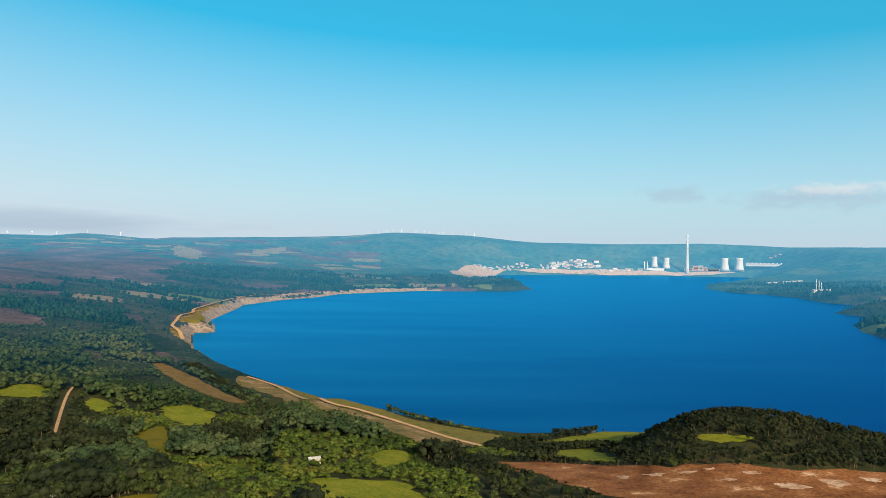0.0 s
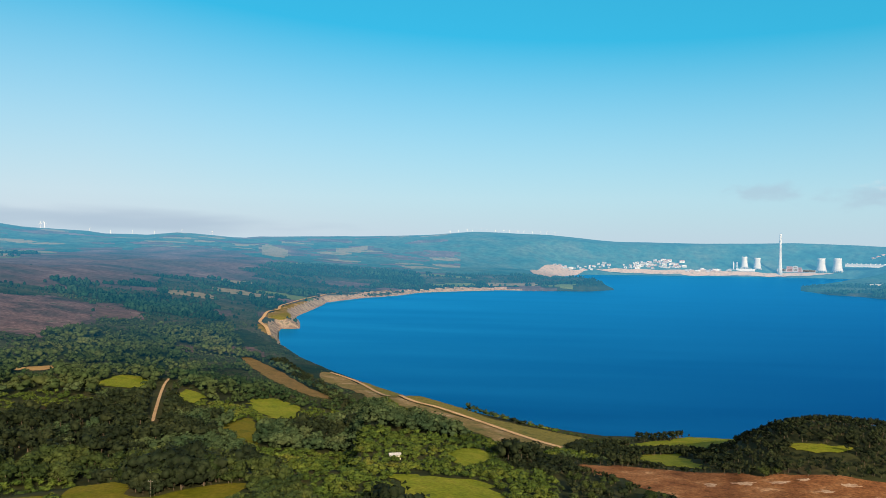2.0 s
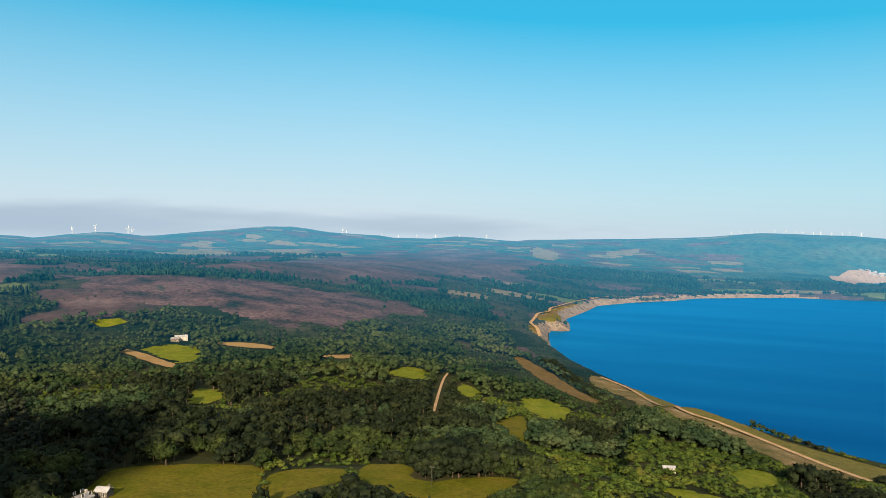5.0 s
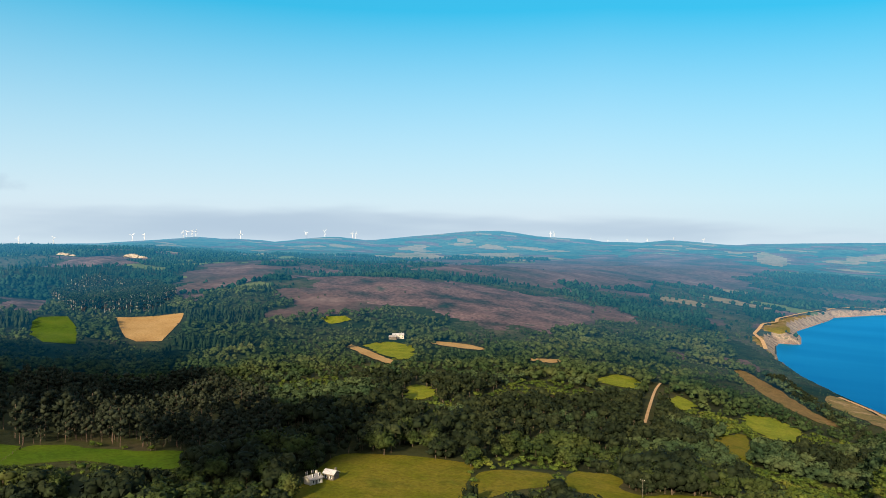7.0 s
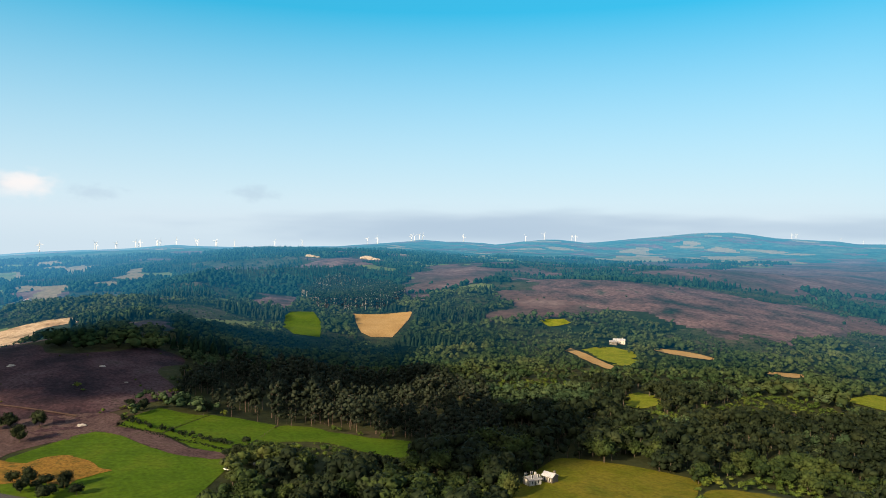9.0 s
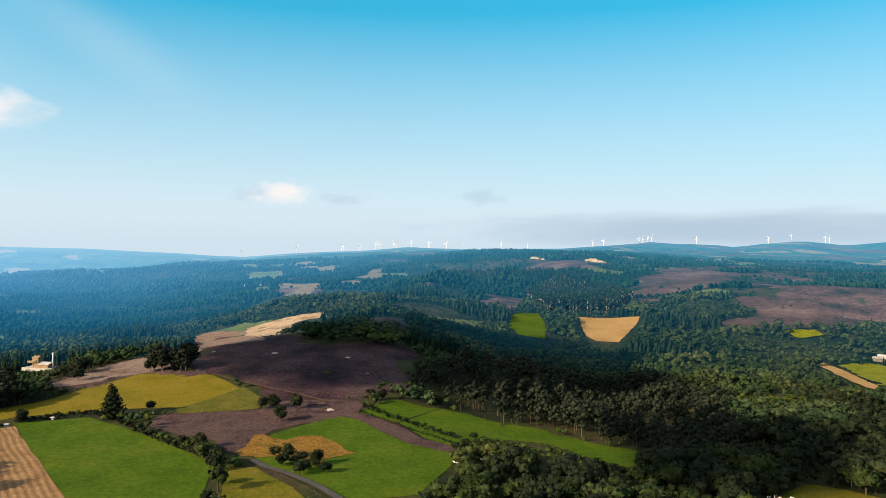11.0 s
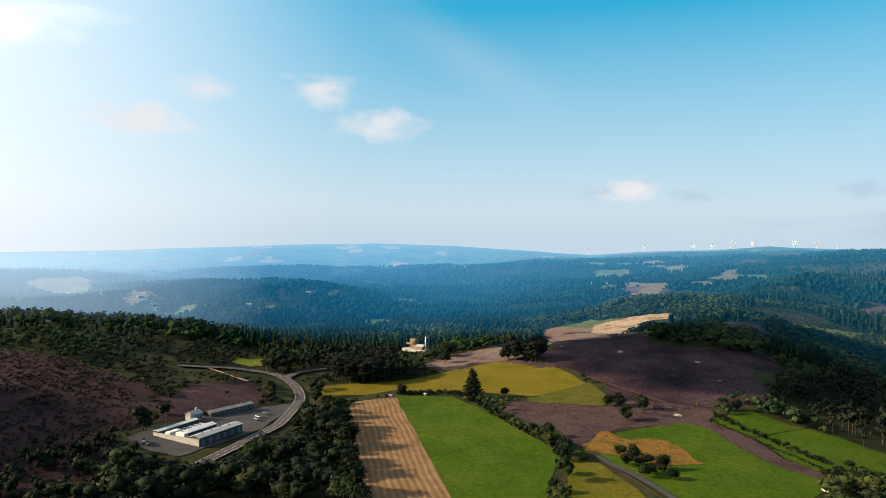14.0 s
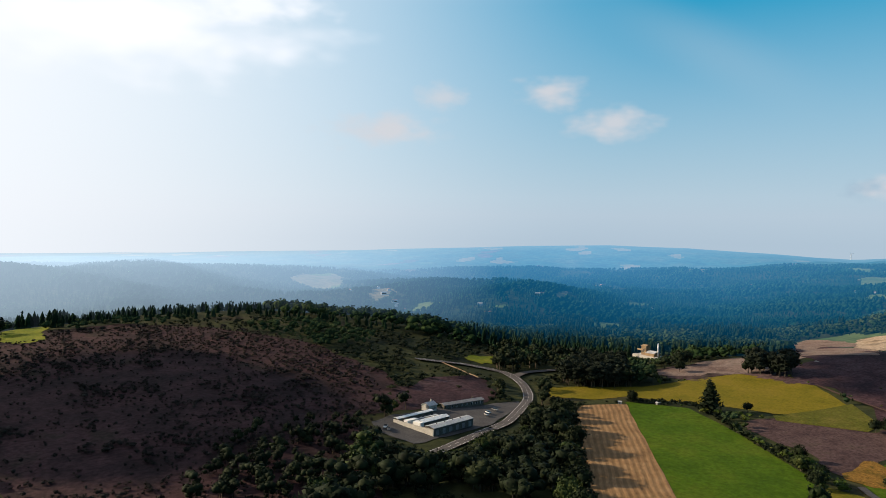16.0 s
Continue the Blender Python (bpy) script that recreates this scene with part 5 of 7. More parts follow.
COVER = [
    ("brown_heath", HEATH, "open brown heath with bare pale patches", "heath"),
    ("coast_grass", COAST_GRASS, "yellow-green grass strip beside the lake track", "grass"),
    ("coast_dry", CAPE, "dry tawny grass below the lake track", "grass"),
    ("ochre_strip", TAWNY, "ochre cleared strip through dark scrub", "clearing"),
    ("beach", SAND, "long sandy beach at the far shore", "beach"),
    ("yellow_scrub_a", MEADOW, "yellowing rough grass among scrub", "grass"),
    ("yellow_scrub_b", MEADOW, "rough grass clearing among trees", "grass"),
    ("purple_moor", PURPLE, "purple-brown heather hill with stones", "moor"),
    ("lower_moor", PALER_HEATH, "purple-brown rough ground below the hill", "moor"),
    ("crest_moor", RUST, "reddish heather on the hill's crest", "moor"),
    ("dark_heath", DARK_HEATHER, "dark heather slope", "heath"),
    ("road_heath", PURPLE, "brown heath beside the main road", "heath"),
    ("quarry", QUARRY, "pale sandy quarry cut into the hill", "quarry"),
    ("quarry_edge", PALE_HEATH, "pale stripped ground at the quarry's edge", "quarry"),
    ("pale_crest", PALE_HEATH, "heath on the hill's crest, painted paler as if sunlit", "heath"),
    ("pale_ridge", PALE_HEATH, "heath along the ridge, painted paler as if sunlit", "heath"),
    ("tan_field", WHEAT, "tan ripe grain field among woods", "field"),
    ("green_field", GREEN_GRASS, "green meadow among dark woods", "field"),
    ("gold_field", GOLD_GRASS, "yellow-green ripening hay field", "field"),
    ("gold_field_b", OLIVE, "dull green hay field at the moor's edge", "field"),
    ("big_green_field", GREEN_GRASS, "large bright green pasture", "field"),
    ("straw_field", STRAW, "tan cut straw field with curving rows", "field"),
    ("right_field_a", GREEN_GRASS, "green pasture behind the lane", "field"),
    ("right_field_b", GREEN_GRASS, "bright green pasture below the pinewood", "field"),
    ("right_field_d", GREEN_GRASS, "bright green pasture beside the brown cart track", "field"),
    ("right_field_c", GREEN_GRASS, "narrow meadow along the pinewood", "meadow"),
    ("orange_grass", DRY_GRASS, "dry orange grass round thorn bushes", "grass"),
    ("bottom_field", MEADOW, "yellow-green paddock beside the lane", "field"),
    ("cart_strip", PALER_HEATH, "brown cart track between pastures", "track"),
    ("farm_meadow", MEADOW, "yellow-green hay meadow beside the farmhouse", "meadow"),
    ("farm_meadow_b", MEADOW, "yellow-green meadow ringed by trees", "meadow"),
    ("farm_meadow_c", MEADOW, "winding strip of meadow between trees", "meadow"),
    ("yard", CONCRETE, "grey concrete yard round the works", "yard"),
]
for key, m, label, category in COVER:
    draped(category, PLAN[key], m, label, category, smooth=category not in ("field", "yard"), rough_edge=0.07 if category in ("clearing", "grass", "heath", "moor", "quarry") and not key.startswith(("coast", "ochre")) else 0.007 if category == "field" else 0.03, lift=0.26 if key in ("orange_grass", "pale_crest", "pale_ridge", "quarry_edge", "cart_strip", "yard", "gold_field_b", "straw_field") else 0.12)
for key in PLAN:
    if key.startswith("meadow_") or key.startswith("shore_field") or key.startswith("small_field"):
        draped("meadow", PLAN[key], MEADOW_GREEN, "small yellow-green meadow among trees", "meadow", rough_edge=0.13)
    elif key.startswith("wheat_"):
        draped("grain_field", PLAN[key], WHEAT, "narrow strip of ripe grain beside woods", "field")

for px, py, half, deep in [(186, 330, 8.9, 4.8), (163, 328, 9.9, 4.1), (111, 362, 7.2, 3.2), (125, 360, 5.9, 2.2), (154, 348, 5.2, 2.2), (205, 335, 6.0, 3.9), (140, 343, 4.1, 2.2), (94, 362, 3.9, 3.6), (180, 342, 4.8, 1.7), (137, 360, 3.7, 1.7)]:
    turn, ring = math.atan2(-px, py), []
    for k in range(9):
        u, v = half * math.cos(k * math.tau / 9) * (0.75 + 0.35 * math.sin(px + 2.4 * k)), deep * math.sin(k * math.tau / 9)
        ring.append((px + u * math.cos(turn) - v * math.sin(turn), py + u * math.sin(turn) + v * math.cos(turn)))
    draped("bare_patch", ring, BARE_EARTH, "pale bare patch of stony earth on the heath", "bare earth", lift=0.3, rough_edge=0.16)

ROAD = PLAN["road_hidden"] + PLAN["main_road"]
road = ribbon("main_road", ROAD, 6.8, ASPHALT, "curving grey asphalt road with white edge lines")
ribbon("edge_line", ROAD, 0.12, WHITE, "", lift=0.66, parent=road, shift=2.9)
ribbon("edge_line", ROAD, 0.12, WHITE, "", lift=0.66, parent=road, shift=-2.9)
ribbon("centre_line", ROAD, 0.14, WHITE, "", lift=0.66, parent=road, dash=4.0)
ribbon("side_road", PLAN["junction_road"], 7.0, ASPHALT, "grey side road at the junction", lift=0.55)
ribbon("lane", PLAN["lane"], 3.5, OLD_ASPHALT, "narrow grey country lane between fields")
ribbon("coast_track", PLAN["coast_track"], 3.8, TRACK, "pale gravel track along the lake", "track", lift=0.7)
ribbon("cape_track", PLAN["cape_track"], 6.0, TRACK, "pale gravel track over the cape", "track", lift=1.2)
MOOR_TRACKS = [[(-546, -78), (-512, -50), (-478, -14), (-462, 4)]]
for line in MOOR_TRACKS:
    ribbon("moor_track", line, 2.2, TRACK_EARTH, "worn brown track across the heather moor", "track", lift=0.5)
PLAN["heath_path"] = [(-438, -318), (-432, -297), (-426, -277)]
ribbon("footpath", PLAN["heath_path"], 1.8, TRACK, "pale footpath over the brown heath", "path")
ribbon("forest_track", PLAN["forest_track"], 2.4, TRACK, "pale track through the woods", "track")

# ---- trees ----
GOLDEN = math.pi * (3 - math.sqrt(5))
ICO = [(0, 0, 1), (0.894, 0, 0.447), (0.276, 0.851, 0.447), (-0.724, 0.526, 0.447), (-0.724, -0.526, 0.447), (0.276, -0.851, 0.447),
       (0.724, 0.526, -0.447), (-0.276, 0.851, -0.447), (-0.894, 0, -0.447), (-0.276, -0.851, -0.447), (0.724, -0.526, -0.447), (0, 0, -1)]
ICO_FACES = [(0, 1, 2), (0, 2, 3), (0, 3, 4), (0, 4, 5), (0, 5, 1), (1, 6, 2), (2, 7, 3), (3, 8, 4), (4, 9, 5), (5, 10, 1),
             (6, 7, 2), (7, 8, 3), (8, 9, 4), (9, 10, 5), (10, 6, 1), (11, 7, 6), (11, 8, 7), (11, 9, 8), (11, 10, 9), (11, 6, 10)]


def crown(rng, lobes, leaves, leaf, cores=True):
    """Leaf clumps over lobes (x, y, z, radius, height): points and triangles."""
    verts, faces = [], []
    if cores:
        for x, y, z, a, c in lobes:
            k = len(verts)
            for p in ICO:
                s = rng.uniform(0.58, 0.90)
                verts.append((x + p[0] * a * s, y + p[1] * a * s, z + p[2] * c * s))
            faces += [(k + f[0], k + f[1], k + f[2]) for f in ICO_FACES]
    weight = np.array([a * c for *_, a, c in lobes])
    for pick in rng.choice(len(lobes), leaves, p=weight / weight.sum()):
        x, y, z, a, c = lobes[pick]
        d = rng.normal(size=3)
        d[2] = abs(d[2]) * 1.2 - 0.35
        d /= np.linalg.norm(d)
        at = np.array((x, y, z)) + d * (a, a, c) * rng.uniform(0.74, 1.18)
        n = d + rng.normal(size=3) * 0.55
        n /= np.linalg.norm(n)
        u = np.cross(n, rng.normal(size=3))
        u /= np.linalg.norm(u)
        w = np.cross(n, u)
        s = leaf * rng.uniform(0.6, 1.4)
        k = len(verts)
        for q in range(3):
            t = 2 * math.pi * q / 3 + rng.uniform(-0.4, 0.4)
            verts.append(tuple(at + s * (u * math.cos(t) + w * math.sin(t))))
        faces.append((k, k + 1, k + 2))
    return np.array(verts), np.array(faces)


def stem(top, radius, sides=4, lean=0.0, limbs=()):
    verts, faces = [], []

    def pole(a, b, ra, rb):
        k = len(verts)
        for p, r in ((a, ra), (b, rb)):
            for q in range(sides):
                t = 2 * math.pi * q / sides
                verts.append((p[0] + r * math.cos(t), p[1] + r * math.sin(t), p[2]))
        for q in range(sides):
            n = (q + 1) % sides
            faces.extend([(k + q, k + n, k + sides + n), (k + q, k + sides + n, k + sides + q)])

    pole((0, 0, -0.06), (lean, 0, top), radius, radius * 0.5)
    for a, b in limbs:
        pole(a, b, radius * 0.5, radius * 0.2)
    return np.array(verts), np.array(faces)


def lobes_of(kind, rng, count):
    """Where the lobes of a crown lie on a tree one metre high."""
    out = []
    for k in range(count):
        t = k * GOLDEN + rng.uniform(-0.4, 0.4)
        if kind == "round":
            u = 0 if k == 0 else 0.20 + rng.uniform(-0.04, 0.05)
            out.append((u * math.cos(t), u * math.sin(t), 0.66 if k == 0 else rng.uniform(0.30, 0.70), rng.uniform(0.20, 0.31), rng.uniform(0.20, 0.30)))
        elif kind == "bush":
            u = 0 if k == 0 else 0.26
            out.append((u * math.cos(t), u * math.sin(t), rng.uniform(0.40, 0.58), rng.uniform(0.30, 0.42), rng.uniform(0.30, 0.40)))
        elif kind == "pine":
            h = 0.40 + 0.50 * k / max(1, count - 1)
            u = 0.11 * (1.2 - (h - 0.5))
            out.append((u * math.cos(t), u * math.sin(t), h, rng.uniform(0.11, 0.17) * (1.35 - 0.6 * (h - 0.5)), rng.uniform(0.09, 0.14)))
        else:
            h = 0.22 + 0.70 * k / max(1, count - 1)
            out.append((0.01 * math.cos(t), 0.01 * math.sin(t), h, 0.22 * (1.06 - h) + 0.02, 0.16))
    return out


def template(kind, seed, count, leaves, leaf, cores=True, limbs=False, girth=1.0):
    rng = np.random.default_rng(seed)
    lobes = lobes_of(kind, rng, count)
    cv, cf = crown(rng, lobes, leaves, leaf, cores)
    branch = [((0, 0, 0.3 + 0.05 * k), (l[0] * 0.8, l[1] * 0.8, l[2])) for k, l in enumerate(lobes[1:5])] if limbs else ()
    sv, sf = stem(0.9 if kind in ("pine", "spruce") else 0.6, girth * 0.019 if kind in ("pine", "spruce") else 0.03, 6 if limbs else 3, 0.02, branch)
    return cv, cf, sv, sf


def wood(name, templates, x, y, tall, leaf, label, seed, bark=DARK_BARK, wide=(0.85, 1.2), sink=0.0):
    """Many trees in one mesh: each is a turned and stretched copy of a template."""
    rng = np.random.default_rng(seed)
    z = height(x, y)
    pick = rng.integers(0, len(templates), len(x))
    vs, fs, mi, base = [], [], [], 0
    for k, (cv, cf, sv, sf) in enumerate(templates):
        w = np.nonzero(pick == k)[0]
        if not len(w):
            continue
        tv, tf = (np.vstack([cv, sv]), np.vstack([cf, sf + len(cv)])) if bark is not None else (cv, cf)
        a = rng.uniform(0, 2 * math.pi, len(w))
        s = tall[w]
        sw = s * rng.uniform(*wide, len(w))
        ca, sa = np.cos(a)[:, None], np.sin(a)[:, None]
        px = x[w][:, None] + (tv[None, :, 0] * ca - tv[None, :, 1] * sa) * sw[:, None]
        py = y[w][:, None] + (tv[None, :, 0] * sa + tv[None, :, 1] * ca) * sw[:, None]
        pz = z[w][:, None] + (tv[None, :, 2] - sink) * s[:, None]
        vs.append(np.stack([px, py, pz], -1).reshape(-1, 3))
        fs.append((tf[None] + (base + np.arange(len(w)) * len(tv))[:, None, None]).reshape(-1, 3))
        mi.append(np.tile(np.r_[np.zeros(len(cf), np.int32), np.ones(len(tf) - len(cf), np.int32)], len(w)))
        base += len(w) * len(tv)
    me = mesh_from(name, np.vstack(vs), np.vstack(fs), [leaf, bark or DARK_BARK], np.concatenate(mi))
    me.polygons.foreach_set("use_smooth", np.ones(len(me.polygons), bool))
    return tagged(new(name, me), label, "woodland", kind="stuff")


def spots(rng, b0, b1, r0, r1, spacing):
    """Jittered places over a sector of the land."""
    area = 0.5 * radians(b1 - b0) * (r1 * r1 - r0 * r0)
    k = int(area / spacing ** 2)
    b = np.radians(rng.uniform(b0, b1, k))
    r = np.sqrt(rng.uniform(r0 * r0, r1 * r1, k))
    return -r * np.sin(b), r * np.cos(b)


LINES = [("road_hidden", 7), ("main_road", 9), ("junction_road", 8), ("lane", 6), ("coast_track", 7), ("cape_track", 9), ("forest_track", 7)]
OPEN = [k for k in PLAN if k not in ("pinewood", "pine_clump", "spruce_hill", "crest_pines", "rust_moor", "dark_heath", "purple_moor", "road_heath", "heath_hill_a", "heath_hill_b", "heath_hill_c", "thorn_slope", "white_vans", "dark_scrub", "cape_sand", "cape_green", "heath_trees", "hamlet")
        and not k.startswith(("pt_", "turbines", "hedge")) and k not in dict(LINES)]
THIN = ["rust_moor", "dark_heath", "purple_moor", "road_heath", "heath_hill_a", "heath_hill_b", "heath_hill_c", "thorn_slope", "cape_sand"]
LOOSE = ("plantation", "far_", "valley_field", "red_clearing", "rock_outcrop", "village", "beach", "yellow", "cart")


def clear(x, y, thin=0.04, rng=None, dry=-90.0):
    """Which places are free for trees: not on water, roads, fields or buildings."""
    ok = np.ones(x.shape, bool)
    wet = (bearing_of(x, y) < 60) & (bearing_of(x, y) > dry)
    d = np.full(x.shape, 99.0)
    d[wet] = shore_distance(x[wet], y[wet], SHORE)
    ok &= d > np.where((np.hypot(x, y) > 540) & (np.abs(bearing_of(x, y)) < 9), 30, 5)
    for key in OPEN:
        if dry > -90 and key.startswith(LOOSE):
            continue
        ring = PLAN[key]
        px, py = [p[0] for p in ring], [p[1] for p in ring]
        w = np.nonzero(ok & (x > min(px) - 4) & (x < max(px) + 4) & (y > min(py) - 4) & (y < max(py) + 4))[0]
        ok[w] &= ~inside(x[w], y[w], ring)
    for key in THIN:
        w = np.nonzero(ok)[0]
        hit = inside(x[w], y[w], PLAN[key])
        ok[w] &= ~hit | (rng.random(len(w)) < thin * {"dark_heath": 12.0, "thorn_slope": 6.0, "purple_moor": 0.5, "cape_sand": 3.0}.get(key, 1.0))
    for key, gap in LINES[dry > -90:]:
        line = PLAN[key]
        w = np.nonzero(ok)[0]
        best = np.full(len(w), 1e9)
        for (ax, ay), (bx, by) in zip(line, line[1:]):
            u = np.clip(((x[w] - ax) * (bx - ax) + (y[w] - ay) * (by - ay)) / ((bx - ax) ** 2 + (by - ay) ** 2), 0, 1)
            best = np.minimum(best, np.hypot(x[w] - ax - u * (bx - ax), y[w] - ay - u * (by - ay)))
        ok[w] &= best > gap
    for key, gap in (("pt_shed", 28), ("pt_house", 13), ("pt_plant", 20), ("pt_farm", 16)):
        mx, my = np.mean(PLAN[key], axis=0)
        ok &= np.hypot(x - mx, y - my) > gap
    return ok


def view_headroom(x, y, tall, rng):
    """How tall a tree may grow before it hides fields, tracks or water from the camera."""
    drop = np.maximum(EYE - height(x, y), 20.0)
    free = np.ones(len(x))
    for share in (1.0, 0.75, 0.5, 0.25):
        k = drop / (drop - np.minimum(tall * share, drop * 0.5))
        free = np.where(clear(x * k, y * k, thin=1.0, rng=rng, dry=-7.0), free, np.minimum(free, share - 0.25))
    return free


def simple(profile, sides):
    """A plain far crown: rings of points, closed at the top."""
    verts = [(r * math.cos(2 * math.pi * k / sides + z * 3), r * math.sin(2 * math.pi * k / sides + z * 3), z) for r, z in profile[:-1] for k in range(sides)]
    faces = []
    for i in range(len(profile) - 2):
        for k in range(sides):
            a, b = i * sides + k, i * sides + (k + 1) % sides
            faces += [(a, b, b + sides), (a, b + sides, a + sides)]
    top = len(verts)
    verts.append((0, 0, profile[-1][1]))
    faces += [(top - sides + k, top - sides + (k + 1) % sides, top) for k in range(sides)]
    return np.array(verts), np.array(faces), np.zeros((0, 3)), np.zeros((0, 3), int)


ROUND = [template("round", 10 + k, 4, 58, 0.07) for k in range(7)]
ROUND_BACK = [template("round", 20 + k, 2, 24, 0.085) for k in range(7)]
BUSH = [template("bush", 30 + k, 1, 26, 0.14) for k in range(5)]
BUSH_FAR = [template("bush", 35 + k, 1, 5, 0.14) for k in range(4)]
PINES = [template("pine", 50 + k, 5, 52, 0.052) for k in range(5)]
ROUND_MID = [template("round", 70 + k, 2, 4, 0.12) for k in range(3)] + [template("bush", 75 + k, 1, 8, 0.12) for k in range(3)]
PINES_MID = [template("spruce", 90 + k, 2, 8, 0.10) for k in range(1)] + [simple([(0.20, 0.1), (0.12, 0.5), (0, 1.0)], 6), simple([(0.15, 0.1), (0.14, 0.45), (0.07, 0.75), (0, 0.95)], 5), simple([(0.18, 0.1), (0.10, 0.6), (0, 1.05)], 5)]
ROUND_FAR = [simple([(0.34, 0.1), (0.40, 0.45), (0.24, 0.85), (0, 1.0)], 5), simple([(0.30, 0.1), (0.42, 0.5), (0, 1.0)], 6)]
CONES_FAR = [simple([(0.20, 0.05), (0.14, 0.45), (0, 1.0)], 5), simple([(0.17, 0.05), (0.15, 0.5), (0, 0.95)], 5)]

rng = np.random.default_rng(5)
x, y = spots(rng, -36, 162, 215, 640, 6.0)
ok = clear(x, y, thin=0.06, rng=rng)
hx, hy = spots(rng, -36, -3, 380, 640, 4.6)
lx, ly = spots(rng, -3, 30, 240, 620, 5.0)
hx, hy = np.concatenate([hx, lx]), np.concatenate([hy, ly])
more = clear(hx, hy, thin=0.06, rng=rng)
x, y = np.concatenate([x[ok], hx[more]]), np.concatenate([y[ok], hy[more]])
brg, far = bearing_of(x, y), np.hypot(x, y)
pine_at = inside(x, y, PLAN["pinewood"]) | inside(x, y, PLAN["pine_clump"])
thin_at = np.zeros(len(x), bool)
for key in THIN:
    thin_at |= inside(x, y, PLAN[key])
patch = value_noise(x, y, 70, 4)
west = brg + 14 * (value_noise(x, y, 45, 63) - 0.5) + 6 * (value_noise(x, y, 14, 64) - 0.5)
shrub = (~pine_at) & (thin_at | (patch > np.where((brg > 20) & (brg < 42), 0.50, 0.60)) | ((brg < 22) & (brg > -3) & (patch > 0.42)))
shrub &= ~((brg < -6) & (far > 380))
bank = np.full(len(x), 99.0)
near_lake = (brg > -4) & (brg < 34) & (far > 330)
bank[near_lake] = shore_distance(x[near_lake], y[near_lake], SHORE)
shrub |= bank < 42
tallest = ~pine_at & ~shrub
# darker leaves at bearings 24 to 64 and past 110 stand in for shade
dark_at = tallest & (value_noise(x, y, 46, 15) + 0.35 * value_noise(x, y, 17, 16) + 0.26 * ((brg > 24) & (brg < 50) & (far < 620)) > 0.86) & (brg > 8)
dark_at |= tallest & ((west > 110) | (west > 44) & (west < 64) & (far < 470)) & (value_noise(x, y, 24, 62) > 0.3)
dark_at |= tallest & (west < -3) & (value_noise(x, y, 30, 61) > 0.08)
dark_at &= ~inside(x, y, PLAN["spruce_hill"])
clumps = 0.75 + 0.6 * value_noise(x, y, 22, 19)
tall = np.where(shrub, rng.uniform(1.8, 4.8, len(x)), np.where(pine_at, rng.uniform(10, 19, len(x)) * (0.7 + 0.55 * value_noise(x, y, 30, 20)), rng.uniform(5.0, 10.8, len(x)) * clumps * np.where(dark_at, 1.35, 1.0) * np.where(brg < -3, 0.38, np.where(inside(x, y, PLAN["spruce_hill"]), 0.75, 1.0))))
tall = np.where(bank < 42, rng.uniform(0.8, 2.0, len(x)), tall)
room = view_headroom(x, y, tall, rng)
keep = room > 0.2
shrub = (shrub | (room < 0.6)) & keep
tallest &= keep & ~shrub
pine_at &= keep & ~shrub & (rng.random(len(x)) < np.where(value_noise(x, y, 38, 21) > 0.3, 0.82, 0.35))
tall = np.clip(tall * room, np.where(bank < 42, 0.7, 1.6), None)
# single trees of the nearest woods stand as things of their own
single = np.zeros(len(x), bool)
single[np.nonzero(tallest & (far < 400))[0][:250]] = True
SINGLE = list(zip(x[single], y[single], tall[single]))
tallest &= ~single
dark_at &= tallest
tallest &= ~dark_at
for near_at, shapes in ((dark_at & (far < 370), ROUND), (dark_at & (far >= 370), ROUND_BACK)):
    wood("dark_grove", shapes, x[near_at], y[near_at], tall[near_at], LEAF_DARK, "dark grove, partly darkened by bearing to imitate shade", 11, wide=(0.9, 1.2))
front = tallest & (far < 430)
back = tallest & ~front
wood("broadleaf_wood", ROUND, x[front], y[front], tall[front], LEAF, "dense green oak and chestnut wood", 1, wide=(0.9, 1.3))
wood("broadleaf_wood", ROUND_BACK, x[back], y[back], tall[back], LEAF_BACK, "green broadleaf wood towards the lake and valley", 13, bark=None, wide=(1.0, 1.4))
heath_at = shrub & inside(x, y, PLAN["dark_heath"])
wood("heath_scrub", BUSH, x[heath_at], y[heath_at], np.clip(tall[heath_at] * rng.uniform(0.2, 0.85, heath_at.sum()), 0.5, 2.6), BRIAR, "dark scrub and young pines on the heath", 14, bark=None)
shrub &= ~heath_at
sx, sy = spots(rng, 112, 162, 230, 720, 3.8)
low = inside(sx, sy, PLAN["dark_heath"]) & clear(sx, sy, thin=1.0, rng=rng) & (value_noise(sx, sy, 70, 51) + 0.5 * value_noise(sx, sy, 16, 52) > 0.62)
wood("heath_thicket", BUSH, sx[low], sy[low], rng.uniform(0.5, 2.4, low.sum()) * (0.6 + value_noise(sx[low], sy[low], 28, 53)), BRIAR, "dark low thicket covering much of the heath", 19, bark=None, wide=(1.0, 1.7))
# scrub at both ends of the view takes dark leaves in place of shade
for some, leafage, label in ((shrub & (west > -3) & (west < 108), SCRUB, "low green gorse and bramble scrub"), (shrub & ((west <= -3) | (west >= 108)), LEAF_DARK, "low scrub with darker leaf colour to imitate shade on the slopes")):
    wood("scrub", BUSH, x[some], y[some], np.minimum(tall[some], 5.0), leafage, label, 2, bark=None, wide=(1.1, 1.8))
wood("pinewood", PINES, x[pine_at], y[pine_at], tall[pine_at], PINE_GREY, "dark grey-green pine and eucalyptus wood with slim trunks", 3, bark=BARK, wide=(0.62, 0.95))

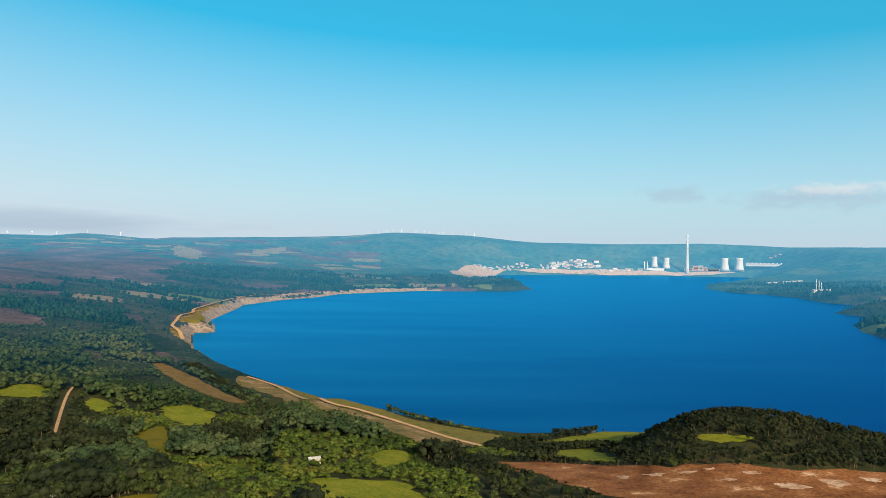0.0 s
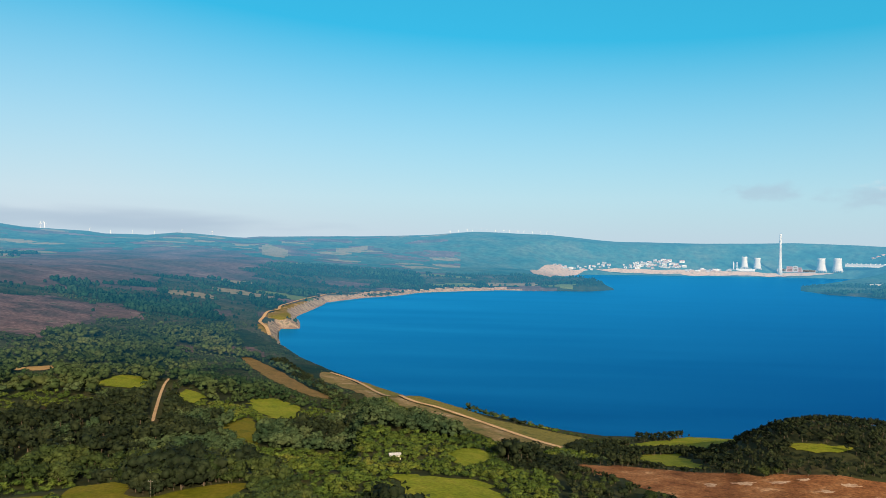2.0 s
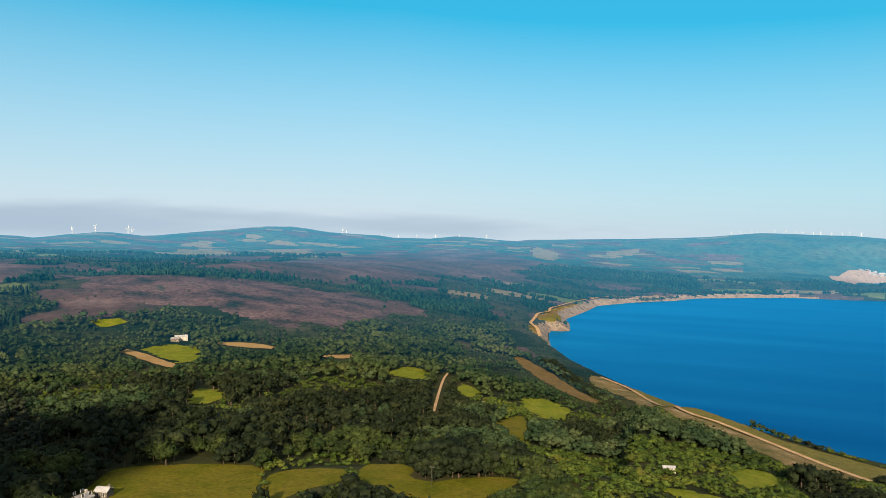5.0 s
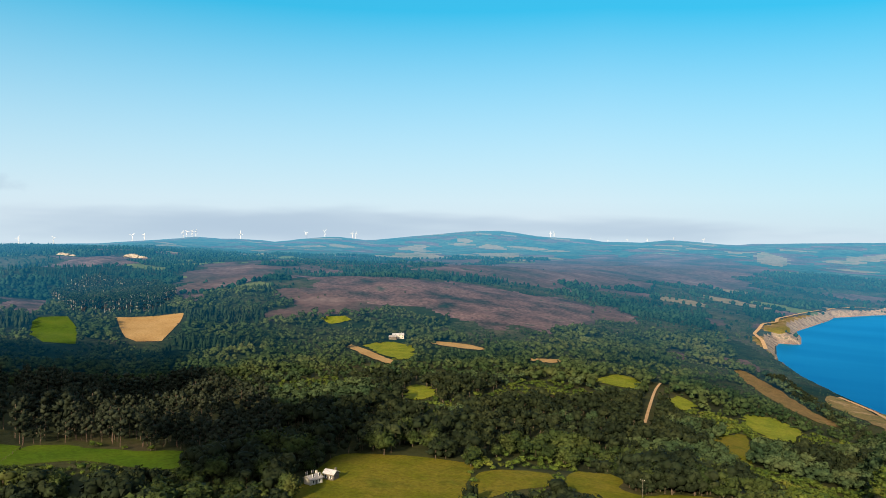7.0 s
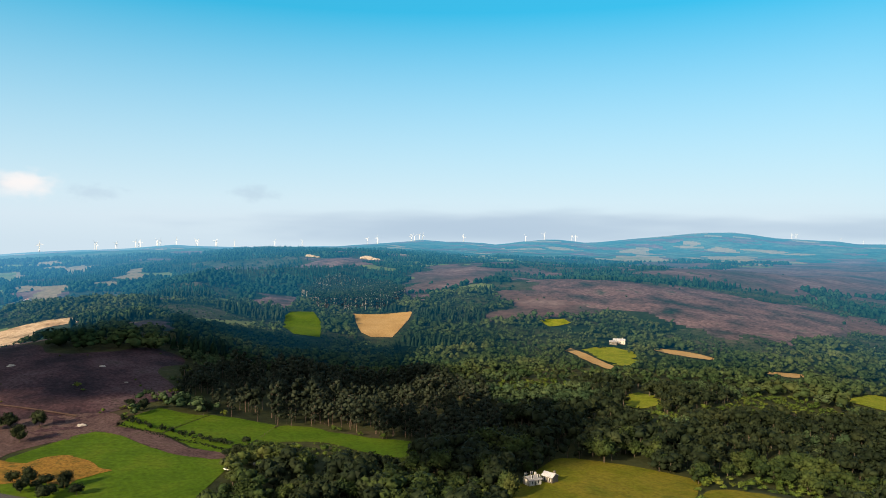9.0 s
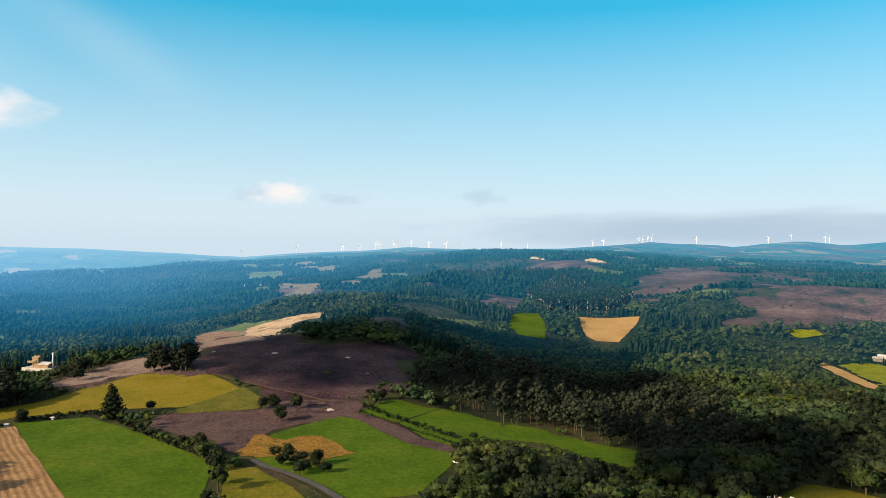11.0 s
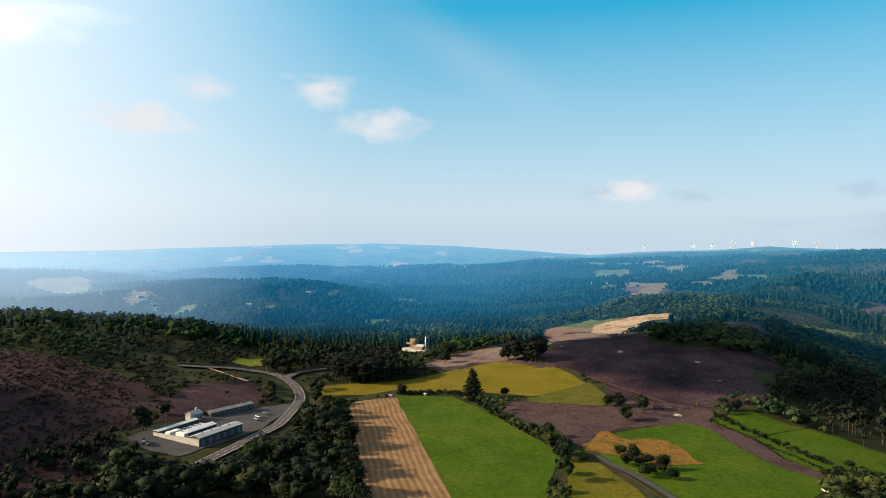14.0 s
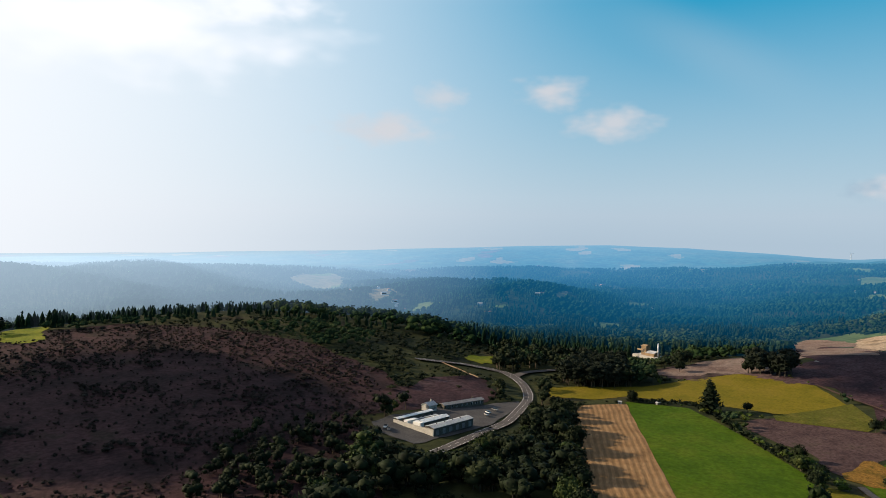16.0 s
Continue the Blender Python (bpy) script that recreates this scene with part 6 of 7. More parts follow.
x, y = spots(rng, -36, 162, 640, 1250, 8.3)
ok = clear(x, y, thin=0.06, rng=rng)
x, y = x[ok], y[ok]
brg = bearing_of(x, y)
cone_at = (value_noise(x, y, 160, 8) > 0.5) & (brg > 62) & ~((brg > 63) & (brg < 79) & (np.hypot(x, y) < 1250)) | inside(x, y, PLAN["spruce_hill"])
use = landuse(x, y)
far = np.hypot(x, y)
cone_at = np.where(far > 850, use == CONIFERS, cone_at) & (brg > 55) | inside(x, y, PLAN["spruce_hill"])
bare = (far > 790) & (use >= PASTURE) & (rng.random(len(x)) > np.where(use == ROUGH, 0.7, 0.03)) & ~inside(x, y, PLAN["plantation"]) & ~inside(x, y, PLAN["spruce_hill"])
x, y, cone_at, use = x[~bare], y[~bare], cone_at[~bare], use[~bare]
grove = 0.55 + 0.8 * value_noise(x, y, 60, 43)
tall = np.where(cone_at, np.where(inside(x, y, PLAN["spruce_hill"]), rng.uniform(7, 10, len(x)), rng.uniform(10, 15.5, len(x))), rng.uniform(6.5, 12.5, len(x)) * grove * np.where((use >= PASTURE) & (np.hypot(x, y) > 790), 0.5, 1.0))
room = view_headroom(x, y, tall, rng)
tall = tall * room
bank = np.full(len(x), 999.0)
wet = bearing_of(x, y) < 40
bank[wet] = shore_distance(x[wet], y[wet], SHORE)
tall = np.where(bank < 75, np.minimum(tall, rng.uniform(0.8, 2.4, len(x))), tall)
keep = room > 0.2
x, y, cone_at, tall = x[keep], y[keep], cone_at[keep], tall[keep]
hill_at = ~cone_at
wood("hillside_wood", ROUND_MID, x[hill_at], y[hill_at], tall[hill_at], LEAF_MID, "green broadleaf wood on the lower hills", 4, bark=None, wide=(1.05, 1.55))
wood("conifer_plantation", PINES_MID, x[cone_at], y[cone_at], tall[cone_at], CONIFER, "dark conifer plantation on the slopes", 5, bark=None, wide=(1.15, 1.6))

x, y = spots(rng, -2, 44, 640, 1500, 7.0)
ok = clear(x, y, thin=0.3, rng=rng) & ((landuse(x, y) == ROUGH) | (landuse(x, y) == MOOR) & (rng.random(len(x)) < 0.3)) & (value_noise(x, y, 55, 46) > 0.25)
wood("hill_scrub", BUSH_FAR, x[ok], y[ok], rng.uniform(0.9, 3.6, ok.sum()), LEAF_MID, "low green and grey scrub on the rough slopes", 16, bark=None, wide=(1.0, 1.8))

far_x, far_y = [], []
for b0, b1, r0, r1, spacing in ((-36, -18, 1250, 2000, 12), (-36, -8, 2000, 3300, 17), (-8, 62, 1250, 1900, 11), (-8, 62, 1900, 2900, 16), (62, 162, 1250, 1900, 10), (62, 162, 1900, 3000, 14.5)):
    x, y = spots(rng, b0, b1, r0, r1, spacing)
    use = landuse(x, y)
    ok = clear(x, y, thin=0.05, rng=rng) & ((use <= CONIFERS) | (rng.random(len(x)) < np.where(use == ROUGH, 0.35, 0.02)))
    far_x.append(x[ok]), far_y.append(y[ok])
x, y = np.concatenate(far_x), np.concatenate(far_y)
use = landuse(x, y)
cone_at = use == CONIFERS
stand = 0.7 + 0.6 * value_noise(x, y, 140, 44)
low = np.where(use >= PASTURE, 0.55, 1.0)
wood("far_wood", ROUND_FAR, x[~cone_at], y[~cone_at], (rng.uniform(6, 11, len(x)) * stand * low)[~cone_at], LEAF_FAR, "far-hill wood tinted blue by painted haze", 6, bark=None, wide=(1.1, 1.7))
wood("far_plantation", CONES_FAR, x[cone_at], y[cone_at], (rng.uniform(7.5, 11.5, len(x)) * stand)[cone_at], LEAF_FAR, "far-hill plantation tinted blue by painted haze", 7, bark=None, wide=(1.0, 1.5))

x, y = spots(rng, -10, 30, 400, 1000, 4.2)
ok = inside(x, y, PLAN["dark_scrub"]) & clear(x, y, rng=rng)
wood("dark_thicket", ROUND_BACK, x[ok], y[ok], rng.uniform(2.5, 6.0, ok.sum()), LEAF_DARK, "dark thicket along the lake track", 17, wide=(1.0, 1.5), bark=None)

STEMS = [template("pine", 150 + k, 3, 16, 0.07, girth=1.9) for k in range(4)]
x, y = spots(rng, 60, 80, 1050, 1600, 7.0)
ok = inside(x, y, PLAN["plantation"])
wood("plantation_edge", STEMS, x[ok], y[ok], rng.uniform(17, 21, ok.sum()), CONIFER, "eucalyptus plantation with pale bare trunks", 12, bark=STEM_BARK)

x, y = spots(rng, 115, 160, 240, 460, 7.5)
ok = inside(x, y, PLAN["heath_trees"])
wood("heath_grove", ROUND, x[ok], y[ok], rng.uniform(4, 9.5, ok.sum()), LEAF_DARK, "dark scattered trees at the foot of the heath", 18)


def single_tree(kind, seed, leaf):
    """One tree with its trunk, limbs and leafy crown, one metre high."""
    cv, cf, sv, sf = template(kind, seed, 10 if kind == "round" else 8, 620 if kind == "round" else 420, 0.05 if kind == "round" else 0.042, limbs=True)
    tree = thing("tree" if kind == "round" else "pine_tree", 0, 0, 0)
    for name, v, f, m in (("crown", cv, cf, leaf), ("trunk", sv, sf, DARK_BARK)):
        ob = new(name, mesh_from(name, v, f, [m]))
        ob.parent = tree
    return tree


def plant(tree, x, y, tall, turn, wide=1.0):
    ob = copy_thing(tree, pose(x, y, ground_at(x, y), 0, 0, turn) @ Matrix.Diagonal((tall * wide, tall * wide, tall, 1)))
    return ob


rng = np.random.default_rng(77)
models = [tagged(single_tree("round", 200 + k, LEAF), "green broadleaf tree with a rounded leafy crown", "tree", "trees of the near woods") for k in range(5)]
pines = [tagged(single_tree("pine", 220 + k, PINE), "tall dark pine with a bare trunk", "tree", "field-edge trees") for k in range(2)]
lone = [tagged(single_tree("round", 230 + k, LEAF_DARK), "dark spreading tree at the field's edge", "tree", "field-edge trees") for k in range(3)]
for k, (px, py, h) in enumerate(SINGLE):
    plant(models[k % 5], px, py, h, rng.uniform(0, 360), rng.uniform(0.9, 1.15))
for k, (px, py) in enumerate(PLAN["pt_trees"][1:]):
    tall = (8, 11, 13, 12)[k] if k < 4 else rng.uniform(6.5, 10)
    plant(lone[k % 3], px, py, tall, rng.uniform(0, 360), 0.95)
conifer = tagged(single_tree("spruce", 240, LEAF_DARK), "broad dark pyramid-shaped tree standing alone in a field", "tree", "field-edge trees")
px, py = PLAN["pt_trees"][0]
plant(conifer, px, py, 18.5, 20, 1.8)
for key, gap in (("pine_clump", 6.0), ("crest_pines", 6.5)):
    ring = PLAN[key]
    x0, x1, y0, y1 = min(p[0] for p in ring), max(p[0] for p in ring), min(p[1] for p in ring), max(p[1] for p in ring)
    for px in np.arange(x0, x1, gap):
        for py in np.arange(y0, y1, gap):
            qx, qy = px + rng.uniform(-2, 2), py + rng.uniform(-2, 2)
            if inside(np.array([qx]), np.array([qy]), ring)[0]:
                plant(pines[int(rng.integers(2))], qx, qy, rng.uniform(13, 18), rng.uniform(0, 360), 1.2)
for px, py in PLAN["pt_thorns"]:
    plant(lone[int(rng.integers(3))], px, py, rng.uniform(3.5, 6.5), rng.uniform(0, 360), 1.25)
for px, py in PLAN["pt_field_trees"]:
    plant(lone[int(rng.integers(3))], px, py, rng.uniform(8.5, 12), rng.uniform(0, 360), 1.0)
# trees that shade the edge of the straw field
(ex, ey), (fx, fy) = PLAN["straw_field"][8], PLAN["straw_field"][5]
for k in range(9):
    u = (k + 0.5) / 9
    qx, qy = ex + (fx - ex) * u + rng.uniform(-3, 3), ey + (fy - ey) * u - rng.uniform(0, 4)
    plant(lone[k % 3], qx, qy, rng.uniform(11, 15), rng.uniform(0, 360), 1.0)
line = eased(PLAN["hedge_line"], 8, False) + eased(PLAN["hedge_line_b"], 8, False)
hx = np.array([p[0] for p in line for _ in range(5)]) + rng.normal(0, 1.6, len(line) * 5)
hy = np.array([p[1] for p in line for _ in range(5)]) + rng.normal(0, 1.6, len(line) * 5)
tagged(wood("hedge", BUSH, hx, hy, rng.uniform(1.2, 3.6, len(hx)), LEAF_DARK, "dark field hedge of brambles and low trees", 40, bark=None), category="hedge")
for ob in models + pines + lone + [conifer]:
    for o in (*ob.children_recursive, ob):
        bpy.data.objects.remove(o)


# ---- wind turbines ----
def turbine(spin):
    t = thing("wind_turbine", 0, 0, 0)
    tower = part("tower", lathe([(0.030, -0.05), (0.026, 0.2), (0.017, 0.66)], 10), WHITE, t)
    bm = boxed(-0.06, 0.035, -0.018, 0.018, 0.655, 0.695)
    bmesh.ops.bevel(bm, geom=list(bm.edges), offset=0.006, segments=1, affect="EDGES")
    part("nacelle", bm, WHITE, t)
    hub = part("hub", lathe([(0.016, -0.02), (0.018, 0.0), (0.004, 0.03)], 8), WHITE, t)
    hub.matrix_basis = pose(0.04, 0, 0.675, 0, 90, 0)
    for k in range(3):
        bm = bmesh.new()
        ring = [(0.0, 0.010), (0.06, 0.022), (0.18, 0.016), (0.325, 0.005)]
        a = [bm.verts.new((0.004, -w, r)) for r, w in ring]
        b = [bm.verts.new((0.004, w * 0.5, r)) for r, w in ring]
        c = [bm.verts.new((-0.008, 0, r)) for r, w in ring]
        for i in range(3):
            for p, q in ((a, b), (b, c), (c, a)):
                bm.faces.new((p[i], p[i + 1], q[i + 1], q[i]))
        blade = part("blade", bm, WHITE, t)
        blade.matrix_basis = pose(0.045, 0, 0.675, spin + 120 * k, 0, 0)
    return tagged(t, "white three-bladed wind turbine on the far ridge", "wind turbine", "wind farm on the ridges")


mills = [turbine(a) for a in (5, 40, 75, 100)]
for k, (px, py, tall) in enumerate(PLAN["turbines_a"] + PLAN["turbines_b"] + PLAN["turbines_c"] + PLAN.get("turbines_d", [])):
    tall = max(tall + 22, 58 if k < 32 else 44) * (0.5 if bearing_of(px, py) < 34 else 0.9)
    copy_thing(mills[k % 4], pose(px, py, ground_at(px, py), 0, 0, bearing_of(px, py) - 90 + 25 * math.sin(k)) @ Matrix.Diagonal((tall, tall, tall, 1)))
for ob in mills:
    for o in (*ob.children_recursive, ob):
        bpy.data.objects.remove(o)


# ---- houses ----
def windows(parent, x0, x1, y, z, count, tall=1.3, wide=1.0, out=0.06):
    """A row of windows in a wall that faces along y."""
    for k in range(count):
        cx = x0 + (x1 - x0) * (k + 0.5) / count
        s = 1 if out > 0 else -1
        w = part("window", boxed(cx - wide / 2, cx + wide / 2, min(y, y + out), max(y, y + out), z, z + tall), DARK_GLASS, parent, "dark window pane")
        part("window_frame", box(boxed(cx - wide / 2 - 0.1, cx - wide / 2, min(y, y + out * 1.5), max(y, y + out * 1.5), z - 0.1, z + tall + 0.1), cx + wide / 2, cx + wide / 2 + 0.1, min(y, y + out * 1.5), max(y, y + out * 1.5), z - 0.1, z + tall + 0.1), WHITE, w)


def house(name, x, y, turn, length, depth, eaves, rise, wall, roof, label, floors=2, group=""):
    h = thing(name, x, y, ground_at(x, y) - 0.3, turn)
    bm = boxed(-length / 2, length / 2, -depth / 2, depth / 2, 0, eaves + 0.3)
    a = [bm.verts.new(p) for s in (-1, 1) for p in ((s * length / 2, -depth / 2, eaves + 0.3), (s * length / 2, depth / 2, eaves + 0.3), (s * length / 2, 0, eaves + rise + 0.05))]
    bm.faces.new(a[:3]), bm.faces.new(a[3:])
    part("wall", bm, wall, h)
    r = part("roof", gable(-length / 2, length / 2, -depth / 2, depth / 2, eaves + 0.35, rise), roof, h)
    part("chimney", boxed(length * 0.28, length * 0.28 + 0.8, 0.3, 1.1, eaves + rise * 0.5, eaves + rise + 1.2), wall, r)
    for f in range(floors):
        windows(h, -length / 2, length / 2, -depth / 2, 1.3 + 2.7 * f, max(2, int(length / 3.5)), out=-0.06)
        windows(h, -length / 2, length / 2, depth / 2, 1.3 + 2.7 * f, max(2, int(length / 3.5)), out=0.06)
    part("door", boxed(-0.5, 0.5, -depth / 2 - 0.09, -depth / 2, 0.3, 2.4), STONE_WALL, h, "dark wooden door")
    return tagged(h, label, "house", group)


(ax, ay), (cx, cy) = PLAN["pt_house"]
turn = float(bearing_of(cx, cy))
house("farmhouse", ax, ay, turn + 38, 6.6, 5.0, 2.7, 1.5, WALL, SLATE, "grey-roofed pale farmhouse at the edge of a meadow")
house("barn", cx, cy, turn - 35, 5.6, 4.6, 3.0, 1.4, STONE_WALL, METAL_ROOF, "pale barn with a light sheet roof beside the farmhouse", 1)
(ax, ay), (cx, cy) = PLAN["pt_farm"]
house("farmhouse", ax, ay, 50, 15, 8, 4.6, 2.0, WALL, METAL_ROOF, "white farmhouse among hillside meadows")
house("barn", cx, cy, 40, 10, 7, 3.6, 1.8, STONE_WALL, SLATE, "low stone barn near the white farmhouse", 1)


# ---- the works beside the main road ----
mid = (-308.0, -229.0)
works = thing("works", -290, -215, ground_at(*mid) - 0.3, 173.3)
works.scale = (0.88, 0.88, 0.95)


def wing(name, x0, x1, y0, y1, tall, rise, wall, roof, label, bays=0):
    """One long wing of the works: walls, a low sheet roof, windows or doors along its side."""
    w = part(name, boxed(x0, x1, y0, y1, 0, tall), wall, works, label)
    part("roof", gable(x0, x1, y0, y1, tall + 0.25, rise, 0.35, 0.2), roof, w, "pale sheet roof")
    for k in range(bays):
        u = x0 + (k + 0.25) * (x1 - x0) / bays
        part("loading_door", boxed(u, u + 2.6, y0 - 0.08, y0, 0.3, 3.2), SLATE, w, "grey roller door")
    return w


wing("front_wing", 0, 35, 0, 7.5, 4.2, 0.9, STONE_WALL, METAL_ROOF, "long grey front wing", 6)
wing("middle_wing", 4.5, 27, 13, 18.5, 4.4, 0.9, STONE_WALL, PALE_SHEET, "middle wing with a white roof")
wing("back_wing", 0, 31, 30.5, 34, 4.2, 0.6, STONE_WALL, PALE_SHEET, "narrow back wing")
part("end_block", boxed(1.5, 4.5, 12.6, 19, 0, 4.9), WHITE, works, "white end block of the middle wing")
part("small_block", boxed(1.2, 10, 23, 26.5, 0, 4.3), WHITE, works, "small white flat-roofed block")
part("end_wall", boxed(-0.5, 0, 0, 34, 0, 3.5), WALL, works, "tan rendered end wall")
part("coping", boxed(-0.6, 0.1, -0.1, 34.1, 3.5, 3.7), PALE_CONCRETE, works)
# dark low blocks imitate the shade in the open courts between wings
part("low_roof", boxed(4.5, 33, 7.55, 12.95, 0, 3.0), COURT_DARK, works, "dark flat block standing in for a shaded open court")
part("low_roof", boxed(10.2, 31, 18.55, 30.45, 0, 2.7), COURT_DARK, works, "dark flat block standing in for a shaded open court")
part("court", boxed(0, 10, 7.55, 30.4, 0, 0.55), CONCRETE, works, "shaded inner court")
for k in range(5):
    part("roof_light", boxed(12 + 4 * k, 14 + 4 * k, 21, 28, 2.7, 3.1), METAL_ROOF, works, "grey roof light")
for k in range(4):
    part("vent", lathe([(0.35, 4.9), (0.35, 5.6), (0.5, 5.65), (0.1, 5.95)], 10), SLATE, works, "small roof vent").location = (6 + 7 * k, 3.7, 0)
tagged(works, "low works of parallel pale-roofed wings in a yard", "factory")
house("gate_hut", -328, -247, 173, 6.5, 6, 3.6, 1.7, WALL, METAL_ROOF, "small pale hut at the end of the works", 1)
house("long_shed", -352, -240.5, 163, 30, 5, 3.0, 1.0, STONE_WALL, SLATE, "long low grey shed beside the works yard", 1)


def car(x, y, turn, paint, label):
    c = thing("car", x, y, ground_at(x, y) + 0.75, turn)
    bm = boxed(-2.1, 2.1, -0.88, 0.88, 0.35, 0.95)
    bmesh.ops.bevel(bm, geom=list(bm.edges), offset=0.14, segments=2, affect="EDGES")
    part("body", bm, paint, c)
    bm = boxed(-1.5, 0.9, -0.76, 0.76, 0.9, 1.45)
    for v in bm.verts:
        if v.co.z > 1.2:
            v.co.x *= 0.72
            v.co.y *= 0.86
    part("cabin", bm, DARK_GLASS, c, "dark glazed cabin")
    for sx in (-1.3, 1.3):
        for sy in (-0.85, 0.85):
            w = part("wheel", lathe([(0.33, -0.1), (0.33, 0.1)], 12), ASPHALT, c)
            w.matrix_basis = pose(sx, sy, 0.33, 90, 0, 0)
    return tagged(c, label, "car", "cars at the works")


for k, (px, py) in enumerate(((-281, -240), (-279, -236), (-346, -219), (-351, -221), (-360, -222))):
    car(px, py, 30 + 12 * k, (WHITE, SLATE, METAL_ROOF)[k % 3], "parked car in the works yard")


# ---- the tan plant with its stack ----
(ax, ay), (bx, by), (cx, cy) = PLAN["pt_plant"]
z = ground_at(bx, by)
face = float(bearing_of(bx, by))
mill = thing("gravel_plant", bx, by, z - 0.5, face - 42)
part("base", boxed(-16, 16, -6, 6, 0, 3.0), PALE_CONCRETE, mill)
tower = part("tower", boxed(-8, -2, -3, 3, 3, 11.5), TAN_STEEL, mill, "tan clad screening tower")
part("roof", gable(-8, -2, -3, 3, 11.5, 1.3), TAN_STEEL, tower)
part("gantry", boxed(-15, -8, -1.2, 1.2, 6.5, 8.0), TAN_STEEL, mill, "tan conveyor gantry")
for k in range(3):
    part("opening", boxed(-7.4 + 1.8 * k, -6.5 + 1.8 * k, -3.15, -2.95, 5 + k, 7.6 + k), DARK_GLASS, tower, "dark opening")
part("stack", lathe([(0.8, 0), (0.7, 8), (0.6, 16)], 14), WHITE, mill).location = (10, 0, 0)
part("shed", gable(-1, 9, -4, 4, 6.0, 2.0), METAL_ROOF, mill, "pale metal shed roof")
part("shed_wall", boxed(-1, 9, -4, 4, 3, 6), TAN_STEEL, mill)
tagged(mill, "tan gravel plant with a slim stack at the wood's edge", "industrial plant")


# ---- the power station across the lake ----
def cooling_tower(x, y, tall, wide):
    t = thing("cooling_tower", x, y, ground_at(x, y) - 2)
    prof = [(wide * (0.36 + 0.14 * abs((u - 0.75) / 0.75) ** 1.7), tall * (0.08 + 0.92 * u)) for u in np.linspace(0, 1, 9)]
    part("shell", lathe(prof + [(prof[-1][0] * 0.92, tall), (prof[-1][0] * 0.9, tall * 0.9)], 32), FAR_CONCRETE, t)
    for k in range(16):
        a = 2 * math.pi * k / 16
        leg = part("leg", boxed(-0.9, 0.9, -0.9, 0.9, 0, tall * 0.1), FAR_CONCRETE, t)
        leg.location = (math.cos(a) * wide * 0.49, math.sin(a) * wide * 0.49, 0)
    return tagged(t, "pale concrete cooling tower with a waisted shell", "cooling tower", "cooling towers of the power station")


spots_at = PLAN["pt_chimney"]
px, py = spots_at[0]
r = math.hypot(px, py)
per = r / 1250.0
stack = thing("tall_chimney", px, py, ground_at(px, py) - 2)
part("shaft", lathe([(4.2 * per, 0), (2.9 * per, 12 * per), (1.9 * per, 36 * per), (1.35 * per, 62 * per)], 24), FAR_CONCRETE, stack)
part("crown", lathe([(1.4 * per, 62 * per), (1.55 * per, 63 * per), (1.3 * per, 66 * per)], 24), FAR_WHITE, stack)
for k in range(3):
    part("platform", lathe([(2.5 * per - 0.3 * per * k, (26 + 14 * k) * per), (2.5 * per - 0.3 * per * k, (26.4 + 14 * k) * per)], 24), FAR_CONCRETE, stack)
tagged(stack, "very tall slender concrete power station chimney", "chimney")
for k, (qx, qy) in enumerate(spots_at[1:]):
    cooling_tower(qx, qy, (19, 19, 22, 22)[k] * per, (12, 13, 15, 16)[k] * per)

hall_at = PLAN["pt_hall"]
px, py = hall_at[0]
face = float(bearing_of(px, py))
plant_hall = thing("boiler_house", px, py, ground_at(px, py) - 2, face)
for k, (x0, x1, h, m) in enumerate(((-26, -12, 6, FAR_WALL), (-12, -3, 11, FAR_ROOF), (-3, 4, 12, FAR_WALL), (4, 10, 9, FAR_ROOF), (10, 30, 5, FAR_WALL))):
    part("block", boxed(x0 * per, x1 * per, -4 * per, 4 * per, 0, h * per * 0.8), m, plant_hall, "red clad block" if m is FAR_ROOF else "")
    for j in range(3):
        part("window_band", boxed(x0 * per + 4, x1 * per - 4, -4 * per - 0.5, -4 * per, h * per * (0.15 + 0.2 * j), h * per * (0.15 + 0.2 * j) + 3), DARK_GLASS, plant_hall, "dark window band")
tagged(plant_hall, "red and white boiler house at the chimney's foot", "power station")
px, py = hall_at[1]
gas = thing("gas_turbine_hall", px, py, ground_at(px, py) - 2, float(bearing_of(px, py)))
part("hall", boxed(-14 * per, 14 * per, -3 * per, 3 * per, 0, 4 * per), FAR_WHITE, gas)
part("low_hall", boxed(-24 * per, -14 * per, -3 * per, 3 * per, 0, 2.4 * per), FAR_WALL, gas)
for k in range(2):
    part("stack", lathe([(1.0 * per, 0), (0.8 * per, 15 * per)], 12), FAR_WHITE, gas, "white exhaust stack").location = ((-18 + 5 * k) * per, 0, 0)
tagged(gas, "white gas turbine hall with twin stacks", "power station")
(px, py), (qx, qy) = hall_at[2], hall_at[3]
k = math.hypot(px, py) / math.hypot(qx, qy)
qx, qy = qx * k, qy * k
face = math.degrees(math.atan2(qy - py, qx - px))
store = thing("coal_store", (px + qx) / 2, (py + qy) / 2, ground_at((px + qx) / 2, (py + qy) / 2) - 1, face)
half = math.hypot(qx - px, qy - py) / 2
part("wall", boxed(-half, half, -15, 15, 0, 9), FAR_CONCRETE, store)
part("roof", gable(-half, half, -15, 15, 9, 7), FAR_SHEET, store)
for k in range(14):
    part("vent", boxed(-half + (k + 0.4) * half / 7, -half + (k + 0.7) * half / 7, -3, 3, 14.5, 19), FAR_WHITE, store)
tagged(store, "very long pale coal store beside the cooling towers", "warehouse")


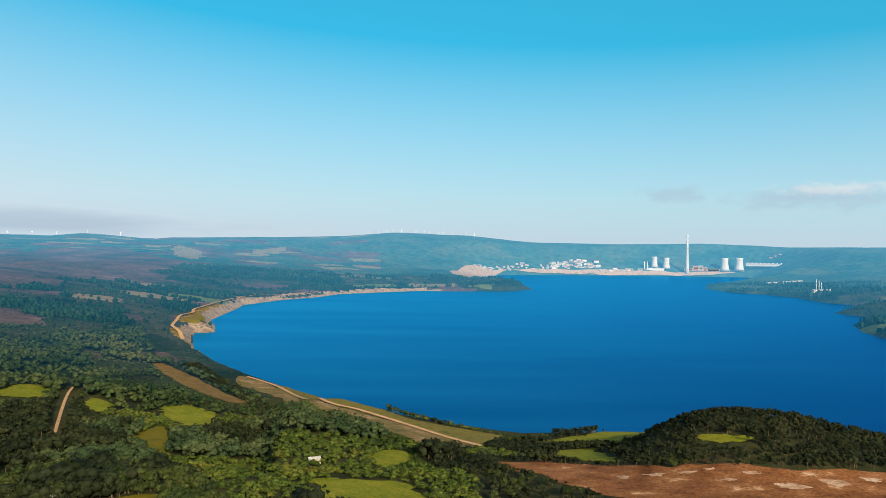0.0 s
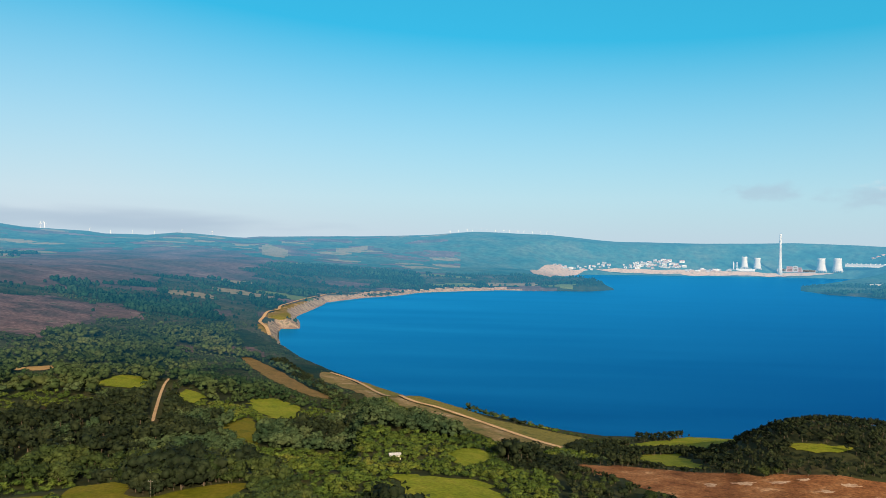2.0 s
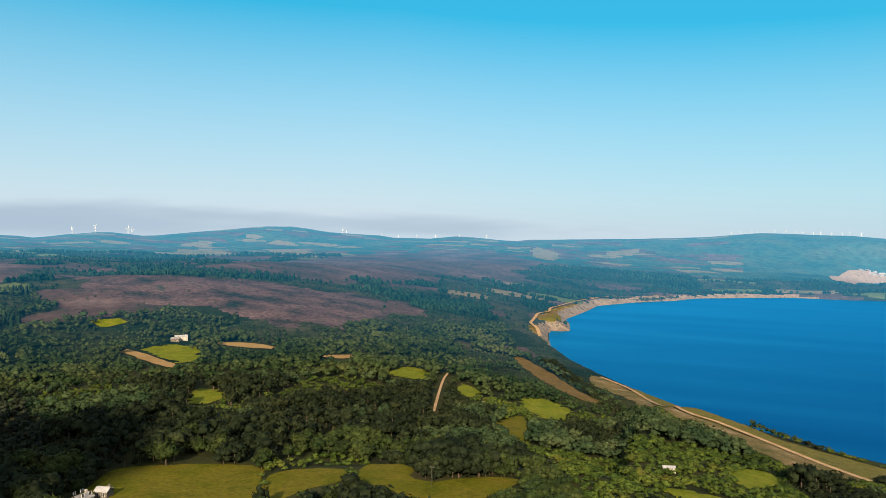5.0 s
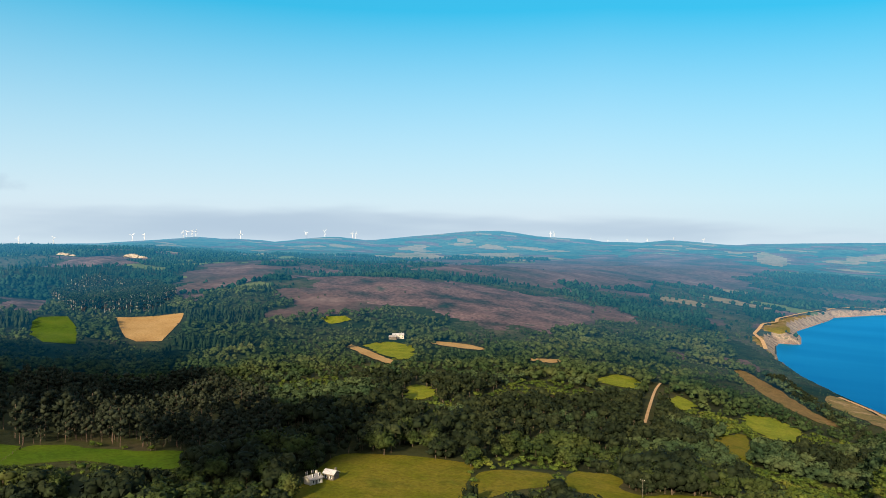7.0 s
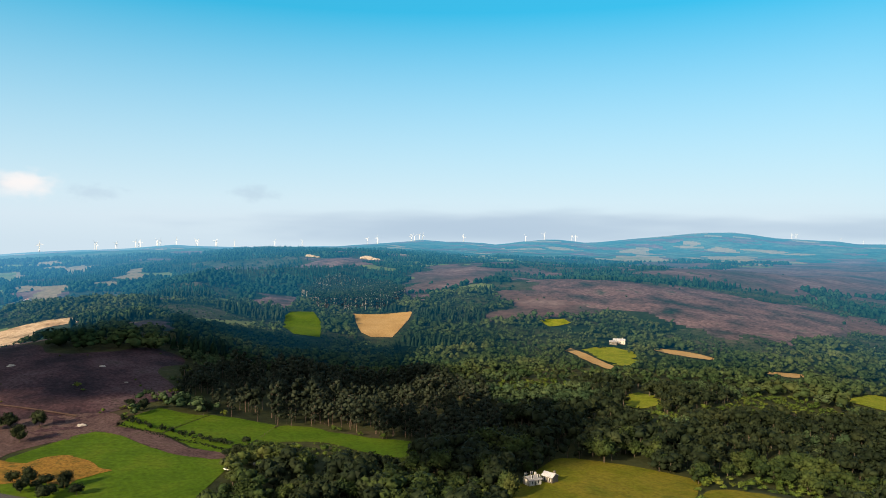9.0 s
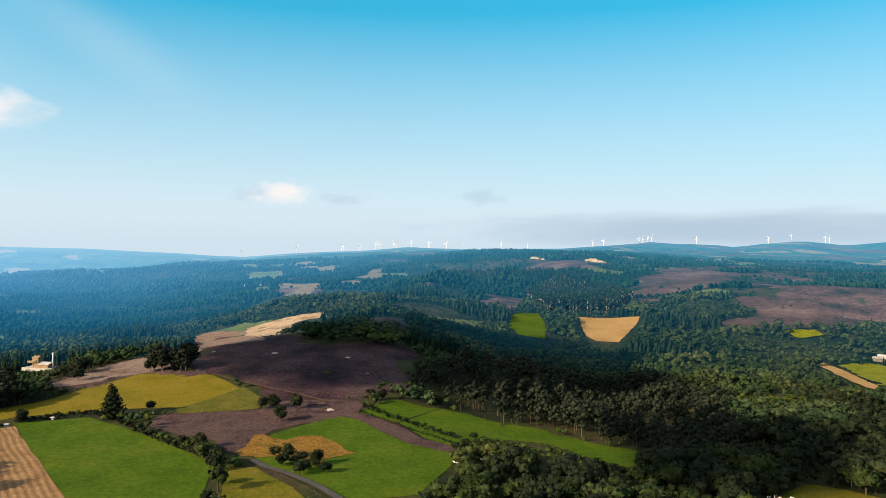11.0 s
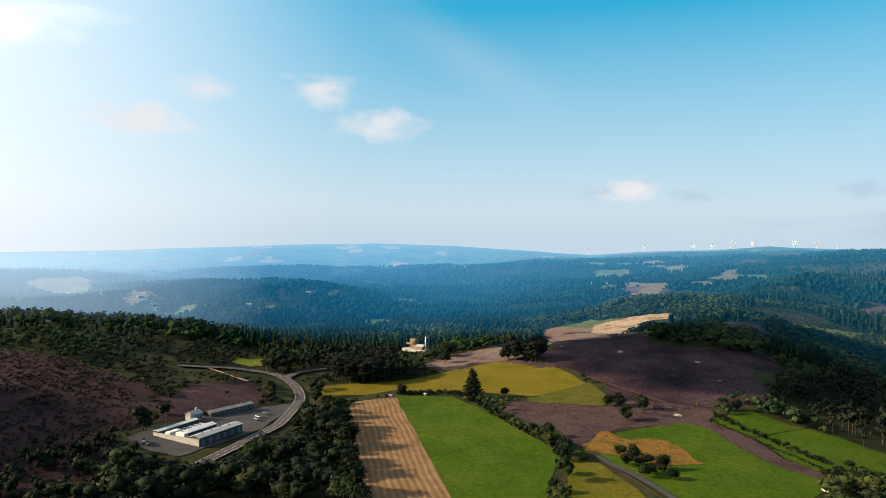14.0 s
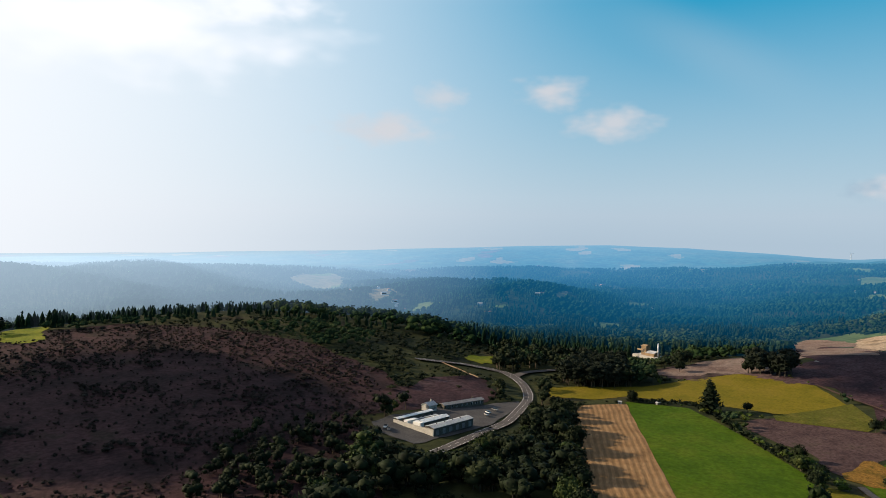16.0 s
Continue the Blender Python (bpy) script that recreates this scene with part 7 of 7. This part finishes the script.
def block(x, y, turn, length, depth, tall, wall, roof, label, group, category="house"):
    """A far town building: walls, roof, window bands."""
    h = thing("town_house" if category == "house" else "warehouse", x, y, ground_at(x, y) - 1, turn)
    part("wall", boxed(-length / 2, length / 2, -depth / 2, depth / 2, 0, tall + 1), wall, h)
    part("roof", gable(-length / 2, length / 2, -depth / 2, depth / 2, tall + 1, depth * 0.22, 0.5, 0.4), roof, h)
    part("window_band", boxed(-length / 2 + 1, length / 2 - 1, -depth / 2 - 0.15, -depth / 2, tall * 0.5, tall * 0.5 + 1.5), DARK_GLASS, h)
    return tagged(h, label, category, group)


rng = np.random.default_rng(9)
for key, count in (("village_a", 34), ("village_b", 80), ("village_c", 22)):
    ring, done = PLAN[key], 0
    while done < count:
        px, py = rng.uniform(min(p[0] for p in ring), max(p[0] for p in ring)), rng.uniform(min(p[1] for p in ring), max(p[1] for p in ring))
        if inside(np.array([px]), np.array([py]), ring)[0]:
            big = rng.random() < 0.25
            block(px, py, rng.uniform(-20, 20), rng.uniform(18, 32) if big else rng.uniform(9, 16), rng.uniform(8, 12), rng.uniform(7, 12) if big else rng.uniform(4, 7),
                  FAR_WHITE if rng.random() < 0.6 else FAR_WALL, FAR_ROOF if rng.random() < 0.35 else FAR_SHEET, "white town house across the lake", "town beyond the lake")
            done += 1
for k, (px, py) in enumerate(PLAN["hamlet"]):
    block(px, py, 25 * k, rng.uniform(7, 12), rng.uniform(6, 8), rng.uniform(3, 5), FAR_WHITE if k % 3 else FAR_WALL, FAR_ROOF if k % 2 else FAR_SHEET, "small white house in a distant hamlet", "hamlets on the hills")
px, py = PLAN["pt_industry"][0]
for k in range(6):
    block(px - 70 + 28 * k, py + 4 * k, 8, 24, 14, 7, FAR_WALL, FAR_SHEET, "low pale warehouse on the peninsula", "sheds on the peninsula", "warehouse")
px, py = PLAN["pt_industry"][1]
for k in range(3):
    block(px - 16 + 26 * k, py + 6 * k, 10, 18, 12, 8 - k, FAR_WHITE, FAR_SHEET, "white lakeside works hall", "works on the peninsula", "warehouse")
for k in range(3):
    s = thing("slim_stack", px - 6 + 9 * k, py + 10, ground_at(px - 6 + 9 * k, py + 10) - 1)
    part("shaft", lathe([(1.8, 0), (1.3, 30), (1.2, 46 - 6 * k)], 12), FAR_WHITE, s)
    part("cap", lathe([(1.6, 46 - 6 * k), (1.6, 47.5 - 6 * k)], 12), FAR_SHEET, s)
    tagged(s, "slim white stack at the lakeside works", "chimney", "stacks on the peninsula")
px, py = PLAN["pt_industry"][3]
for k in range(3):
    block(px - 26 + 26 * k, py, 10, 20, 12, 4, FAR_WALL, FAR_ROOF, "red-roofed hall on the far plain", "red halls on the plain", "warehouse")


# ---- rocks, poles ----
def outcrop(x, y, size, seed):
    bm = bmesh.new()
    bmesh.ops.create_icosphere(bm, subdivisions=3, radius=1)
    for v in bm.verts:
        k = 1 + 0.5 * noise.noise(v.co * 1.6 + Vector((seed, 0, 0))) + 0.2 * noise.noise(v.co * 5)
        v.co = Vector((v.co.x * k * size, v.co.y * k * size * 0.6, v.co.z * k * size * 0.45))
    me = bpy.data.meshes.new("rock_outcrop")
    bm.to_mesh(me)
    bm.free()
    me.materials.append(ROCK)
    ob = new("rock_outcrop", me)
    ob.matrix_basis = pose(x, y, ground_at(x, y) + size * 0.1, 0, 0, float(bearing_of(x, y)))
    return tagged(ob, "pale bare rock outcrop on the heath", "rock", "rock outcrops")


for k, (px, py) in enumerate(PLAN["pt_outcrop"]):
    for j in range(3):
        outcrop(px + 14 * (j - 1), py + 9 * (j - 1), (17, 10)[k] * (1 - 0.2 * j), k * 5 + j)


for k, (px, py) in enumerate(PLAN["pt_stones"]):
    tagged(outcrop(px, py, (2.6, 2.2, 1.4, 2.4, 1.6, 1.2)[k], 40 + k), "pale boulder on the heather moor", "boulder", "boulders on the moor")
for k, (px, py) in enumerate(PLAN["white_vans"]):
    car(px, py, 20 + 30 * k, WHITE, "white vehicle parked under trees")


def pole(x, y):
    p = thing("utility_pole", x, y, ground_at(x, y) - 0.5)
    part("shaft", lathe([(0.13, 0), (0.08, 10.0)], 8), STONE_WALL, p)
    part("crossarm", boxed(-1.1, 1.1, -0.09, 0.09, 9.2, 9.35), STONE_WALL, p)
    for k in (-0.9, 0, 0.9):
        part("insulator", lathe([(0.09, 9.35), (0.06, 9.6)], 6), WHITE, p).location = (k, 0, 0)
    tagged(p, "grey utility pole among scrub", "utility pole", "poles of the power line")


for px, py in PLAN["pt_poles"]:
    pole(px, py)


def field_hut(x, y, turn, length, depth, tall, wall, roof, label):
    h = thing("field_hut", x, y, ground_at(x, y) - 0.2, turn)
    part("wall", boxed(-length / 2, length / 2, -depth / 2, depth / 2, 0, tall), wall, h)
    part("roof", gable(-length / 2, length / 2, -depth / 2, depth / 2, tall + 0.1, depth * 0.22, 0.3, 0.15), roof, h)
    part("door", boxed(-0.45, 0.45, -depth / 2 - 0.06, -depth / 2, 0.2, min(2.1, tall - 0.2)), SLATE, h, "dark plank door")
    return tagged(h, label, "hut")


field_hut(-67, 375, 20, 6, 4, 2.6, WALL, METAL_ROOF, "small pale-roofed shed among scrub near the lake")
field_hut(-432, -173, 100, 2.0, 1.8, 1.9, WALL, METAL_ROOF, "tiny pale hut at the hedge between two fields")
field_hut(-445, -153, 60, 2.2, 1.8, 1.6, STONE_WALL, METAL_ROOF, "tiny grey hut in the field hedge")


def fence(line, gap, tall, label):
    """Posts with a rail between each two of them."""
    pts = eased(line, 8, False)
    f = thing("fence", pts[0][0], pts[0][1], 0)
    last_post, run = None, gap
    for p, q in zip(pts, pts[1:]):
        run += math.hypot(q[0] - p[0], q[1] - p[1])
        if run < gap:
            continue
        run = 0
        x, y, z = q[0] - pts[0][0], q[1] - pts[0][1], ground_at(*q)
        part("post", boxed(x - 0.08, x + 0.08, y - 0.08, y + 0.08, z - 0.3, z + tall), DARK_BARK, f)
        if last_post:
            a, c = Vector(last_post), Vector((x, y, z + tall * 0.8))
            side = Vector((-(c - a).y, (c - a).x, 0)).normalized() * 0.02
            bm = bmesh.new()
            ring = [[bm.verts.new(e + side * s + Vector((0, 0, h))) for s, h in ((-1, -0.02), (1, -0.02), (1, 0.02), (-1, 0.02))] for e in (a, c)]
            for k in range(4):
                bm.faces.new((ring[0][k], ring[0][(k + 1) % 4], ring[1][(k + 1) % 4], ring[1][k]))
            part("rail", bm, DARK_BARK, f)
        last_post = (x, y, z + tall * 0.8)
    return tagged(f, label, "fence", "field fences")


LANE_SIDE = [(-335.0, -25.8), (-322.4, -16.2), (-307.0, -6.6), (-293.1, 1.0)]
fence(LANE_SIDE, 2.6, 1.1, "weathered wooden post fence along the country lane")
fence([(x + 5.6, y + 3.4) for x, y in LANE_SIDE], 2.6, 1.1, "weathered wooden post fence on the lane's far verge")
fence([(-418.2, 110.1), (-391.1, 93.6)], 1.6, 1.3, "weathered fence between two green pastures")
fence([(-452.7, 75.0), (-417.8, 47.0)], 1.8, 1.2, "dark wire fence across a green pasture")
edge = eased([(-442.1, 24.5), (-424.3, 35.6), (-403.8, 48.3), (-387.5, 60.2), (-372.1, 69.8)], 8, False)
hx = np.array([p[0] for p in edge for _ in range(5)]) + rng.normal(0, 1.0, len(edge) * 5)
hy = np.array([p[1] for p in edge for _ in range(5)]) + rng.normal(0, 1.0, len(edge) * 5)
tagged(wood("hedge", BUSH, hx, hy, rng.uniform(0.5, 1.4, len(hx)), LEAF_DARK, "dark low hedge along the brown cart track", 41, bark=None), category="hedge")


# ---- unseen clouds added towards the sun to cast shade ----
def shade_cloud(x, y, z, wide, deep, seed):
    """A flat-based heap cloud: a lumpy body of many billows."""
    rng = np.random.default_rng(seed)
    bm = bmesh.new()
    for _ in range(44):
        a, u = rng.uniform(0, 2 * math.pi), math.sqrt(rng.random())
        size = rng.uniform(0.22, 0.42) * math.sqrt(wide * deep)
        made = bmesh.ops.create_icosphere(bm, subdivisions=2, radius=size)
        for v in made["verts"]:
            k = 1 + 0.35 * noise.noise(v.co / size * 1.7 + Vector((seed, u, a)))
            v.co = Vector((v.co.x * k + u * wide * 0.8 * math.cos(a), v.co.y * k + u * deep * 0.8 * math.sin(a), max(v.co.z * k * 0.7, -20.0)))
    for f in bm.faces:
        f.smooth = True
    me = bpy.data.meshes.new("cloud")
    bm.to_mesh(me)
    bm.free()
    me.materials.append(CLOUD_WHITE)
    ob = new("cloud", me)
    ob.location = (x, y, z)
    return tagged(ob, "unseen heap cloud added to cast shade on the land", "cloud", kind="structure")


def shade(x, y, wide, deep, seed):
    """A cloud so placed towards the sun that its shadow falls about a spot of the land."""
    run = (700.0 - ground_at(x, y)) / math.tan(radians(SUN_HEIGHT))
    shade_cloud(x - run * math.sin(radians(SUN_BEARING)), y + run * math.cos(radians(SUN_BEARING)), 700, wide, deep, seed)


shade(-690, 190, 200, 110, 31)
shade(-372, 238, 62, 52, 12)
shade(-625, 5, 130, 75, 8)
shade(-330, 215, 55, 45, 21)
shade(-195, -365, 130, 75, 3)
